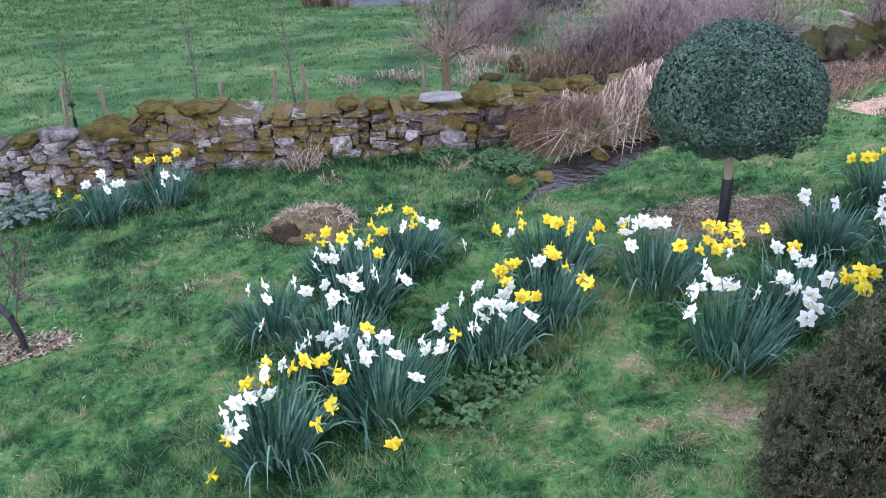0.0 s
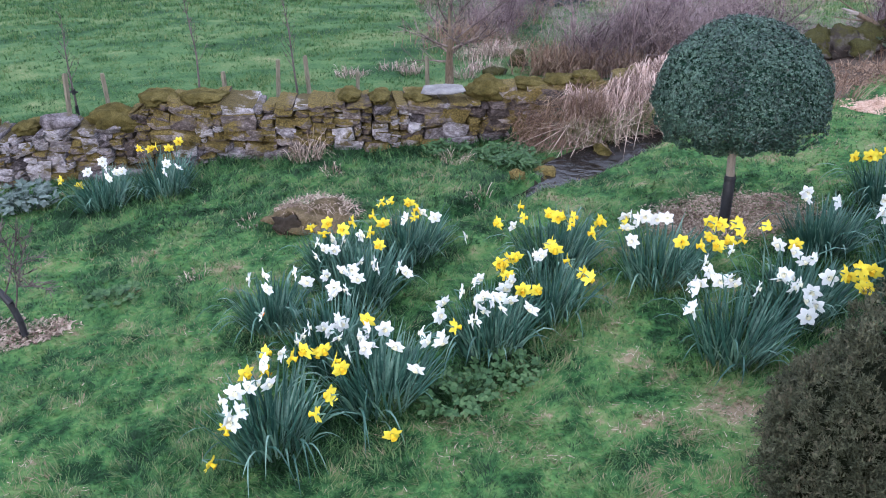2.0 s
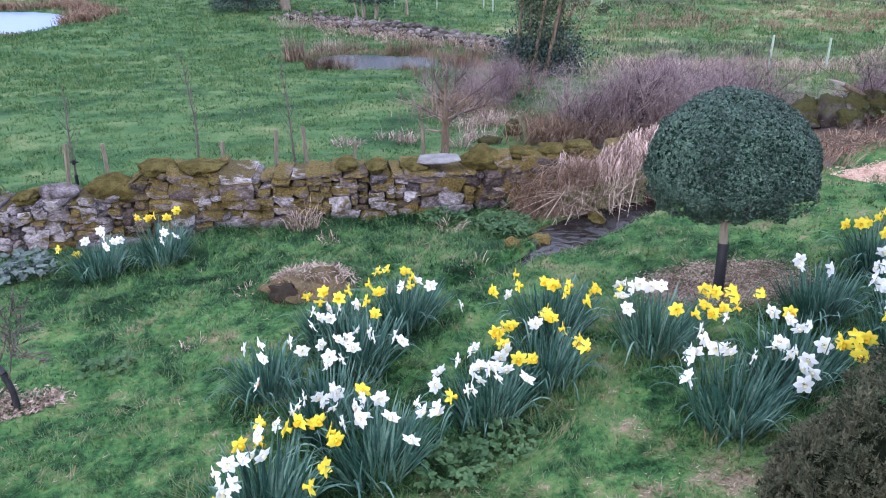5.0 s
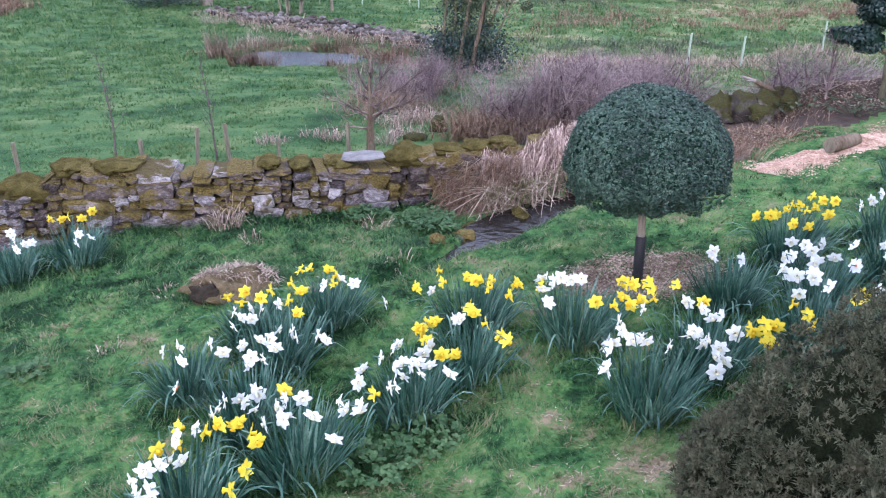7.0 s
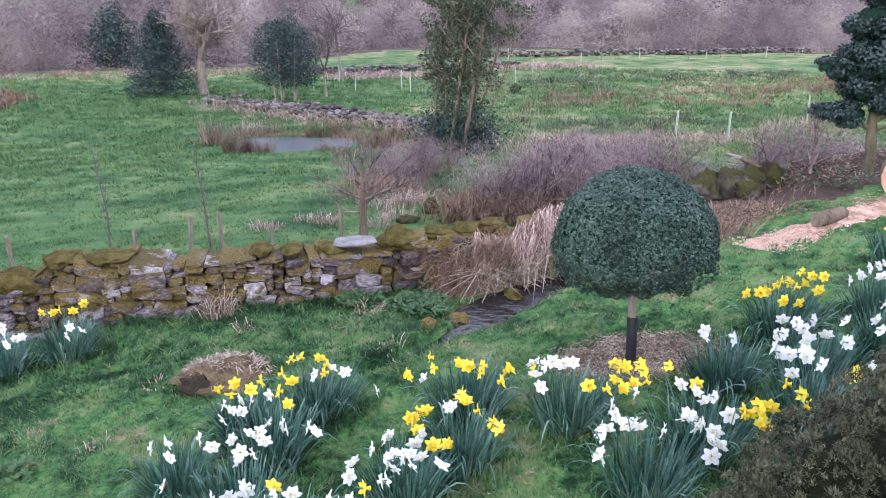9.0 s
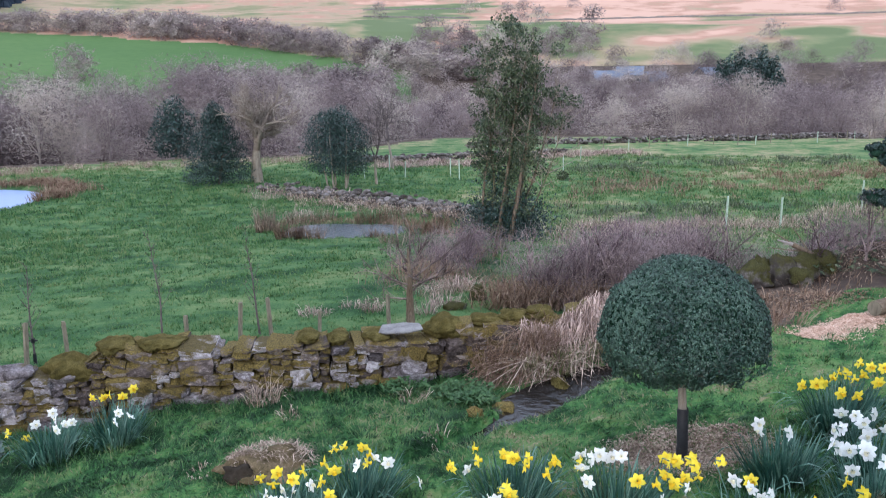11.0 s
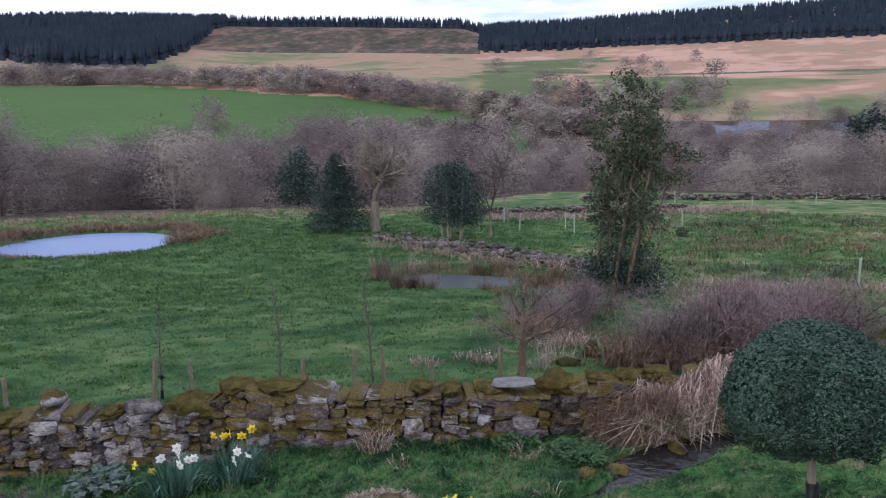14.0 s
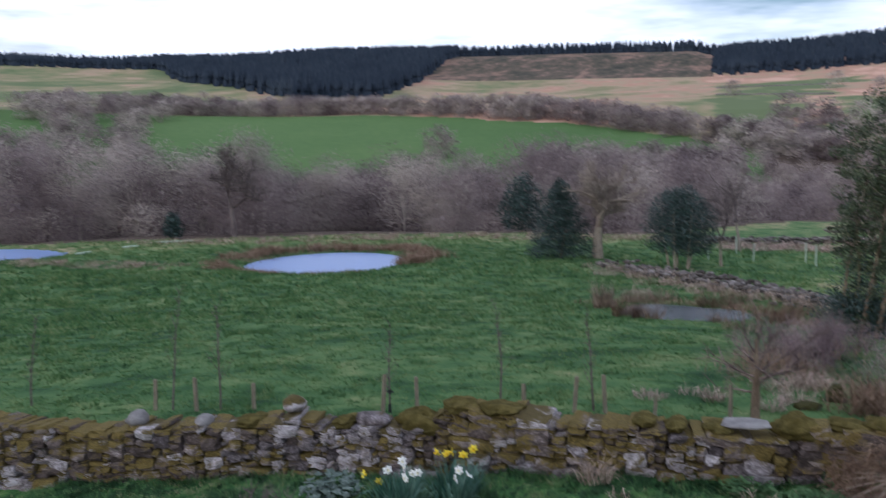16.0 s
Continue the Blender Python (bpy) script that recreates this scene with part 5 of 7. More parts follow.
def build_small_tree():
    """The little pruned tree with a black bent stem."""
    x, y = -3.02, 5.12
    rng = np.random.RandomState(15)
    tree = thing("small_bent_tree", "small leafless tree with a dark bent stem", "small tree", at_ground(x, y))
    stem = [(0, 0, -0.05, -0.01, 0, 0.12, 0.026, 0.023), (-0.01, 0, 0.12, -0.05, 0, 0.27, 0.024, 0.026), (-0.05, 0, 0.27, -0.12, 0.02, 0.36, 0.027, 0.024), (-0.12, 0.02, 0.36, -0.24, 0.04, 0.41, 0.024, 0.02), (-0.24, 0.04, 0.41, -0.38, 0.05, 0.44, 0.026, 0.02)]
    part("stem", fast_mesh("stem", *tubes(stem, 8), M["guard"], True), tree, "blackened bent stem")
    segs, ends = [], []
    for p, d in (((-0.03, 0, 0.2), (0.35, 0, 0.9)), ((-0.08, 0, 0.32), (0.2, 0.1, 1)), ((-0.15, 0.02, 0.38), (0.1, -0.2, 1)), ((-0.25, 0.04, 0.42), (-0.1, 0.1, 1)), ((-0.36, 0.05, 0.44), (-0.3, 0, 1))):
        s, e = grow(rng, 0.62, 0.009, 3, 3, 0.55, fork=0.36)
        q = Vector(d).normalized().to_track_quat("Z", "Y").to_matrix()
        m = np.array(q)
        s[:, :3], s[:, 3:6] = s[:, :3] @ m.T + p, s[:, 3:6] @ m.T + p
        s[:, 6:] = np.minimum(s[:, 6:], 0.006)
        e[:, :3], e[:, 3:] = e[:, :3] @ m.T + p, e[:, 3:] @ m.T
        segs.append(s)
        ends.append(e)
    segs, ends = np.concatenate(segs), np.concatenate(ends)
    tagged(part("crown", fast_mesh("crown", *merge(tubes(segs, 4), twigs(ends, rng, 3, 0.14, 0.0025)), M["twig"]), tree, "fine brown twigs"), kind="stuff")


build_small_tree()


def patch(name, label, category, x, y, rx, ry, n, material, seed, size=0.03, heap=0.0, kind="stuff"):
    """Loose bits lying on the ground: dead leaves, chips, straw."""
    rng = np.random.RandomState(seed)
    a, r = rng.uniform(0, 6.28, n), np.sqrt(rng.uniform(0, 1, n)) * (1 + 0.12 * rng.normal(0, 1, n))
    px, py = x + rx * r * np.cos(a), y + ry * r * np.sin(a)
    pz = ground(px, py) + rng.uniform(0.002, 0.016, n) + heap * np.clip(1 - r**2, 0, 1)
    v, f = leaves(np.stack([px, py, pz], 1), np.tile([0, 0, 1.0], (n, 1)), size * rng.uniform(0.5, 1.3, n), rng, 3.2)
    tagged(new(name, fast_mesh(name, v, f, M[material])), label, category, kind=kind)


patch("mulch_ring", "ring of dead grass mulch round the clipped tree", "mulch", 2.24, 6.05, 0.66, 0.46, 15000, "straw", 31, 0.009)
patch("bare_patch", "bare earthy patch with dead leaves under the bent tree", "mulch", -3.1, 5.15, 0.4, 0.22, 1500, "straw", 32, 0.018)


def build_reeds():
    """The fall of dead grass over the wall beyond the stream."""
    rng = np.random.RandomState(51)
    reeds = thing("dead_reeds", "tangle of dead straw-coloured grass hanging over the bank", "dead grass")

    def foot_at(x):
        return np.interp(x, [0.55, 1.2, 1.8, 2.8], [8.85, 8.70, 8.62, 8.98])

    def strands(name, x, top, start, way, long, width, bend, look_of, label=""):
        y = foot_at(x) + start
        base = np.stack([x, y, np.maximum(ground(x, foot_at(x)) + top, ground(x, y) + 0.02)], 1)
        way = way / np.linalg.norm(way, axis=1, keepdims=True)
        tip = base + way * long[:, None]
        tip[:, 2] = np.maximum(tip[:, 2], ground(tip[:, 0], tip[:, 1]) - 0.02)
        tagged(part(name, fast_mesh(name, *blades(base, tip, width, bend=bend, segs=4), M[look_of], True), reeds, label), kind="stuff")

    # a pale mat hangs down the face from the wall's top
    n = 3400
    x = rng.uniform(1.36, 2.95, n)
    rise = 0.49 + 0.07 * step(1.4, 1.9, x) + 0.04 * np.sin(x * 9.7 + 1)
    s = rng.uniform(0, 1, n) ** 1.3
    strands("fallen_straw", x, rise * (1 - 0.75 * s) + rng.normal(0, 0.02, n), 0.6 - 0.50 * s + rng.normal(0, 0.05, n), np.stack([rng.normal(0, 0.42, n), -0.35 + rng.normal(0, 0.3, n), np.full(n, -1.0)], 1), rng.uniform(0.08, 0.36, n), rng.uniform(0.004, 0.011, n), rng.uniform(0.0, 0.22, n), "pale_straw", "bleached straw hanging down")
    # a brown tangle nearer the wall's end
    n = 1500
    x = rng.uniform(0.82, 1.75, n)
    s = rng.uniform(0, 1, n)
    strands("dead_stalk", x, (0.34 + 0.14 * step(1.0, 1.6, x)) * (1 - s) + 0.02, 0.45 - 0.45 * s + rng.normal(0, 0.05, n), rng.normal(0, 1, (n, 3)) * [0.9, 0.4, 0.8] + [0.1, -0.2, -0.25], rng.uniform(0.1, 0.42, n), rng.uniform(0.004, 0.010, n), rng.uniform(-0.1, 0.25, n), "rush", "brown tangled stalks")
    # long straws lie slantwise towards the water
    n = 420
    x = rng.uniform(1.25, 2.9, n)
    strands("long_straw", x, rng.uniform(0.05, 0.26, n), rng.uniform(-0.05, 0.2, n), np.stack([rng.normal(0.35, 0.8, n), -0.4 + rng.normal(0, 0.2, n), -0.25 + rng.normal(0, 0.25, n)], 1), rng.uniform(0.25, 0.62, n), rng.uniform(0.005, 0.012, n), rng.uniform(0.0, 0.12, n), "straw", "long bent straws")
    k = 520
    x = rng.uniform(1.3, 2.6, k)
    strands("green_grass", x, rng.uniform(0.0, 0.1, k), rng.uniform(-0.1, 0.25, k), np.stack([rng.normal(0.1, 0.35, k), -0.1 + rng.normal(0, 0.2, k), np.full(k, 1.0)], 1), rng.uniform(0.1, 0.34, k), rng.uniform(0.006, 0.012, k), rng.uniform(0.05, 0.2, k), "new_blade", "fresh green blades among the straw")
    # the wall goes on beneath, low and overgrown
    wall = thing("overgrown_wall", "low overgrown end of the stone wall", "stone wall", kind="structure")
    for i in range(90):
        x = rng.uniform(0.66, 3.0)
        y = 9.42 + 0.10 * (x - 0.66)
        low, high = float(ground(x, 9.2)), float(np.interp(x, [0.66, 1.0, 1.6, 2.2, 3.0], [0.90, 0.90, 0.97, 1.0, 1.0]))
        s = rng.uniform(0.10, 0.18)
        ob = part("stone", OVERGROWN[rng.randint(len(OVERGROWN))], wall)
        ob.location = (x, y + rng.uniform(-0.08, 0.08), rng.uniform(low, high - 0.06))
        ob.scale, ob.rotation_euler = (s * 1.7, 0.36, s), (0, rng.normal(0, 0.1), rng.normal(0.1, 0.1))
    for x, w, h in ((0.98, 0.22, 0.06), (1.32, 0.18, 0.07), (1.62, 0.16, 0.06), (2.3, 0.2, 0.05)):
        ob = new("moss_cushion", lump(rng, w, 0.2, h, M["moss"], 0.17, 4))
        ob.location = (x, 9.45 + 0.10 * (x - 0.66), float(np.interp(x, [0.66, 1.0, 1.6, 2.2, 3.0], [0.90, 0.90, 0.97, 1.0, 1.0])) - 0.03)
        tagged(ob, "thick olive-brown moss cushion on the stone wall", "moss", "moss cushions on the wall")
    leafy_plant("wall_ivy", "dark ivy leaves over the overgrown wall", "ivy", 1.42, 9.22, 0.2, 0.5, 60, 0.045, "ivy", 53)


_r = np.random.RandomState(9)
OVERGROWN = [stone_mesh(_r, M["stone_a"]) for _ in range(5)]
build_reeds()


def build_conifer_shrub():
    """The dense conifer below the viewer."""
    x, y = 2.25, 2.62
    rng = np.random.RandomState(61)
    z = float(ground(x, y))
    shrub = thing("conifer_shrub", "dense rounded brownish-green conifer shrub", "shrub", (x, y, z))
    lobes = ((0, 0, 0.30, 0.80, 0.62, 0.90), (0.35, 0.2, 0.40, 0.6, 0.6, 0.88), (-0.40, 0.1, 0.15, 0.50, 0.5, 0.58), (-0.15, -0.35, 0.2, 0.6, 0.5, 0.7), (0.75, 0.1, 0.35, 0.6, 0.6, 0.85))

    def skin(n, shrink):
        out, nor = [], []
        for cx, cy, cz, rx, ry, rz in lobes:
            d = rng.normal(0, 1, (n, 3))
            d /= np.linalg.norm(d, axis=1, keepdims=True)
            p = np.array([cx, cy, cz]) + d * [rx, ry, rz] * shrink
            inside = np.zeros(n, bool)
            for q in lobes:
                if q[:3] != (cx, cy, cz):
                    inside |= (((p - q[:3]) / (np.array(q[3:]) * shrink)) ** 2).sum(1) < 0.94
            ok = ~inside & (p[:, 2] > -0.02)
            out.append(p[ok])
            nor.append(d[ok])
        return np.concatenate(out), np.concatenate(nor)

    # rounded bunches standing proud of the crown, each of many small tufts of scale leaves
    p, d = skin(950, 0.98)
    size = rng.uniform(0.035, 0.085, len(p))
    p = p + d * rng.uniform(-0.03, 0.04, (len(p), 1)) + d * 0.035 * np.sin(p[:, :1] * 11 + 2) * np.sin(p[:, 2:] * 9)
    m = 8
    c, cd, cs = (np.repeat(q, m, 0) for q in (p, d, size))
    q = rng.normal(0, 1, (len(c), 3)) + cd * 0.8 + [0, 0, 0.35]
    q /= np.linalg.norm(q, axis=1, keepdims=True)
    c = c + q * cs[:, None] * rng.uniform(0.6, 1.15, (len(c), 1))
    k = 19
    at, way = np.repeat(c, k, 0), np.repeat(q, k, 0)
    n = len(at)
    e = rng.normal(0, 0.62, (n, 3)) + way * 0.6 + [0, 0, 0.45]
    e /= np.linalg.norm(e, axis=1, keepdims=True)
    at = at + rng.normal(0, 0.008, (n, 3))
    v, f = slivers(at, at + e * rng.uniform(0.012, 0.027, (n, 1)), rng.uniform(0.006, 0.010, n))
    me = fast_mesh("sprays", v, f, M["conifer"])
    tagged(part("sprays", me, shrub, "short brownish-green sprays"), kind="stuff")
    # a dark core fills the gaps between sprays with the colour of shade
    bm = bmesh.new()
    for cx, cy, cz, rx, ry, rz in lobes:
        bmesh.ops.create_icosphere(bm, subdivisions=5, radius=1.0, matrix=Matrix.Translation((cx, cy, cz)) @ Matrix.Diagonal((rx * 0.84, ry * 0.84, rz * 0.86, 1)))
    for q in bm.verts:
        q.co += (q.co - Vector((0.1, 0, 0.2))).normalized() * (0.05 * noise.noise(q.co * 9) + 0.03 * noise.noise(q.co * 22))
    part("inner_crown", solid("inner_crown", bm, M["conifer_depth"], True), shrub, "dark core standing for the shade between the sprays")


build_conifer_shrub()


def build_chips():
    rng = np.random.RandomState(71)
    n = 16000
    s = rng.uniform(0, 1, n)
    line = np.stack([np.interp(s, [0, 0.5, 1], [4.3, 5.3, 7.2]), np.interp(s, [0, 0.5, 1], [8.38, 8.80, 9.55])], 1)
    off = rng.normal(0, 0.13, n) * (1 + 0.5 * np.sin(s * 9))
    px, py = line[:, 0] - off * 0.4, line[:, 1] + off
    pz = ground(px, py) + 0.01 + 0.085 * np.exp(-((off / 0.15) ** 2)) * (0.7 + 0.3 * np.sin(s * 23)) * np.minimum(1, 8 * s + 0.1)
    heap = thing("chip_heap", "long heap of fresh pinkish wood chips and sawdust", "wood chips")
    rows = []
    for t in np.linspace(0, 1, 60):
        cx, cy = float(np.interp(t, [0, 0.5, 1], [4.3, 5.3, 7.2])), float(np.interp(t, [0, 0.5, 1], [8.38, 8.80, 9.55]))
        for o in np.linspace(-0.34, 0.34, 13):
            x, y = cx - o * 0.4, cy + o
            bulk = 0.085 * math.exp(-((o / 0.15) ** 2)) * (0.7 + 0.3 * math.sin(t * 23)) * min(1, 8 * t + 0.1)
            rows.append((x, y, float(ground(x, y)) + bulk - 0.012 + 0.008 * math.sin(o * 40 + t * 90)))
    quads = [(13 * i + j, 13 * i + j + 1, 13 * i + j + 14, 13 * i + j + 13) for i in range(59) for j in range(12)]
    part("sawdust", fast_mesh("sawdust", rows, quads, M["chips"], True), heap)
    v, f = leaves(np.stack([px, py, pz - 0.015], 1), np.tile([0, -0.2, 1.0], (n, 1)), rng.uniform(0.012, 0.030, n), rng, 1.6)
    tagged(part("chip_litter", fast_mesh("chip_litter", v, f, M["chips"]), heap), kind="stuff")

    def log(x, y, radius, length, turn, up, label, face="sawn"):
        ob = thing("log", label, "log", at_ground(x, y, up), "sawn logs by the lawn", turn=turn)
        segs = 18
        rings = [(-length / 2, 0.97), (-length / 4, 1.02), (length / 4, 0.99), (length / 2, 0.96)]
        v = [(q, radius * k * (1 + 0.03 * math.sin(3 * t / segs * 6.283)) * math.cos(t / segs * 6.283), radius * k * math.sin(t / segs * 6.283)) for q, k in rings for t in range(segs)]
        f = [(r * segs + t, r * segs + (t + 1) % segs, (r + 1) * segs + (t + 1) % segs, (r + 1) * segs + t) for r in range(3) for t in range(segs)]
        part("bark", fast_mesh("bark", v, f, M["bark"], True), ob, "rough brown bark")
        for end in (-1, 1):
            bm = bmesh.new()
            ring = [bm.verts.new((end * (length / 2 + 0.002), radius * 0.95 * math.cos(t / segs * 6.283), radius * 0.95 * math.sin(t / segs * 6.283))) for t in range(segs)]
            mid = bm.verts.new((end * (length / 2 + 0.006), 0, 0))
            for t in range(segs):
                bm.faces.new((ring[t], ring[(t + 1) % segs], mid))
            part("sawn_end", solid("sawn_end", bm, M[face]), ob, "pale orange sawn face")

    log(5.40, 8.78, 0.085, 0.52, radians(30), 0.09, "short bark-covered log lying on wood chips", "stake")
    log(6.66, 9.26, 0.33, 0.42, radians(54), 0.33, "large sawn log round with an orange face")
    tuft("dead_stem_tuft", "dead pinkish-brown stems beyond the lawn", "dead stems", 4.15, 9.0, 170, 0.42, 0.32, "rush", 81, 0.4, 0.009, 0.8)
    tuft("dead_stem_tuft", "dead pinkish-brown stems beyond the lawn", "dead stems", 3.6, 8.95, 130, 0.4, 0.24, "straw", 82, 0.6, 0.009, 0.9)
    tuft("dead_stem_tuft", "dead pinkish-brown stems beyond the lawn", "dead stems", 4.8, 9.8, 110, 0.5, 0.2, "rush", 83, 0.5, 0.009, 0.9)
    patch("dead_leaves", "brown dead leaves beyond the lawn", "leaf litter", 4.6, 9.8, 1.1, 0.55, 5000, "rush", 84, 0.014)
    patch("dead_leaves", "brown dead leaves covering the bank", "leaf litter", 7.0, 11.3, 1.9, 0.8, 8000, "straw", 85, 0.016)
    tuft("dead_stem_tuft", "dead pinkish-brown stems beyond the lawn", "dead stems", 5.6, 10.6, 110, 0.6, 0.25, "rush", 86, 0.5, 0.009, 0.9)
    leafy_plant("bank_ivy", "dark ivy sprawling over the bank", "ivy", 5.9, 10.9, 0.5, 0.34, 70, 0.05, "ivy", 87)
    leafy_plant("bank_ivy", "dark ivy sprawling over the bank", "ivy", 6.5, 10.4, 0.4, 0.25, 50, 0.05, "ivy", 88)


build_chips()

# ---------------------------------------------------------------- woods, hedges and plantations, too many to count
def scatter(variants, rows):
    """Copies of small trees in one mesh: rows of variant, x, y, z, height scale, width scale, turn; and the row of each corner."""
    vs, fs, ids, n = [], [], [], 0
    for i, (k, x, y, z, s, w, t) in enumerate(rows):
        v, f = variants[int(k)]
        c, q = math.cos(t), math.sin(t)
        vs.append(np.stack([(v[:, 0] * c - v[:, 1] * q) * w + x, (v[:, 0] * q + v[:, 1] * c) * w + y, v[:, 2] * s + z], 1))
        fs.append(f + n)
        ids.append(np.full(len(v), i))
        n += len(v)
    return np.concatenate(vs), np.concatenate(fs), np.concatenate(ids)


def bare_variants(seed, count, n_twigs, width, tall=10.0, wide=3.6, low=0.05, kids=5, twig=(0.35, 0.95)):
    """Leafless trees with a full, rounded crown of fine twigs."""
    out = []
    for i in range(count):
        rng = np.random.RandomState(seed + i)
        segs = [(0, 0, -0.5, 0.1, 0, tall * 0.22, 0.17, 0.13)]
        mid = np.array([0.1, 0, tall * 0.22])
        lobes = np.stack([rng.normal(0, 0.36, 9) * wide, rng.normal(0, 0.36, 9) * wide, tall * np.linspace(0.2, 0.76, 9)], 1)
        lobes[:, :2] *= np.linspace(1.25, 0.6, 9)[:, None]
        for c in lobes:
            knee = mid + (c - mid) * 0.5 + rng.normal(0, 0.3, 3)
            segs += [(*mid, *knee, 0.11, 0.07), (*knee, *c, 0.07, 0.04)]
            for _ in range(kids):
                e = c + rng.normal(0, 0.3, 3) * wide * 0.8
                segs.append((*(c - (c - knee) * rng.uniform(0, 0.8)), *e, 0.04, 0.015))
        pick = lobes[rng.randint(0, 9, n_twigs)]
        d = rng.normal(0, 1, (n_twigs, 3))
        d /= np.linalg.norm(d, axis=1, keepdims=True)
        at = pick + d * (wide * 0.52 * rng.uniform(0.15, 1, (n_twigs, 1)) ** 0.6)
        at[:, 2] = np.maximum(at[:, 2], tall * low * rng.uniform(0.8, 1.5, n_twigs))
        way = d * 0.8 + [0, 0, 0.4] + rng.normal(0, 0.6, (n_twigs, 3))
        way /= np.linalg.norm(way, axis=1, keepdims=True)
        v = slivers(at, at + way * rng.uniform(*twig, (n_twigs, 1)), np.full(n_twigs, width))
        out.append(merge(halved(tubes(segs, 3)), v))
    return out


def crown_variants(seed, count, n, width, long, tall=10.0, wide=3.6, limbs=3):
    """Leafless trees seen from afar: a rounded crown of overlapping domes, each a haze of fine twigs that point outwards."""
    out = []
    for i in range(count):
        rng = np.random.RandomState(seed + i)
        k = 9
        a = np.arange(k) * 2.4 + rng.uniform(0, 6)
        off = wide * np.where(np.arange(k) < 6, rng.uniform(0.45, 0.75, k), rng.uniform(0, 0.3, k))
        c = np.stack([off * np.cos(a), off * np.sin(a), tall * np.where(np.arange(k) < 3, rng.uniform(0.12, 0.3, k), np.where(np.arange(k) < 6, rng.uniform(0.42, 0.6, k), rng.uniform(0.6, 0.72, k)))], 1)
        size = wide * rng.uniform(0.46, 0.68, k)
        fork = np.array([0.0, 0, tall * rng.uniform(0.16, 0.26)])
        segs = [(0, 0, -0.6, *fork, 0.11, 0.08)]
        for j in range(k if limbs else 4):
            segs.append((*fork, *(c[j] * [0.75, 0.75, 0.9]), 0.04, 0.02))
            for _ in range(limbs):
                segs.append((*(fork + (c[j] - fork) * rng.uniform(0.5, 1)), *(c[j] + rng.normal(0, 0.45, 3) * size[j]), 0.025, 0.012))
        own = rng.randint(0, k, n)
        d = rng.normal(0, 1, (n, 3)) + [0, 0, 0.25]
        d /= np.linalg.norm(d, axis=1, keepdims=True)
        at = c[own] + d * (size[own] * rng.uniform(0.15, 0.88, n) ** 0.5)[:, None]
        at[:, 2] = np.maximum(at[:, 2], tall * 0.04)
        # the sprays lie over one another like thatch, facing outwards
        face = d + (at - [0, 0, tall * 0.3]) / tall + [0, 0, 0.2]
        face /= np.linalg.norm(face, axis=1, keepdims=True)
        way = rng.normal(0, 1, (n, 3)) + d * 0.5 + [0, 0, 0.35]
        way -= face * (way * face).sum(1, keepdims=True) * 0.75
        way /= np.linalg.norm(way, axis=1, keepdims=True)
        side = np.cross(face, way)
        side /= np.maximum(np.linalg.norm(side, axis=1, keepdims=True), 1e-6)
        v = slivers(at, at + way * rng.uniform(0.5, 1.1, (n, 1)) * long, width * rng.uniform(0.6, 1.3, n), side)
        out.append(merge(halved(tubes(segs, 3)), v))
    return out


NEAR_WOOD = bare_variants(100, 7, 1050, 0.036, kids=3, twig=(0.5, 1.3))
EDGE_WOOD = crown_variants(110, 7, 3200, 0.055, 0.5, limbs=1)
WOOD = crown_variants(120, 7, 1350, 0.090, 0.65, limbs=0)
FAR_WOOD = crown_variants(130, 5, 520, 0.24, 0.95, limbs=0)


def lift(rows, sink):
    """Sets rows of scattered trees on the ground."""
    rows = np.array(rows, float)
    rows[:, 3] = ground(rows[:, 1], rows[:, 2]) - sink
    return rows


def build_woods():
    rng = np.random.RandomState(41)
    rows = []
    for i in range(490):
        az = rng.uniform(-56, 36)
        brow = 78 + 33 * float(step(-8, 4, np.float64(az)))
        r = brow + 8 + (165 + (60 if az > 1 else 0)) * rng.uniform(0, 1) ** 1.3
        if -1 < az < 4 and r < 130:
            continue
        x, y = r * math.sin(radians(az)), r * math.cos(radians(az))
        s = rng.uniform(0.95, 1.4) * (1.28 if -24 < az < -3 and r > 175 else 1.0) * (0.8 if az > 12 and r < 135 else 1)
        rows.append((rng.randint(7), x, y, 0, s, s * rng.uniform(1.05, 1.5), rng.uniform(0, 6.28)))
    front = [q for q in rows if math.hypot(q[1], q[2]) < 132]
    behind = [q for q in rows if math.hypot(q[1], q[2]) >= 132]
    for name, kinds, some in (("woodland_edge", EDGE_WOOD, front), ("bare_woodland", WOOD, behind)):
        v, f, i = scatter(kinds, lift(some, 0.8))
        me = fast_mesh(name, v, f, M["wood"])
        mask(me, "cover", np.clip(rng.normal(0.04, 0.26, len(some)), -0.45, 0.6)[i])
        tagged(new(name, me), "leafless grey-brown woodland filling the valley", "woodland", kind="stuff")


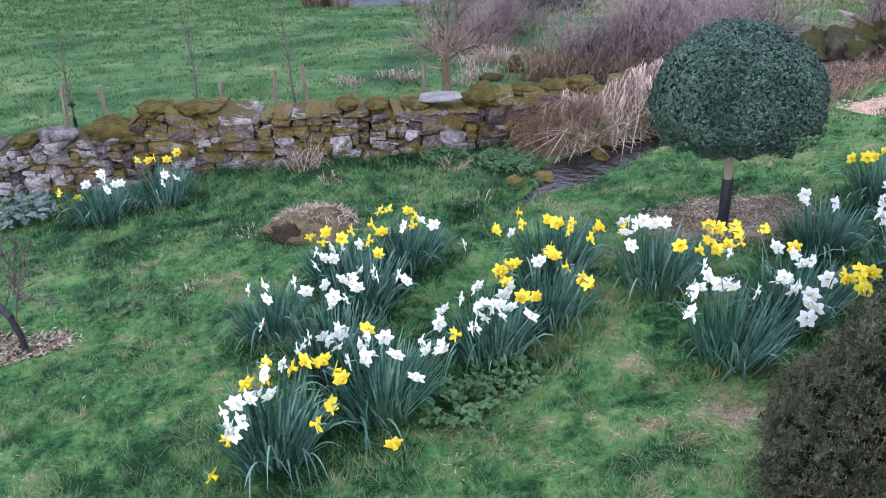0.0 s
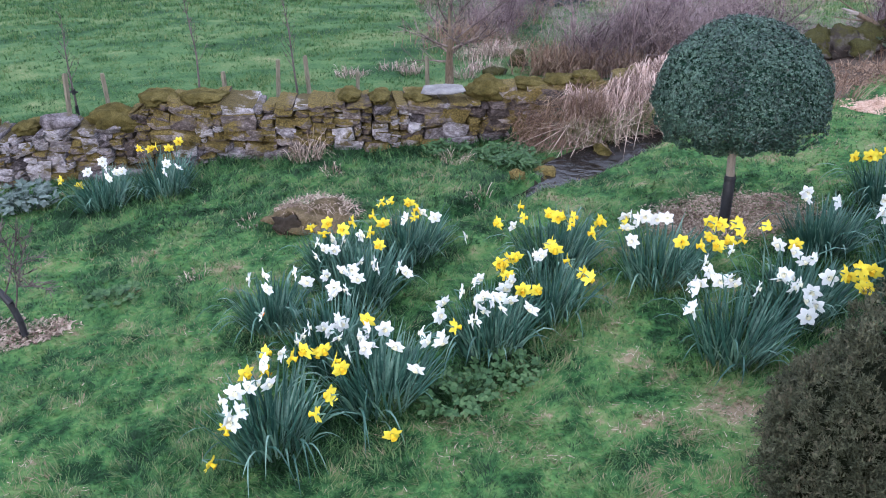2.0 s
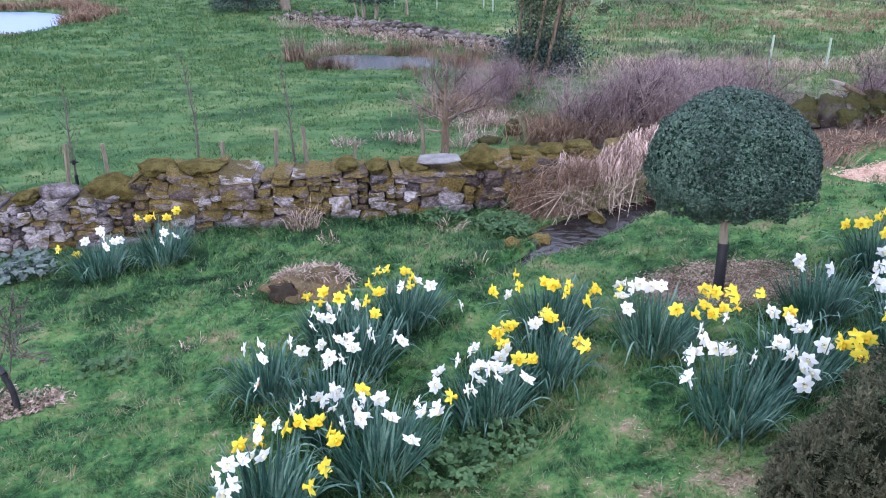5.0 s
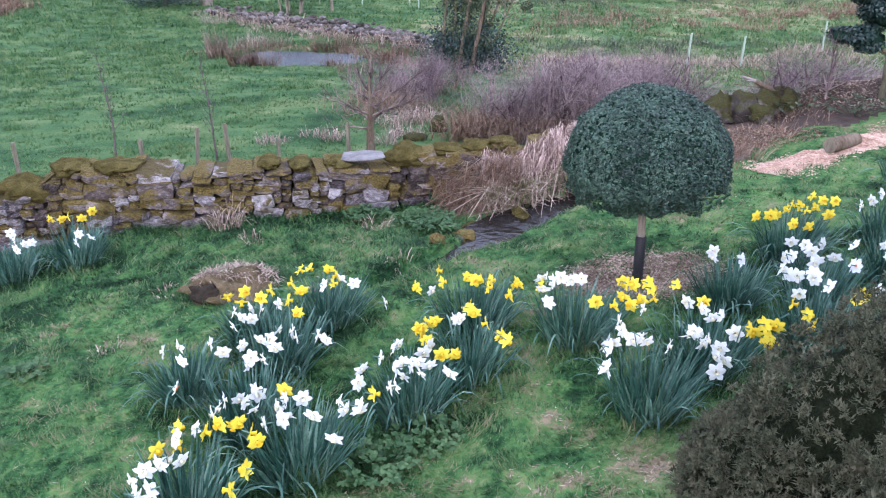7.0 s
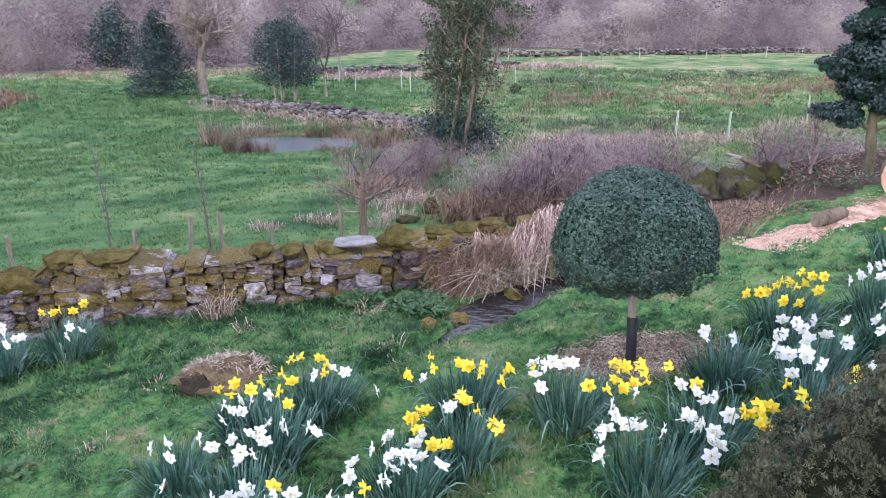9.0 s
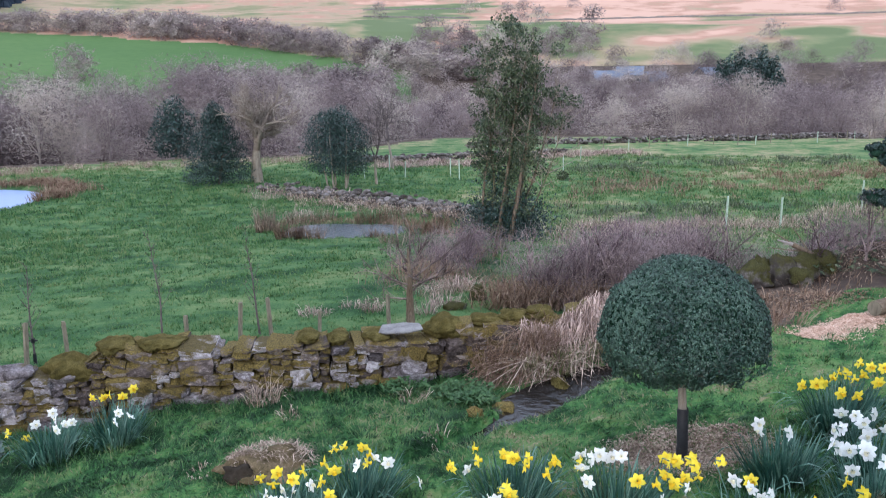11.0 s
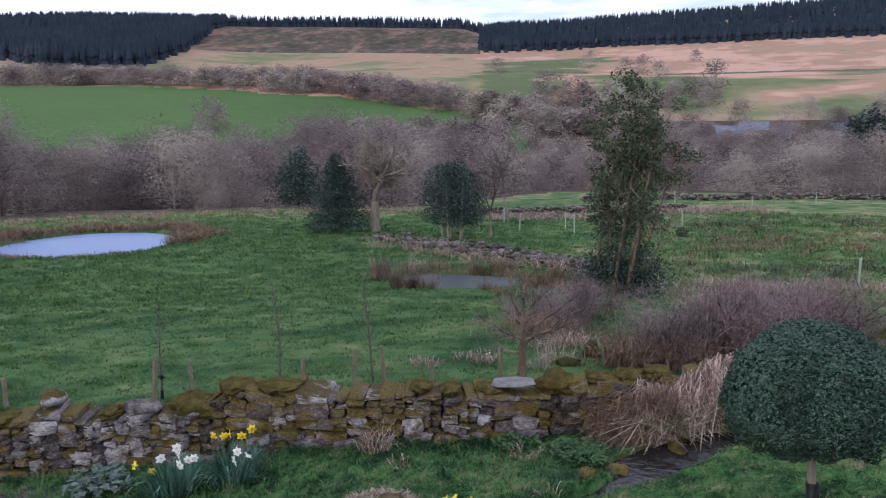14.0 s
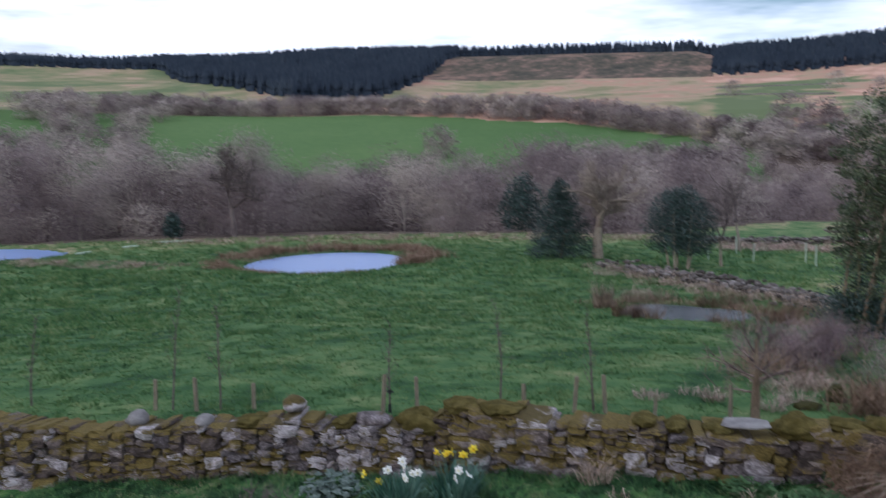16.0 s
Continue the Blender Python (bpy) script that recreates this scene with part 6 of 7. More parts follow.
def build_hedges():
    rng = np.random.RandomState(42)
    rows = []
    for i in range(290):
        az = rng.uniform(-46, 5)
        r = float(np.interp(az, [-46, -26, -12, -4, 2], [458, 462, 418, 368, 310])) + rng.uniform(-5, 26)
        x, y = r * math.sin(radians(az)), r * math.cos(radians(az))
        s = rng.uniform(0.8, 1.45)
        rows.append((rng.randint(7), x, y, 0, s, s * 1.6, rng.uniform(0, 6.28)))
    for i in range(95):
        az = rng.uniform(0.5, 22)
        r = rng.uniform(345, 430) if az < 13 else rng.uniform(268, 296)
        x, y = r * math.sin(radians(az)), r * math.cos(radians(az))
        s = rng.uniform(0.6, 1.1) if az < 13 else rng.uniform(0.5, 0.8)
        rows.append((rng.randint(7), x, y, 0, s, s * 1.5, rng.uniform(0, 6.28)))
    for az, r, s in ((4.5, 640, 1.5), (8.0, 560, 1.5), (11.3, 690, 1.2), (7, 520, 1.4), (9, 500, 1.2), (-1.5, 590, 1.3), (12.5, 430, 1.6), (27, 600, 1.0), (-36, 600, 1.2), (-44, 560, 1.3), (23.5, 400, 1.0), (-20.5, 330, 1.3), (-20, 320, 1.1), (-21, 318, 1.0), (2, 420, 1.4), (4, 400, 1.3), (6, 380, 1.4), (8, 370, 1.3), (10, 365, 1.2)):
        x, y = r * math.sin(radians(az)), r * math.cos(radians(az))
        rows.append((rng.randint(7), x, y, 0, s * 1.15, s * 1.6, rng.uniform(0, 6.28)))
    for i in range(60):
        az, r, s = rng.uniform(0.5, 19.5), rng.uniform(222, 268), rng.uniform(0.6, 0.95)
        rows.append((rng.randint(7), r * math.sin(radians(az)), r * math.cos(radians(az)), 0, s, s * 1.5, rng.uniform(0, 6.28)))
    for i in range(95):
        az, r, s = rng.uniform(-54, -38.5), rng.uniform(264, 455), rng.uniform(1.0, 1.5)
        rows.append((rng.randint(7), r * math.sin(radians(az)), r * math.cos(radians(az)), 0, s, s * 1.4, rng.uniform(0, 6.28)))
    for i in range(64):
        az, r, s = rng.uniform(-14.5, -1.0), rng.uniform(238, 275), rng.uniform(1.2, 1.7)
        rows.append((rng.randint(7), r * math.sin(radians(az)), r * math.cos(radians(az)), 0, s, s * 1.2, rng.uniform(0, 6.28)))
    v, f, i = scatter(FAR_WOOD, lift([(q[0] % 5, *q[1:]) for q in rows], 1.2))
    me = fast_mesh("hedgerow_trees", v, f, M["wood"])
    mask(me, "cover", rng.normal(0.08, 0.18, len(rows))[i])
    tagged(new("hedgerow_trees", me), "leafless hedgerow trees along the far fields", "hedgerow", kind="stuff")


def spruce_variants():
    out = []
    for i in range(4):
        rng = np.random.RandomState(300 + i)
        v, f = [], []
        for t in range(2):
            z0, z1, r = 0.4 + t * 8.0, 14.0 + t * 7.4, 3.2 * (1 - t / 3.0)
            o = len(v)
            for k in range(5):
                a = k / 5 * 6.283 + rng.uniform(-0.3, 0.3)
                v.append((r * rng.uniform(0.7, 1.15) * math.cos(a), r * rng.uniform(0.7, 1.15) * math.sin(a), z0 - rng.uniform(0, 1.0)))
            v.append((0, 0, z1))
            f += [(o + k, o + (k + 1) % 5, o + 5) for k in range(5)]
        out.append((np.array(v), np.array(f)))
    return out


SPRUCE = spruce_variants()


def build_forest():
    rng = np.random.RandomState(43)
    rows = []

    def block(n, a0, a1, r0, r1, s0=0.9, s1=1.06, edge=None):
        for _ in range(n):
            az = rng.uniform(a0, a1)
            near = float(np.interp(az, edge[0], edge[1])) + 14 * math.sin(az * 9) + 9 * math.sin(az * 23 + 1) if edge else r0
            r = near + (r1 - near) * rng.uniform(0, 1) ** 1.4
            x, y = r * math.sin(radians(az)), r * math.cos(radians(az))
            s = rng.uniform(s0, s1)
            rows.append((rng.randint(4), x, y, 0, s, s * 1.35, rng.uniform(0, 6.28)))

    block(5600, -2.7, 44, 905, 1290, 0.62, 0.78, edge=((-2.7, 44), (900, 915)))
    block(4600, -39, -19.3, 790, 1270, 0.62, 0.86, edge=((-39, -36, -30, -24.5, -22, -19.3), (1180, 800, 670, 690, 830, 1180)))
    block(4200, -60, 0, 1235, 1400, 0.6, 0.86)
    block(1200, -60, -36, 1120, 1300, 0.62, 0.78)
    v, f, _ = scatter(SPRUCE, lift(rows, 0.2))
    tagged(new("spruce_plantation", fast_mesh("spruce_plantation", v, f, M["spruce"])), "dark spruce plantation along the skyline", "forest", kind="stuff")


def build_hill_walls():
    """Dry stone walls that divide the far hillside."""
    for line in (((9, 560), (18, 575), (30, 560), (42, 570)), ((-2.5, 690), (4.8, 700)), ((-2.5, 610), (5, 600)), ((-46, 620), (-33, 640))):
        v, f = [], []
        pts = []
        for (a0, r0), (a1, r1) in zip(line, line[1:]):
            pts += [(a0 + (a1 - a0) * k / 14, r0 + (r1 - r0) * k / 14) for k in range(14)]
        for i, (a, r) in enumerate(pts):
            x, y = r * math.sin(radians(a)), r * math.cos(radians(a))
            z = float(ground(x, y))
            d = Vector((math.cos(radians(a)), -math.sin(radians(a)), 0)) * 0.35 if abs(line[0][0] - line[1][0]) < 4 else Vector((math.sin(radians(a)), math.cos(radians(a)), 0)) * 0.35
            h = 0.9 + 0.3 * math.sin(i * 2.7)
            v += [(x - d.x, y - d.y, z - 1), (x - d.x, y - d.y, z + h), (x + d.x, y + d.y, z + h), (x + d.x, y + d.y, z - 1)]
            if i:
                o = 4 * i
                f += [(o - 4 + q, o + q, o + (q + 1) % 4, o - 4 + (q + 1) % 4) for q in range(4)]
        tagged(new("hill_wall", fast_mesh("hill_wall", v, f, M["far_wall"])), "dark dry stone wall dividing the far hillside", "stone wall", kind="structure")


build_woods()
build_hill_walls()
build_hedges()
build_forest()

# ---------------------------------------------------------------- the pasture and what stands in it
def post(name, label, x, y, h, r, material, group, tilt=(0, 0), square=True):
    n = 4 if square else 8
    rng = np.random.RandomState(int(abs(x * 37 + y * 11)) % 9999)
    bm = bmesh.new()
    lo, hi, cap = ([bm.verts.new((k * r * math.cos(i / n * 6.283 + 0.785), k * r * math.sin(i / n * 6.283 + 0.785), z + rng.normal(0, 0.006))) for i in range(n)] for k, z in ((1, -0.2), (0.97, h - 0.02), (0.8, h)))
    for a, b in ((lo, hi), (hi, cap)):
        for i in range(n):
            bm.faces.new((a[i], a[(i + 1) % n], b[(i + 1) % n], b[i]))
    bm.faces.new(cap)
    ob = new(name, solid(name, bm, M[material]))
    ob.location, ob.rotation_euler = at_ground(x, y), (tilt[0], tilt[1], rng.uniform(0, 1.5))
    return tagged(ob, label, "post", group)


for _x, _y, _h in ((-2.44, 12.2, 0.78), (-2.0, 12.35, 0.82), (-0.23, 12.95, 0.72), (-5.12, 11.15, 0.85), (-4.62, 11.3, 0.80), (-3.22, 12.2, 0.58), (-8.05, 10.6, 0.75), (-8.75, 10.5, 0.7), (-7.2, 10.9, 0.6), (-1.3, 12.6, 0.5)):
    post("tree_stake", "weathered wooden stake beside a young tree", _x, _y, _h * 0.72, 0.035, "stake", "stakes in the pasture", (np.sin(_x * 7) * 0.04, np.cos(_x * 5) * 0.05))


def bare_tree(name, label, x, y, h, r, levels, kids, spread, seed, per=3, twig=0.3, width=0.005, fork=0.35, material="twig", droop=0.0, lean=(0, 0), group="", bark=None, sides=5):
    rng = np.random.RandomState(seed)
    tree = thing(name, label, "tree", at_ground(x, y), group)
    segs, ends = grow(rng, h, r, levels, kids, spread, fork=fork, droop=droop, lean=lean)
    segs[:2, 2] -= 0.05
    fat = np.arange(len(segs)) < 2
    part("trunk", fast_mesh("trunk", *tubes(segs[fat], 7), M[bark or material], True), tree)
    tagged(part("crown", fast_mesh("crown", *merge(tubes(segs[~fat], sides if sides < 5 else 3), twigs(ends, rng, per, twig, width)), M[material]), tree, "bare twiggy crown"), kind="stuff")
    return tree


def sapling(x, y, h, seed, tie=False):
    """A young tree: a straight leader and short rising side shoots."""
    rng = np.random.RandomState(seed)
    tree = thing("sapling", "leafless young tree in the pasture behind the wall", "tree", at_ground(x, y), "young trees in the pasture")
    p, d, leader, shoots, n = np.array([0, 0, -0.05]), np.array([rng.normal(0, 0.04), 0, 1.0]), [], [], 10
    for k in range(n):
        d = d + rng.normal(0, 0.035, 3)
        d /= np.linalg.norm(d)
        q = p + d * h / n
        leader.append((*p, *q, 0.016 * (1 - 0.085 * k) + 0.002, 0.016 * (0.915 - 0.085 * k) + 0.002))
        if k > 1:
            for _ in range(2):
                a, long = rng.uniform(0, 6.28), h * rng.uniform(0.10, 0.26) * (1.1 - 0.07 * k)
                w = np.array([math.cos(a) * 0.75, math.sin(a) * 0.75, 1.0])
                mid = q + w / np.linalg.norm(w) * long * 0.5
                tip = mid + (w / np.linalg.norm(w) + [0, 0, 0.25]) * long * 0.45
                shoots += [(*q, *mid, 0.006, 0.004), (*mid, *tip, 0.004, 0.0015)]
                for _ in range(3):
                    s = rng.uniform(0.2, 1)
                    o = q + (tip - q) * s
                    shoots.append((*o, *(o + rng.normal(0, 0.05, 3) + [0, 0, 0.06]), 0.003, 0.001))
        p = q
    part("trunk", fast_mesh("trunk", *stem_tube(leader, 6), M["twig"], True), tree)
    tagged(part("crown", fast_mesh("crown", *tubes(shoots, 3), M["twig"]), tree, "bare rising shoots"), kind="stuff")
    if tie:
        part("tie", fast_mesh("tie", *tubes([(0, 0, 0.30, 0, 0, 0.36, 0.03, 0.03), (-0.06, 0, 0.33, 0.06, 0, 0.33, 0.012, 0.012)], 8), M["guard"], True), tree, "black rubber tie")
        part("foot_guard", fast_mesh("foot_guard", *tubes([(0, 0, 0.0, 0, 0, 0.14, 0.026, 0.024)], 8), M["guard"], True), tree, "black foot guard")


for _i, (_x, _y, _h, _t) in enumerate(((-3.80, 12.9, 1.55, False), (-5.07, 11.3, 1.35, True), (-2.2, 12.5, 1.5, False), (-8.5, 10.6, 1.9, False), (-7.75, 10.8, 1.7, False), (-11.2, 10.4, 1.5, False))):
    sapling(_x, _y, _h, 200 + _i, _t)


def build_low_tree():
    """A low tree with a short stem and wide, thin, twiggy branches."""
    rng = np.random.RandomState(212)
    tree = thing("low_tree", "low leafless tree with spreading twiggy branches", "tree", at_ground(0.12, 13.1))
    part("trunk", fast_mesh("trunk", *tubes([(0, 0, -0.1, -0.01, 0, 0.45, 0.075, 0.06), (-0.01, 0, 0.45, 0.0, 0, 0.8, 0.055, 0.04), (0.0, 0, 0.8, -0.03, 0, 1.25, 0.035, 0.012)], 8), M["bark"], True), tree)
    limbs, ends = [], []
    for k, (h, a, rise, long) in enumerate(((0.42, 3.3, 0.25, 0.55), (0.50, 0.1, 0.55, 0.95), (0.55, 2.9, 0.5, 0.7), (0.6, -0.4, 0.6, 0.9), (0.65, 3.6, 0.5, 0.8), (0.7, 0.35, 0.5, 1.15), (0.75, 1.5, 0.7, 0.6), (0.8, -1.3, 0.6, 0.6), (0.85, 2.7, 0.7, 0.75), (0.9, 0.0, 0.8, 0.7), (1.0, 3.4, 1.0, 0.5), (1.1, 0.4, 1.2, 0.5))):
        p, d = np.array([-0.01, 0, h]), np.array([math.cos(a), math.sin(a), rise])
        for j in range(5):
            d = d / np.linalg.norm(d) + rng.normal(0, 0.16, 3)
            d /= np.linalg.norm(d)
            q = p + d * long / 5
            limbs.append((*p, *q, 0.02 - 0.0034 * j, 0.0166 - 0.0034 * j))
            for _ in range(2):
                w = d + rng.normal(0, 0.6, 3) + [0, 0, 0.15]
                w /= np.linalg.norm(w)
                o = q + w * rng.uniform(0.12, 0.32)
                limbs.append((*q, *o, 0.006, 0.003))
                ends.append((*o, *w))
            p = q
        ends.append((*p, *d))
    tagged(part("crown", fast_mesh("crown", *merge(tubes(limbs, 4), twigs(np.array(ends), rng, 12, 0.22, 0.0045, 0.6)), M["bramble"]), tree, "bare twiggy crown"), kind="stuff")


build_low_tree()
bare_tree("oak", "broad leafless oak with a pale pollarded trunk", -9.5, 55.0, 9.0, 0.42, 5, 3, 0.8, 214, 7, 0.9, 0.018, 0.24, "oak", bark="pale_bark")
bare_tree("bare_tree", "thin leafless tree at the edge of the wood", -0.8, 62.0, 6.0, 0.12, 4, 3, 0.6, 216, 4, 0.7, 0.015, 0.34, bark="pale_bark", group="bare trees at the field edge")
bare_tree("bare_tree", "thin leafless tree at the edge of the wood", 14.5, 100.0, 8.5, 0.16, 4, 3, 0.45, 217, 4, 0.9, 0.02, 0.4, bark="pale_bark", group="bare trees at the field edge")
bare_tree("bare_tree", "thin leafless tree at the edge of the wood", -45.0, 66.0, 9.5, 0.3, 5, 3, 0.65, 218, 3, 0.9, 0.02, 0.28, group="bare trees at the field edge")
bare_tree("bare_tree", "thin leafless tree at the edge of the wood", -1.7, 52.5, 4.6, 0.1, 4, 3, 0.6, 219, 4, 0.5, 0.012, 0.34, bark="pale_bark", group="bare trees at the field edge")


def evergreen(name, label, x, y, h, w, shape, n, size, material, seed, low=0.08, stems=1, trunk=0.12, bark="bark", lobes=14, up=0.0):
    """An evergreen: trunk or stems, and a crown of many leaves set in uneven lobes; shape 0 is round, 1 pointed."""
    rng = np.random.RandomState(seed)
    tree = thing(name, label, "tree", at_ground(x, y, up))
    segs = []
    for i in range(stems):
        a = i / stems * 6.283 + 0.6
        s = 0 if stems == 1 else w * 0.16
        p = np.array([math.cos(a) * s, math.sin(a) * s, -0.1])
        for k in range(4):
            q = p + [math.cos(a) * w * 0.03 + rng.normal(0, 0.05) * w * 0.3, math.sin(a) * w * 0.03 + rng.normal(0, 0.05) * w * 0.3, h * 0.21]
            segs.append((*p, *q, trunk * (1 - 0.2 * k), trunk * (0.8 - 0.2 * k)))
            p = q
    for i in range(stems):
        name_of = "trunk" if stems == 1 else "stem"
        part(name_of, fast_mesh(name_of, *tubes(segs[4 * i:4 * i + 4], 7), M[bark], True), tree)
    at, nor = [], []
    for i in range(lobes):
        t = (i + rng.uniform(0, 1)) / lobes
        z = h * (low + (1 - low) * t)
        reach = w / 2 * ((1.02 - t) ** 0.6 if shape else math.sqrt(max(0.05, 1 - (2 * t - 0.85) ** 2 / 1.5)))
        a = i * 2.4 + rng.uniform(-0.5, 0.5)
        c = np.array([math.cos(a) * reach * 0.55, math.sin(a) * reach * 0.55, z])
        k = int(n / lobes * (0.5 + reach / w * 1.6))
        d = rng.normal(0, 1, (k, 3))
        d /= np.linalg.norm(d, axis=1, keepdims=True)
        sz = np.array([reach * 0.62 + 0.05 * w, reach * 0.62 + 0.05 * w, h / lobes * 3.6])
        at.append(c + d * sz * rng.uniform(0.45, 1.08, (k, 1)) ** 0.5)
        nor.append(d)
    at, nor = np.concatenate(at), np.concatenate(nor)
    ok = at[:, 2] > h * low * 0.8
    at, nor = at[ok], nor[ok]
    tagged(part("foliage", fast_mesh("foliage", *leaves(at, nor, size * rng.uniform(0.6, 1.3, len(at)), rng), M[material]), tree, "dark evergreen leaves"), kind="stuff")
    return tree


evergreen("holly_bush", "dark bushy evergreen beside the bare oak", -11.9, 54.6, 4.9, 4.2, 1, 18000, 0.075, "holly", 301, 0.03, lobes=34)
evergreen("holly_bush", "dark bushy evergreen with several pale stems", -4.0, 51.2, 4.5, 3.7, 0, 13000, 0.075, "holly", 302, 0.22, stems=5, trunk=0.07, bark="pale_bark", lobes=30)
evergreen("holly_bush", "dark evergreen at the edge of the bare wood", -20.8, 78.0, 4.6, 4.0, 0, 4500, 0.14, "holly", 303, 0.05, lobes=12)
evergreen("holly_bush", "small dark evergreen at the edge of the bare wood", -48.0, 61.0, 1.8, 1.7, 0, 900, 0.16, "holly", 304, 0.05, lobes=8)


def build_holly_tree():
    """The holly beyond the log heap: a bare foot, uneven boughs, a dense crown."""
    rng = np.random.RandomState(305)
    x, y = 7.05, 10.75
    tree = thing("holly_tree", "dark blue-green holly tree with a bare brown trunk", "tree", at_ground(x, y, -0.2))
    trunk = [(0, 0, -0.1, 0.02, 0, 0.45, 0.085, 0.075), (0.02, 0, 0.45, -0.02, 0.02, 0.95, 0.075, 0.065), (-0.02, 0.02, 0.95, 0.03, 0, 1.8, 0.06, 0.045), (0.03, 0, 1.8, 0.05, 0, 3.4, 0.045, 0.015)]
    part("trunk", fast_mesh("trunk", *tubes(trunk, 9), M["lichen_bark"], True), tree, "olive-brown bark")
    turn = math.atan2(x, y)
    ux, uy, dx, dy = math.cos(turn), -math.sin(turn), math.sin(turn), math.cos(turn)
    boughs = ((-0.62, 0.0, 1.03, 0.24, 0.11), (-0.32, -0.1, 1.02, 0.30, 0.17), (-0.66, 0.1, 1.66, 0.20, 0.10), (-0.38, 0.0, 1.62, 0.30, 0.20), (-0.12, 0.0, 1.36, 0.38, 0.26), (-0.18, 0.1, 1.85, 0.42, 0.28), (-0.12, 0.0, 2.25, 0.42, 0.30), (-0.05, 0.0, 2.7, 0.46, 0.34), (0.3, -0.1, 1.25, 0.42, 0.28), (0.62, 0.0, 1.1, 0.36, 0.2), (0.55, 0.0, 1.75, 0.48, 0.34), (0.2, 0.35, 1.7, 0.5, 0.45), (0.15, -0.3, 1.75, 0.4, 0.35), (0.4, 0.0, 2.4, 0.46, 0.4), (0.05, 0.0, 3.1, 0.42, 0.34), (0.08, 0.0, 3.55, 0.28, 0.3), (0.85, 0.1, 1.45, 0.3, 0.2))
    at, nor, limbs = [], [], []
    # dark lumps added in each bough, coloured as inner shade
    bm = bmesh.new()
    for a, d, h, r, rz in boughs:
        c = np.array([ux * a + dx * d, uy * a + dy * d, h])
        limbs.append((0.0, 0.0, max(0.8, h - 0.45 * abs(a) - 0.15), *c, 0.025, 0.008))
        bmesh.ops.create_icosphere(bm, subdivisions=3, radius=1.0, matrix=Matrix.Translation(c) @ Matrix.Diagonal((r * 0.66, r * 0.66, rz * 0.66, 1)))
        for _ in range(9):
            e = rng.normal(0, 1, 3)
            e /= np.linalg.norm(e)
            k = int(5600 * r * rz)
            q = rng.normal(0, 1, (k, 3))
            q /= np.linalg.norm(q, axis=1, keepdims=True)
            at.append(c + e * [r, r, rz] * 0.62 + q * [r * 0.48, r * 0.48, rz * 0.5] * rng.uniform(0.5, 1.12, (k, 1)))
            nor.append(q)
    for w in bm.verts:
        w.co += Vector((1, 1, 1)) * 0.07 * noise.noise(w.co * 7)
    part("inner_crown", solid("inner_crown", bm, M["box_core"], True), tree, "dark filling for the shade within the boughs")
    tagged(part("bough", fast_mesh("bough", *tubes(limbs, 5), M["lichen_bark"], True), tree), kind="stuff")
    at, nor = np.concatenate(at), np.concatenate(nor)
    tagged(part("foliage", fast_mesh("foliage", *leaves(at, nor, rng.uniform(0.020, 0.044, len(at)), rng, 1.6), M["holly"]), tree, "glossy dark holly leaves"), kind="stuff")


build_holly_tree()
for _i, (_a, _r, _h) in enumerate(((20.9, 262, 10.5), (21.6, 266, 12.5), (22.3, 260, 11), (23.0, 266, 12.5), (23.7, 262, 10.5))):
    evergreen("far_conifer", "dark conifer beyond the bare wood", _r * math.sin(radians(_a)), _r * math.cos(radians(_a)), _h, 6.5, 0, 1500, 0.5, "holly", 310 + _i, 0.02, trunk=0.3, lobes=14)


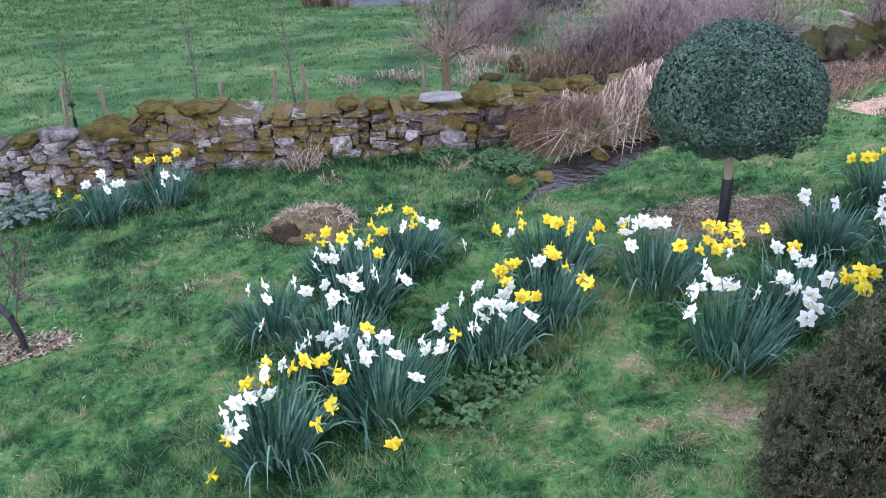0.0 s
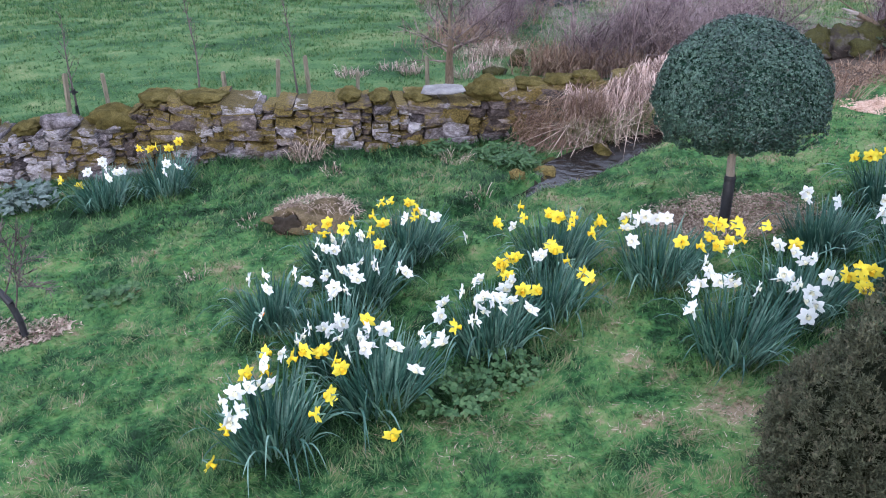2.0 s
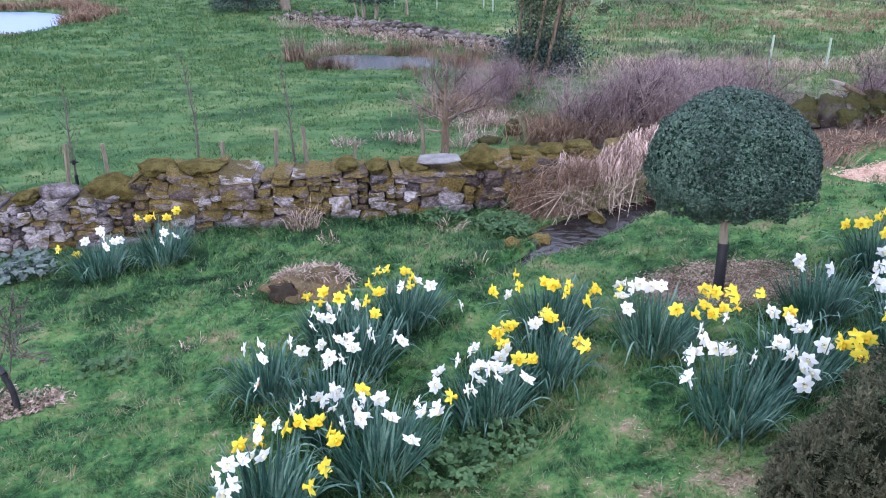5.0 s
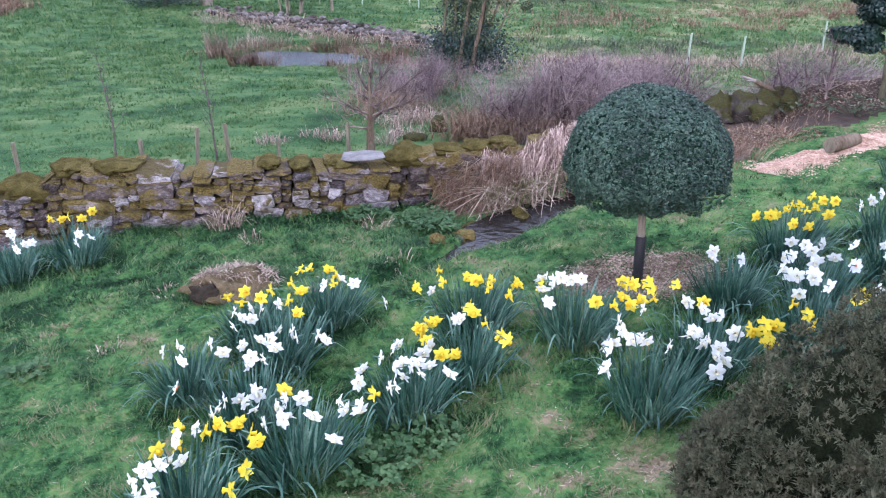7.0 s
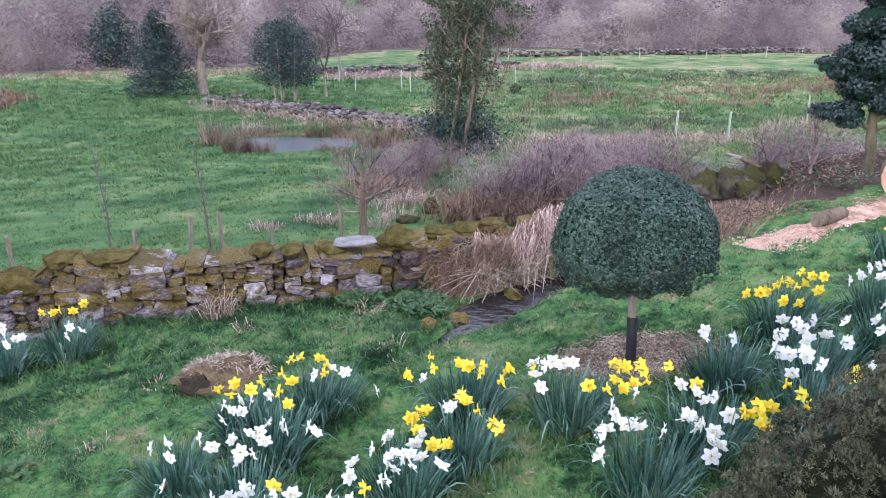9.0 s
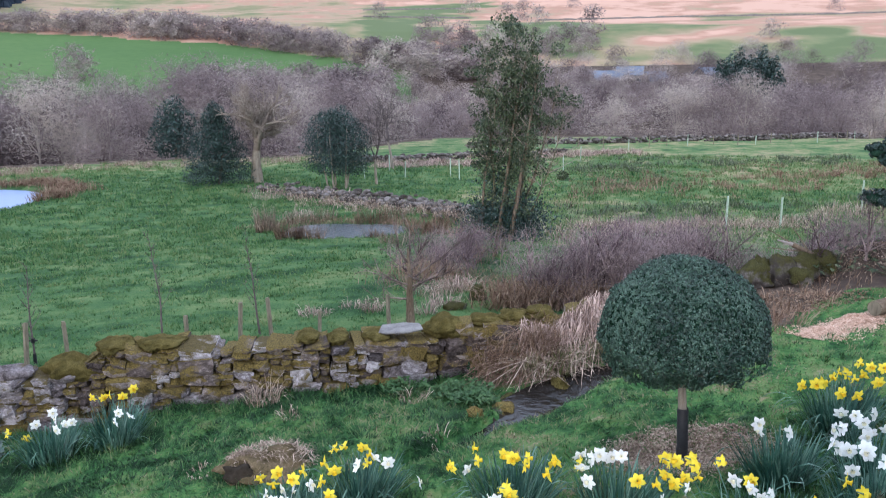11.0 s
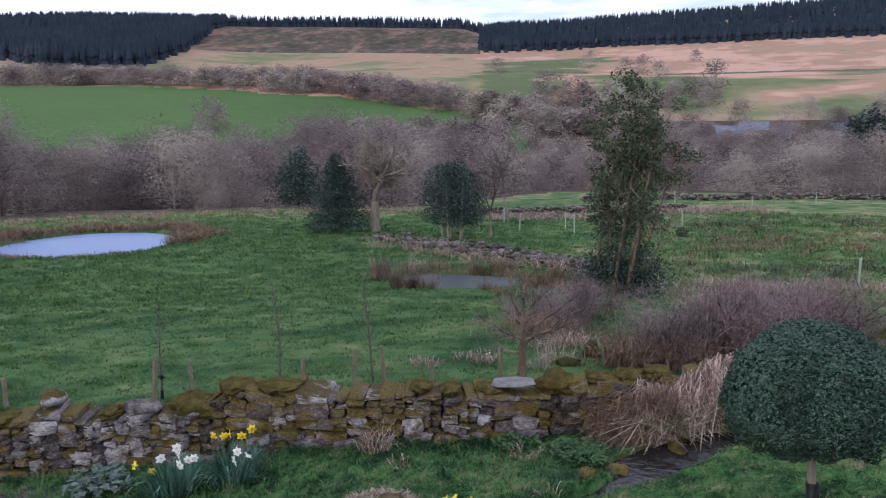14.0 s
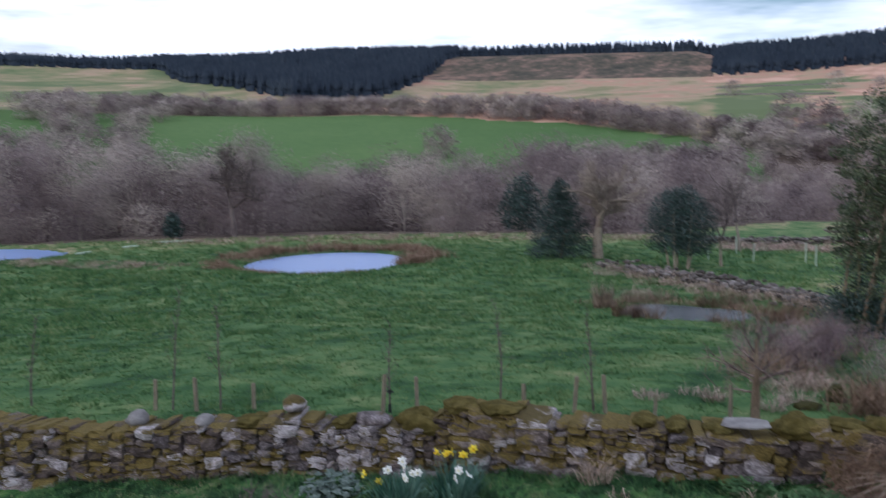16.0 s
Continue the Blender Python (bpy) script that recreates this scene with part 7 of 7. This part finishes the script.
def build_ivy_trees():
    """Several tall pale stems from one foot, leafy in clumps above, their tops and one side bare."""
    rng = np.random.RandomState(88)
    x, y = 3.2, 26.4
    tree = thing("ivy_clad_tree", "tall multi-stemmed tree clad in ivy", "tree", at_ground(x, y))
    at = []

    def tuft_of(c, r, k):
        q = rng.normal(0, 1, (k, 3))
        q /= np.linalg.norm(q, axis=1, keepdims=True)
        at.append(np.array(c) + q * r * [1, 1, 0.8] * rng.uniform(0.25, 1, (k, 1)) ** 0.6)

    for i, (sx, sy, lx, h, r, leafy) in enumerate(((-0.66, 0.0, -0.03, 4.9, 0.055, 1), (-0.42, 0.2, 0.05, 5.6, 0.06, 1), (-0.26, -0.2, 0.10, 6.1, 0.07, 1), (0.0, 0.1, 0.03, 6.4, 0.075, 1), (0.16, -0.25, 0.10, 5.6, 0.085, 1), (0.34, 0.15, 0.16, 5.2, 0.065, 1), (0.3, 0.3, 0.38, 5.0, 0.05, 0), (0.45, 0.1, 0.52, 4.4, 0.04, 0))):
        p, d, stem, side, ends = np.array([sx, sy, -0.1]), np.array([lx, 0.0, 1.0]), [], [], []
        n = 9
        for k in range(n):
            d = d + [rng.normal(0, 0.05), rng.normal(0, 0.05), 0.03]
            d /= np.linalg.norm(d)
            q = p + d * h / n
            stem.append((*p, *q, r * (1 - 0.09 * k), r * (0.91 - 0.09 * k)))
            up = k / n
            if k >= 3:
                for _ in range(3):
                    a, long = rng.uniform(0, 6.28), rng.uniform(0.35, 0.95) * (1.15 - 0.6 * abs(up - 0.5))
                    w = np.array([math.cos(a) + (0.35 if not leafy else 0), math.sin(a) * 0.7, rng.uniform(0.5, 1.3)])
                    tip = q + w / np.linalg.norm(w) * long
                    side.append((*q, *tip, 0.018, 0.006))
                    ends.append((*tip, *(w / np.linalg.norm(w))))
                    if rng.uniform() < (0.85 if leafy else 0.25):
                        tuft_of(tip, rng.uniform(0.20, 0.42), 140)
                if leafy:
                    tuft_of(q + rng.normal(0, 0.12, 3), 0.36, 160)
            elif leafy:
                tuft_of(q + rng.normal(0, 0.16, 3) + [0, rng.uniform(-0.15, 0.2), 0], 0.28, 120)
            p = q
        ends.append((*p, *d))
        part("stem", fast_mesh("stem", *stem_tube(stem, 7), M["lichen_bark"] if i % 2 else M["bark"], True), tree)
        tagged(part("bare_crown", fast_mesh("bare_crown", *merge(tubes(side, 3), twigs(np.array(ends), rng, 12 if leafy else 18, 0.55, 0.011, 0.55)), M["oak"]), tree), kind="stuff")
    low = rng.normal(0, 1, (8500, 3)) * [0.48, 0.34, 0.42] + [0.42, 0.15, 0.62]
    low = np.concatenate([low, rng.normal(0, 1, (2400, 3)) * [0.34, 0.25, 0.36] + [-0.7, 0.0, 0.7], rng.normal(0, 1, (1800, 3)) * [0.34, 0.25, 0.5] + [-0.1, 0.35, 1.9]])
    low = low[low[:, 2] > 0]
    tagged(part("undergrowth", fast_mesh("undergrowth", *leaves(low, rng.normal(0, 1, low.shape) + [0, -0.5, 0.5], rng.uniform(0.03, 0.07, len(low)), rng, 1.3), M["holly"]), tree, "dense dark ivy at the foot"), kind="stuff")
    at = np.concatenate(at)
    nor = rng.normal(0, 1, at.shape) + [0, -0.5, 0.5]
    tagged(part("ivy", fast_mesh("ivy", *leaves(at, nor / np.linalg.norm(nor, axis=1, keepdims=True), rng.uniform(0.035, 0.075, len(at)), rng, 1.3), M["ivy"]), tree, "dark green ivy leaves"), kind="stuff")


build_ivy_trees()


def stems_along(name, label, category, line, wide, height, n, material, seed, width=0.012, kink=3, clumped=False):
    """A thicket of arching stems along a line."""
    rng = np.random.RandomState(seed)
    line = np.array(line)
    s = rng.uniform(0, len(line) - 1, n)
    k = np.minimum(s.astype(int), len(line) - 2)
    c = line[k] * (1 - s + k)[:, None] + line[k + 1] * (s - k)[:, None]
    spot = rng.normal(0, wide, (n // 30 + 1, 2)) if clumped else rng.normal(0, wide, (n, 2))
    if clumped:
        own = rng.randint(0, len(spot), n)
        c, spread = c[own], 0.16 + 0.3 * rng.uniform(0, 1, len(spot))[own]
        x, y = c[:, 0] + spot[own, 0] + rng.normal(0, 1, n) * spread, c[:, 1] + spot[own, 1] + rng.normal(0, 1, n) * spread
    else:
        x, y = c[:, 0] + spot[:, 0], c[:, 1] + spot[:, 1]
    edge = np.exp(-(((x - c[:, 0]) ** 2 + (y - c[:, 1]) ** 2) / (2.2 * wide) ** 2))
    base = np.stack([x, y, ground(x, y) - 0.02], 1)
    h = height * rng.uniform(0.35, 1.05, n) * (0.6 + 0.4 * edge) * (0.8 + 0.35 * waves(x, y, 2.2, seed))
    out = rng.normal(0, 0.65, (n, 2)) * h[:, None]
    tip = base + np.stack([out[:, 0], out[:, 1], h], 1)
    pairs = [blades(base, tip, np.full(n, width), bend=0.12, segs=2)]
    for _ in range(kink):
        t = rng.uniform(0.35, 0.95, (n, 1))
        p = base + (tip - base) * t + [0, 0, 0.04]
        d = rng.normal(0, 1, (n, 3)) + [0, 0, 0.5]
        d /= np.linalg.norm(d, axis=1, keepdims=True)
        pairs.append(blades(p, p + d * rng.uniform(0.15, 0.6, (n, 1)) * height / 1.3, np.full(n, width * 0.6), bend=rng.uniform(-0.1, 0.2, n), segs=2))
    tagged(new(name, fast_mesh(name, *merge(*pairs), M[material])), label, category, kind="stuff")


def thicket(name, label, line, wide, n, high, seed):
    """Leafless bushes grown together along a line."""
    rng = np.random.RandomState(seed)
    line, rows = np.array(line), []
    for _ in range(n):
        s = rng.uniform(0, len(line) - 1)
        k = min(int(s), len(line) - 2)
        c = line[k] * (1 - s + k) + line[k + 1] * (s - k) + rng.normal(0, wide, 2)
        h = high * rng.uniform(0.55, 1.1) / 10
        rows.append((rng.randint(7), c[0], c[1], 0, h, h * rng.uniform(1.2, 1.8), rng.uniform(0, 6.28)))
    v, f, i = scatter(NEAR_WOOD, lift(rows, 0.05))
    me = fast_mesh(name, v, f, M["thicket"])
    mask(me, "cover", rng.normal(0.02, 0.2, n)[i])
    tagged(new(name, me), label, "thicket", kind="stuff")


thicket("bramble_thicket", "purple-brown leafless bramble and willow thicket", [(2.6, 14.9), (4.2, 15.8), (5.6, 17.6), (6.8, 19.6)], 0.6, 64, 1.5, 91)
thicket("scrub", "thin leafless scrub beyond the thicket", [(8.2, 18.4), (9.8, 19.5), (12.5, 23.5), (17, 27)], 0.9, 26, 1.15, 92)
thicket("brush", "dark leafless brush on the bank beyond the wood chips", [(5.95, 10.5), (6.4, 11.6), (7.2, 12.8), (8.8, 13.8)], 0.25, 20, 0.95, 109)
stems_along("bramble_stems", "arching bramble stems in the thicket", "bramble", [(2.3, 14.6), (4.2, 15.8), (6.2, 18.2), (8.0, 20.5)], 0.8, 1.4, 1100, "bramble", 90, 0.008, 4)
stems_along("dead_bracken", "collapsed rust-brown bracken at the foot of the thicket", "bracken", [(1.75, 14.4), (2.4, 14.2), (3.6, 14.7)], 0.25, 0.7, 1300, "rush", 93, 0.014)
thicket("low_scrub", "rusty leafless scrub round the low tree", [(0.0, 18.0), (1.0, 19.0), (1.8, 21.0), (2.0, 24.0)], 0.5, 26, 1.1, 94)
stems_along("dead_bracken", "rust-brown bracken and sedge round the low tree", "bracken", [(0.2, 16.8), (1.0, 18.5), (1.8, 22.5)], 0.5, 0.6, 900, "rush", 89, 0.012, 2)
stems_along("pale_sedge", "pale straw-coloured sedge by the bank", "sedge", [(0.5, 15.6), (1.2, 16.4)], 0.25, 0.38, 260, "straw", 95, 0.012)
thicket("brush", "twiggy scrub behind the mossy rocks", [(9.0, 15.6), (9.8, 15.8), (11.0, 16.6)], 0.4, 16, 1.7, 96)
stems_along("marsh_rushes", "brown and straw-coloured rushes across the wet pasture", "rushes", [(5.5, 27.5), (9.7, 31), (15, 33), (22, 37)], 1.2, 0.55, 4000, "straw", 97, 0.016, 1, clumped=True)
stems_along("marsh_rushes", "dark green rushes across the wet pasture", "rushes", [(7, 36), (11, 37.5), (17, 38), (24, 42)], 1.6, 0.5, 2600, "ivy", 98, 0.022, 1, clumped=True)
stems_along("marsh_rushes", "brown and straw-coloured rushes across the wet pasture", "rushes", [(9, 47), (18, 50), (30, 54), (40, 58)], 2.6, 0.6, 5200, "rush", 99, 0.025, 1, clumped=True)
stems_along("marsh_rushes", "dark green rushes across the wet pasture", "rushes", [(10, 58), (22, 62), (36, 66)], 3.0, 0.6, 3000, "ivy", 100, 0.03, 1, clumped=True)
stems_along("marsh_rushes", "pale dead grass along the far wall", "rushes", [(-1, 64), (4, 67), (12, 71), (20, 73)], 1.2, 0.6, 5200, "pale_straw", 101, 0.035, 1, clumped=True)
stems_along("ruin_grass", "dead grass and sedge along the tumbled wall", "sedge", [(-7.6, 48.6), (-4.5, 45.6), (-2.4, 41.5), (0.6, 38.5), (2.6, 34.5)], 1.0, 0.6, 3200, "straw", 106, 0.02, 1, clumped=True)
stems_along("ruin_grass", "rust-brown sedge round the pool", "sedge", [(-5.6, 33.0), (-4.0, 34.6), (-1.6, 34.6), (0.4, 33.0), (1.4, 31), (1.6, 28.4)], 0.6, 0.45, 1700, "rush", 107, 0.018, 1, clumped=True)
stems_along("brow_grass", "pale dead grass along the brow of the pasture", "rushes", [(-46, 54), (-36, 61), (-27, 66), (-14, 70), (-6, 69), (0, 66)], 1.4, 0.55, 5200, "straw", 102, 0.03, 1, clumped=True)
stems_along("pond_sedge", "rust-brown sedge round the pond", "sedge", [(-31.6, 46), (-31.2, 51), (-28.5, 55.0), (-23, 55.2), (-19.6, 51), (-19.9, 47)], 0.6, 0.75, 5200, "rush", 103, 0.032, 1, clumped=True)
stems_along("pond_sedge", "rust-brown sedge round the pond", "sedge", [(-31.8, 44.6), (-29.8, 42.0), (-25, 40.8), (-21, 43)], 0.4, 0.35, 2400, "rush", 105, 0.028, 1, clumped=True)
stems_along("pond_sedge", "pale dead grass between the ponds", "sedge", [(-49, 39), (-40, 41.5), (-33, 42.0)], 0.8, 0.4, 2000, "straw", 104, 0.025, 1, clumped=True)


RUSHES = ((-5.2, 31.6, 300, 0.4, 1.2), (-3.9, 28.3, 300, 0.5, 0.75), (-3.2, 28.2, 260, 0.5, 0.7), (-4.4, 35.2, 300, 0.8, 0.7), (-1.0, 28.3, 160, 0.4, 0.45), (-1.3, 34.0, 340, 0.7, 1.1), (-3.5, 36.4, 200, 0.6, 0.7), (0.9, 29.5, 320, 0.7, 1.0), (0.6, 32.2, 260, 0.6, 0.9), (-0.2, 26.0, 220, 0.6, 0.6), (1.6, 33.2, 240, 0.6, 0.8), (-0.5, 36.5, 200, 0.6, 0.8))
for _i, (_x, _y, _n, _r, _h) in enumerate(RUSHES):
    tuft("rush_clump", "tall clump of dead brown rushes beside the pool", "rushes", _x, _y, _n, _r, _h, "rush" if _i % 3 else "straw", 400 + _i, 0.25, 0.03, 0.35, "rush clumps round the pool", segs=2)
for _i, (_x, _y, _n, _r, _h) in enumerate(((-1.55, 14.1, 160, 0.28, 0.2), (-0.53, 14.25, 150, 0.2, 0.26), (-0.9, 14.6, 90, 0.25, 0.2), (0.75, 14.5, 160, 0.25, 0.3), (1.1, 16.2, 220, 0.35, 0.35), (-4.6, 37.5, 200, 0.6, 0.5), (-7.5, 46, 240, 0.8, 0.8), (0.4, 13.9, 110, 0.2, 0.28))):
    tuft("dead_grass_tussock", "pale dead grass tussock in the pasture", "dead grass", _x, _y, _n, _r, _h, "pale_straw", 420 + _i, 0.6, 0.008, 0.9, "dead grass tussocks", segs=2)
_rng = np.random.RandomState(430)
for _i in range(26):
    _a, _d = radians(_rng.uniform(-46, 2)), _rng.uniform(13, 48)
    tuft("green_rush_tuft", "small dark green rush tuft in the pasture", "rushes", _d * math.sin(_a), _d * math.cos(_a), 70, 0.18 * _d / 20, 0.20 * _d / 18, "pasture", 440 + _i, 0.3, 0.012 * _d / 16, 0.6, "rush tufts in the pasture", segs=1)


def rubble(name, label, line, n, wide, high, size, seed, material="far_wall", kind="structure"):
    """A tumbled dry wall: many loose stones piled along a line."""
    rng = np.random.RandomState(seed)
    line = np.array(line)
    bm = bmesh.new()
    bmesh.ops.create_icosphere(bm, subdivisions=1, radius=1.0)
    v0 = np.array([v.co for v in bm.verts])
    f0 = np.array([[v.index for v in f.verts] for f in bm.faces])
    bm.free()
    vs, fs = [], []
    for i in range(n):
        s = rng.uniform(0, len(line) - 1)
        k = min(int(s), len(line) - 2)
        c = line[k] * (1 - s + k) + line[k + 1] * (s - k) + rng.normal(0, wide, 2)
        z = float(ground(*c)) + rng.uniform(0, high)
        v = v0 * rng.uniform(0.75, 1.25, v0.shape) * size * rng.uniform(0.6, 1.3) * [1.3, 1, 0.7]
        vs.append(v + [c[0], c[1], z])
        fs.append(f0 + i * len(v0))
    tagged(new(name, fast_mesh(name, np.concatenate(vs), np.concatenate(fs), M[material])), label, "stone wall", kind=kind)


rubble("ruined_wall", "tumbled grey stone wall beyond the pool", [(-7.4, 49.5), (-4.5, 46.5), (-1.9, 44), (1.0, 40), (3.2, 36)], 560, 0.8, 0.36, 0.14, 501, "dark_stone")
rubble("far_field_wall", "low grey stone wall along the far edge of the pasture", [(6, 84), (16.5, 88.5), (30, 90), (42, 93), (58, 104)], 900, 0.25, 0.6, 0.19, 502, "dark_stone")
rubble("far_field_wall", "low grey stone wall along the far edge of the pasture", [(-4, 68), (4, 71), (14, 73)], 380, 0.25, 0.5, 0.17, 503, "dark_stone")
for _i, (_x, _y, _sx, _sz, _m) in enumerate(((4.72, 10.8, 0.34, 0.22, "boulder"), (5.08, 10.75, 0.30, 0.22, "boulder"), (5.42, 10.85, 0.34, 0.24, "boulder"), (5.72, 10.9, 0.28, 0.22, "boulder"), (5.25, 10.55, 0.24, 0.14, "boulder"), (4.9, 10.9, 0.26, 0.26, "boulder"), (1.36, 15.0, 0.28, 0.25, "boulder"), (0.9, 14.2, 0.35, 0.12, "boulder"), (5.6, 14.2, 0.4, 0.25, "boulder"))):
    _o = boulder(_x, _y, _sx * 0.66, _sx * 0.5, _sz * 0.9, _m, "mossy boulder on the bank beyond the stream", 520 + _i, 0.08 if _x > 4.5 and _y < 11 else -0.02)
    tagged(_o, group="mossy boulders on the bank")


def build_dead_branch():
    rng = np.random.RandomState(531)
    ob = thing("dead_branch", "fallen dark branch with a pale broken end", "branch", (5.3, 10.95, 1.13))
    ob.scale = (0.62, 0.62, 0.62)
    part("limb", fast_mesh("limb", *tubes([(0.0, 0, 0.42, 0.35, 0.0, 0.25, 0.055, 0.06), (0.35, 0, 0.25, 0.85, 0.1, -0.05, 0.06, 0.07), (0.85, 0.1, -0.05, 1.3, 0.1, -0.45, 0.07, 0.075), (0.4, 0, 0.25, 0.1, 0.2, 0.75, 0.02, 0.008), (0.6, 0, 0.1, 0.75, 0.3, 0.6, 0.018, 0.006), (0.1, 0, 0.38, -0.5, 0.1, 0.75, 0.02, 0.008), (-0.5, 0.1, 0.75, -0.9, 0.1, 1.15, 0.01, 0.004), (0.3, 0.05, 0.25, -0.4, 0.3, 0.3, 0.02, 0.006)], 7), M["bark"], True), ob)
    part("broken_end", fast_mesh("broken_end", *tubes([(-0.34, 0, 0.53, -0.12, 0.02, 0.46, 0.012, 0.035), (-0.12, 0.02, 0.46, 0.05, 0, 0.40, 0.035, 0.05), (-0.2, 0, 0.42, -0.05, 0, 0.43, 0.008, 0.03)], 7), M["render"], True), ob, "pale split wood")


build_dead_branch()

TUBES = ((12.6, 31.9, 1.25), (15.1, 32.6, 1.25), (21.2, 37.6, 1.4), (-2.6, 55.9, 1.2), (3.1, 55.4, 1.2), (0.1, 56, 1.1), (3.6, 54, 1.3), (10.5, 54.7, 1.3), (8, 60, 1.1), (14, 66, 1.2), (-1, 60, 1.1))
for _x, _y, _h in TUBES:
    post("tree_tube", "pale green plastic tube round a planted sapling", _x, _y, _h, 0.042, "tube", "planted tree tubes", (0.02 * math.sin(_x), 0.03 * math.cos(_x)), False)
for _i in range(22):
    _x = 8 + _i * 2.35
    _y = float(np.interp(_x, [6, 16, 30, 44, 60], [80, 82, 84.5, 87, 97])) + math.sin(_i * 5) * 1.2
    post("fence_post", "weathered fence post along the far field edge", _x, _y, 1.05 + 0.15 * math.sin(_i * 3), 0.05, "tube" if _i % 3 == 0 else "stake", "fence posts along the far edge", (0.03 * math.sin(_i), 0.03 * math.cos(_i)))


def house(x, y, turn, w, d, h, roof, label):
    """A far farm building: walls, pitched roof, windows."""
    ob = thing("farm_building", label, "house", (x, y, float(ground(x, y)) - 2.0), turn=turn)
    bm = bmesh.new()
    bmesh.ops.create_cube(bm, size=1.0, matrix=Matrix.Translation((0, 0, h / 2 - 0.5)) @ Matrix.Diagonal((w, d, h + 1, 1)))
    for s in (-1, 1):
        a = [bm.verts.new((s * w / 2, -d / 2, h)), bm.verts.new((s * w / 2, d / 2, h)), bm.verts.new((s * w / 2, 0, h + roof - 0.1))]
        bm.faces.new(a)
    part("wall", solid("wall", bm, M["render"]), ob)
    bm = bmesh.new()
    for s in (-1, 1):
        lo = [(-w / 2 - 0.3, s * (d / 2 + 0.4), h - 0.25), (w / 2 + 0.3, s * (d / 2 + 0.4), h - 0.25), (w / 2 + 0.3, 0, h + roof), (-w / 2 - 0.3, 0, h + roof)]
        q = [bm.verts.new(p) for p in lo] + [bm.verts.new((p[0], p[1], p[2] + 0.2)) for p in lo]
        for face in ((0, 1, 2, 3), (4, 5, 6, 7), (0, 1, 5, 4), (1, 2, 6, 5), (2, 3, 7, 6), (3, 0, 4, 7)):
            bm.faces.new([q[i] for i in face])
    part("roof", solid("roof", bm, M["slate"]), ob, "blue-grey slate roof")
    for i in range(3):
        bm = bmesh.new()
        bmesh.ops.create_cube(bm, size=1.0, matrix=Matrix.Translation(((i - 1) * w * 0.3, -d / 2 - 0.02, h * 0.55)) @ Matrix.Diagonal((1.0, 0.1, 1.2, 1)))
        part("window", solid("window", bm, M["pane"]), ob)


for _a, _r, _t, _w, _l in ((13.4, 300, 0.4, 12, "far farmhouse with a blue-grey slate roof"), (15.0, 308, -0.3, 9, "far barn with a blue-grey slate roof"), (16.6, 296, 0.2, 7, "far cottage with a blue-grey slate roof"), (19.9, 304, 0.5, 9, "far barn with a blue-grey slate roof")):
    house(_r * math.sin(radians(_a)), _r * math.cos(radians(_a)), _t, _w, 7, 3.6, 2.8, _l)


def pipe(x0, y0, x1, y1):
    a, b = Vector(at_ground(x0, y0, 0.06)), Vector(at_ground(x1, y1, 0.06))
    me = fast_mesh("white_pipe", *tubes([(*a, *a.lerp(b, 0.5), 0.09, 0.09), (*a.lerp(b, 0.5), *b, 0.09, 0.09)], 8), M["tube"], True)
    tagged(new("white_pipe", me), "pale pipe lying on the grass between the ponds", "pipe", "pale pipes on the pasture")


pipe(-46.2, 47.7, -46.0, 49.0)
pipe(-45.4, 51.6, -44.9, 52.8)
pipe(-45.1, 55.2, -43.8, 58.1)
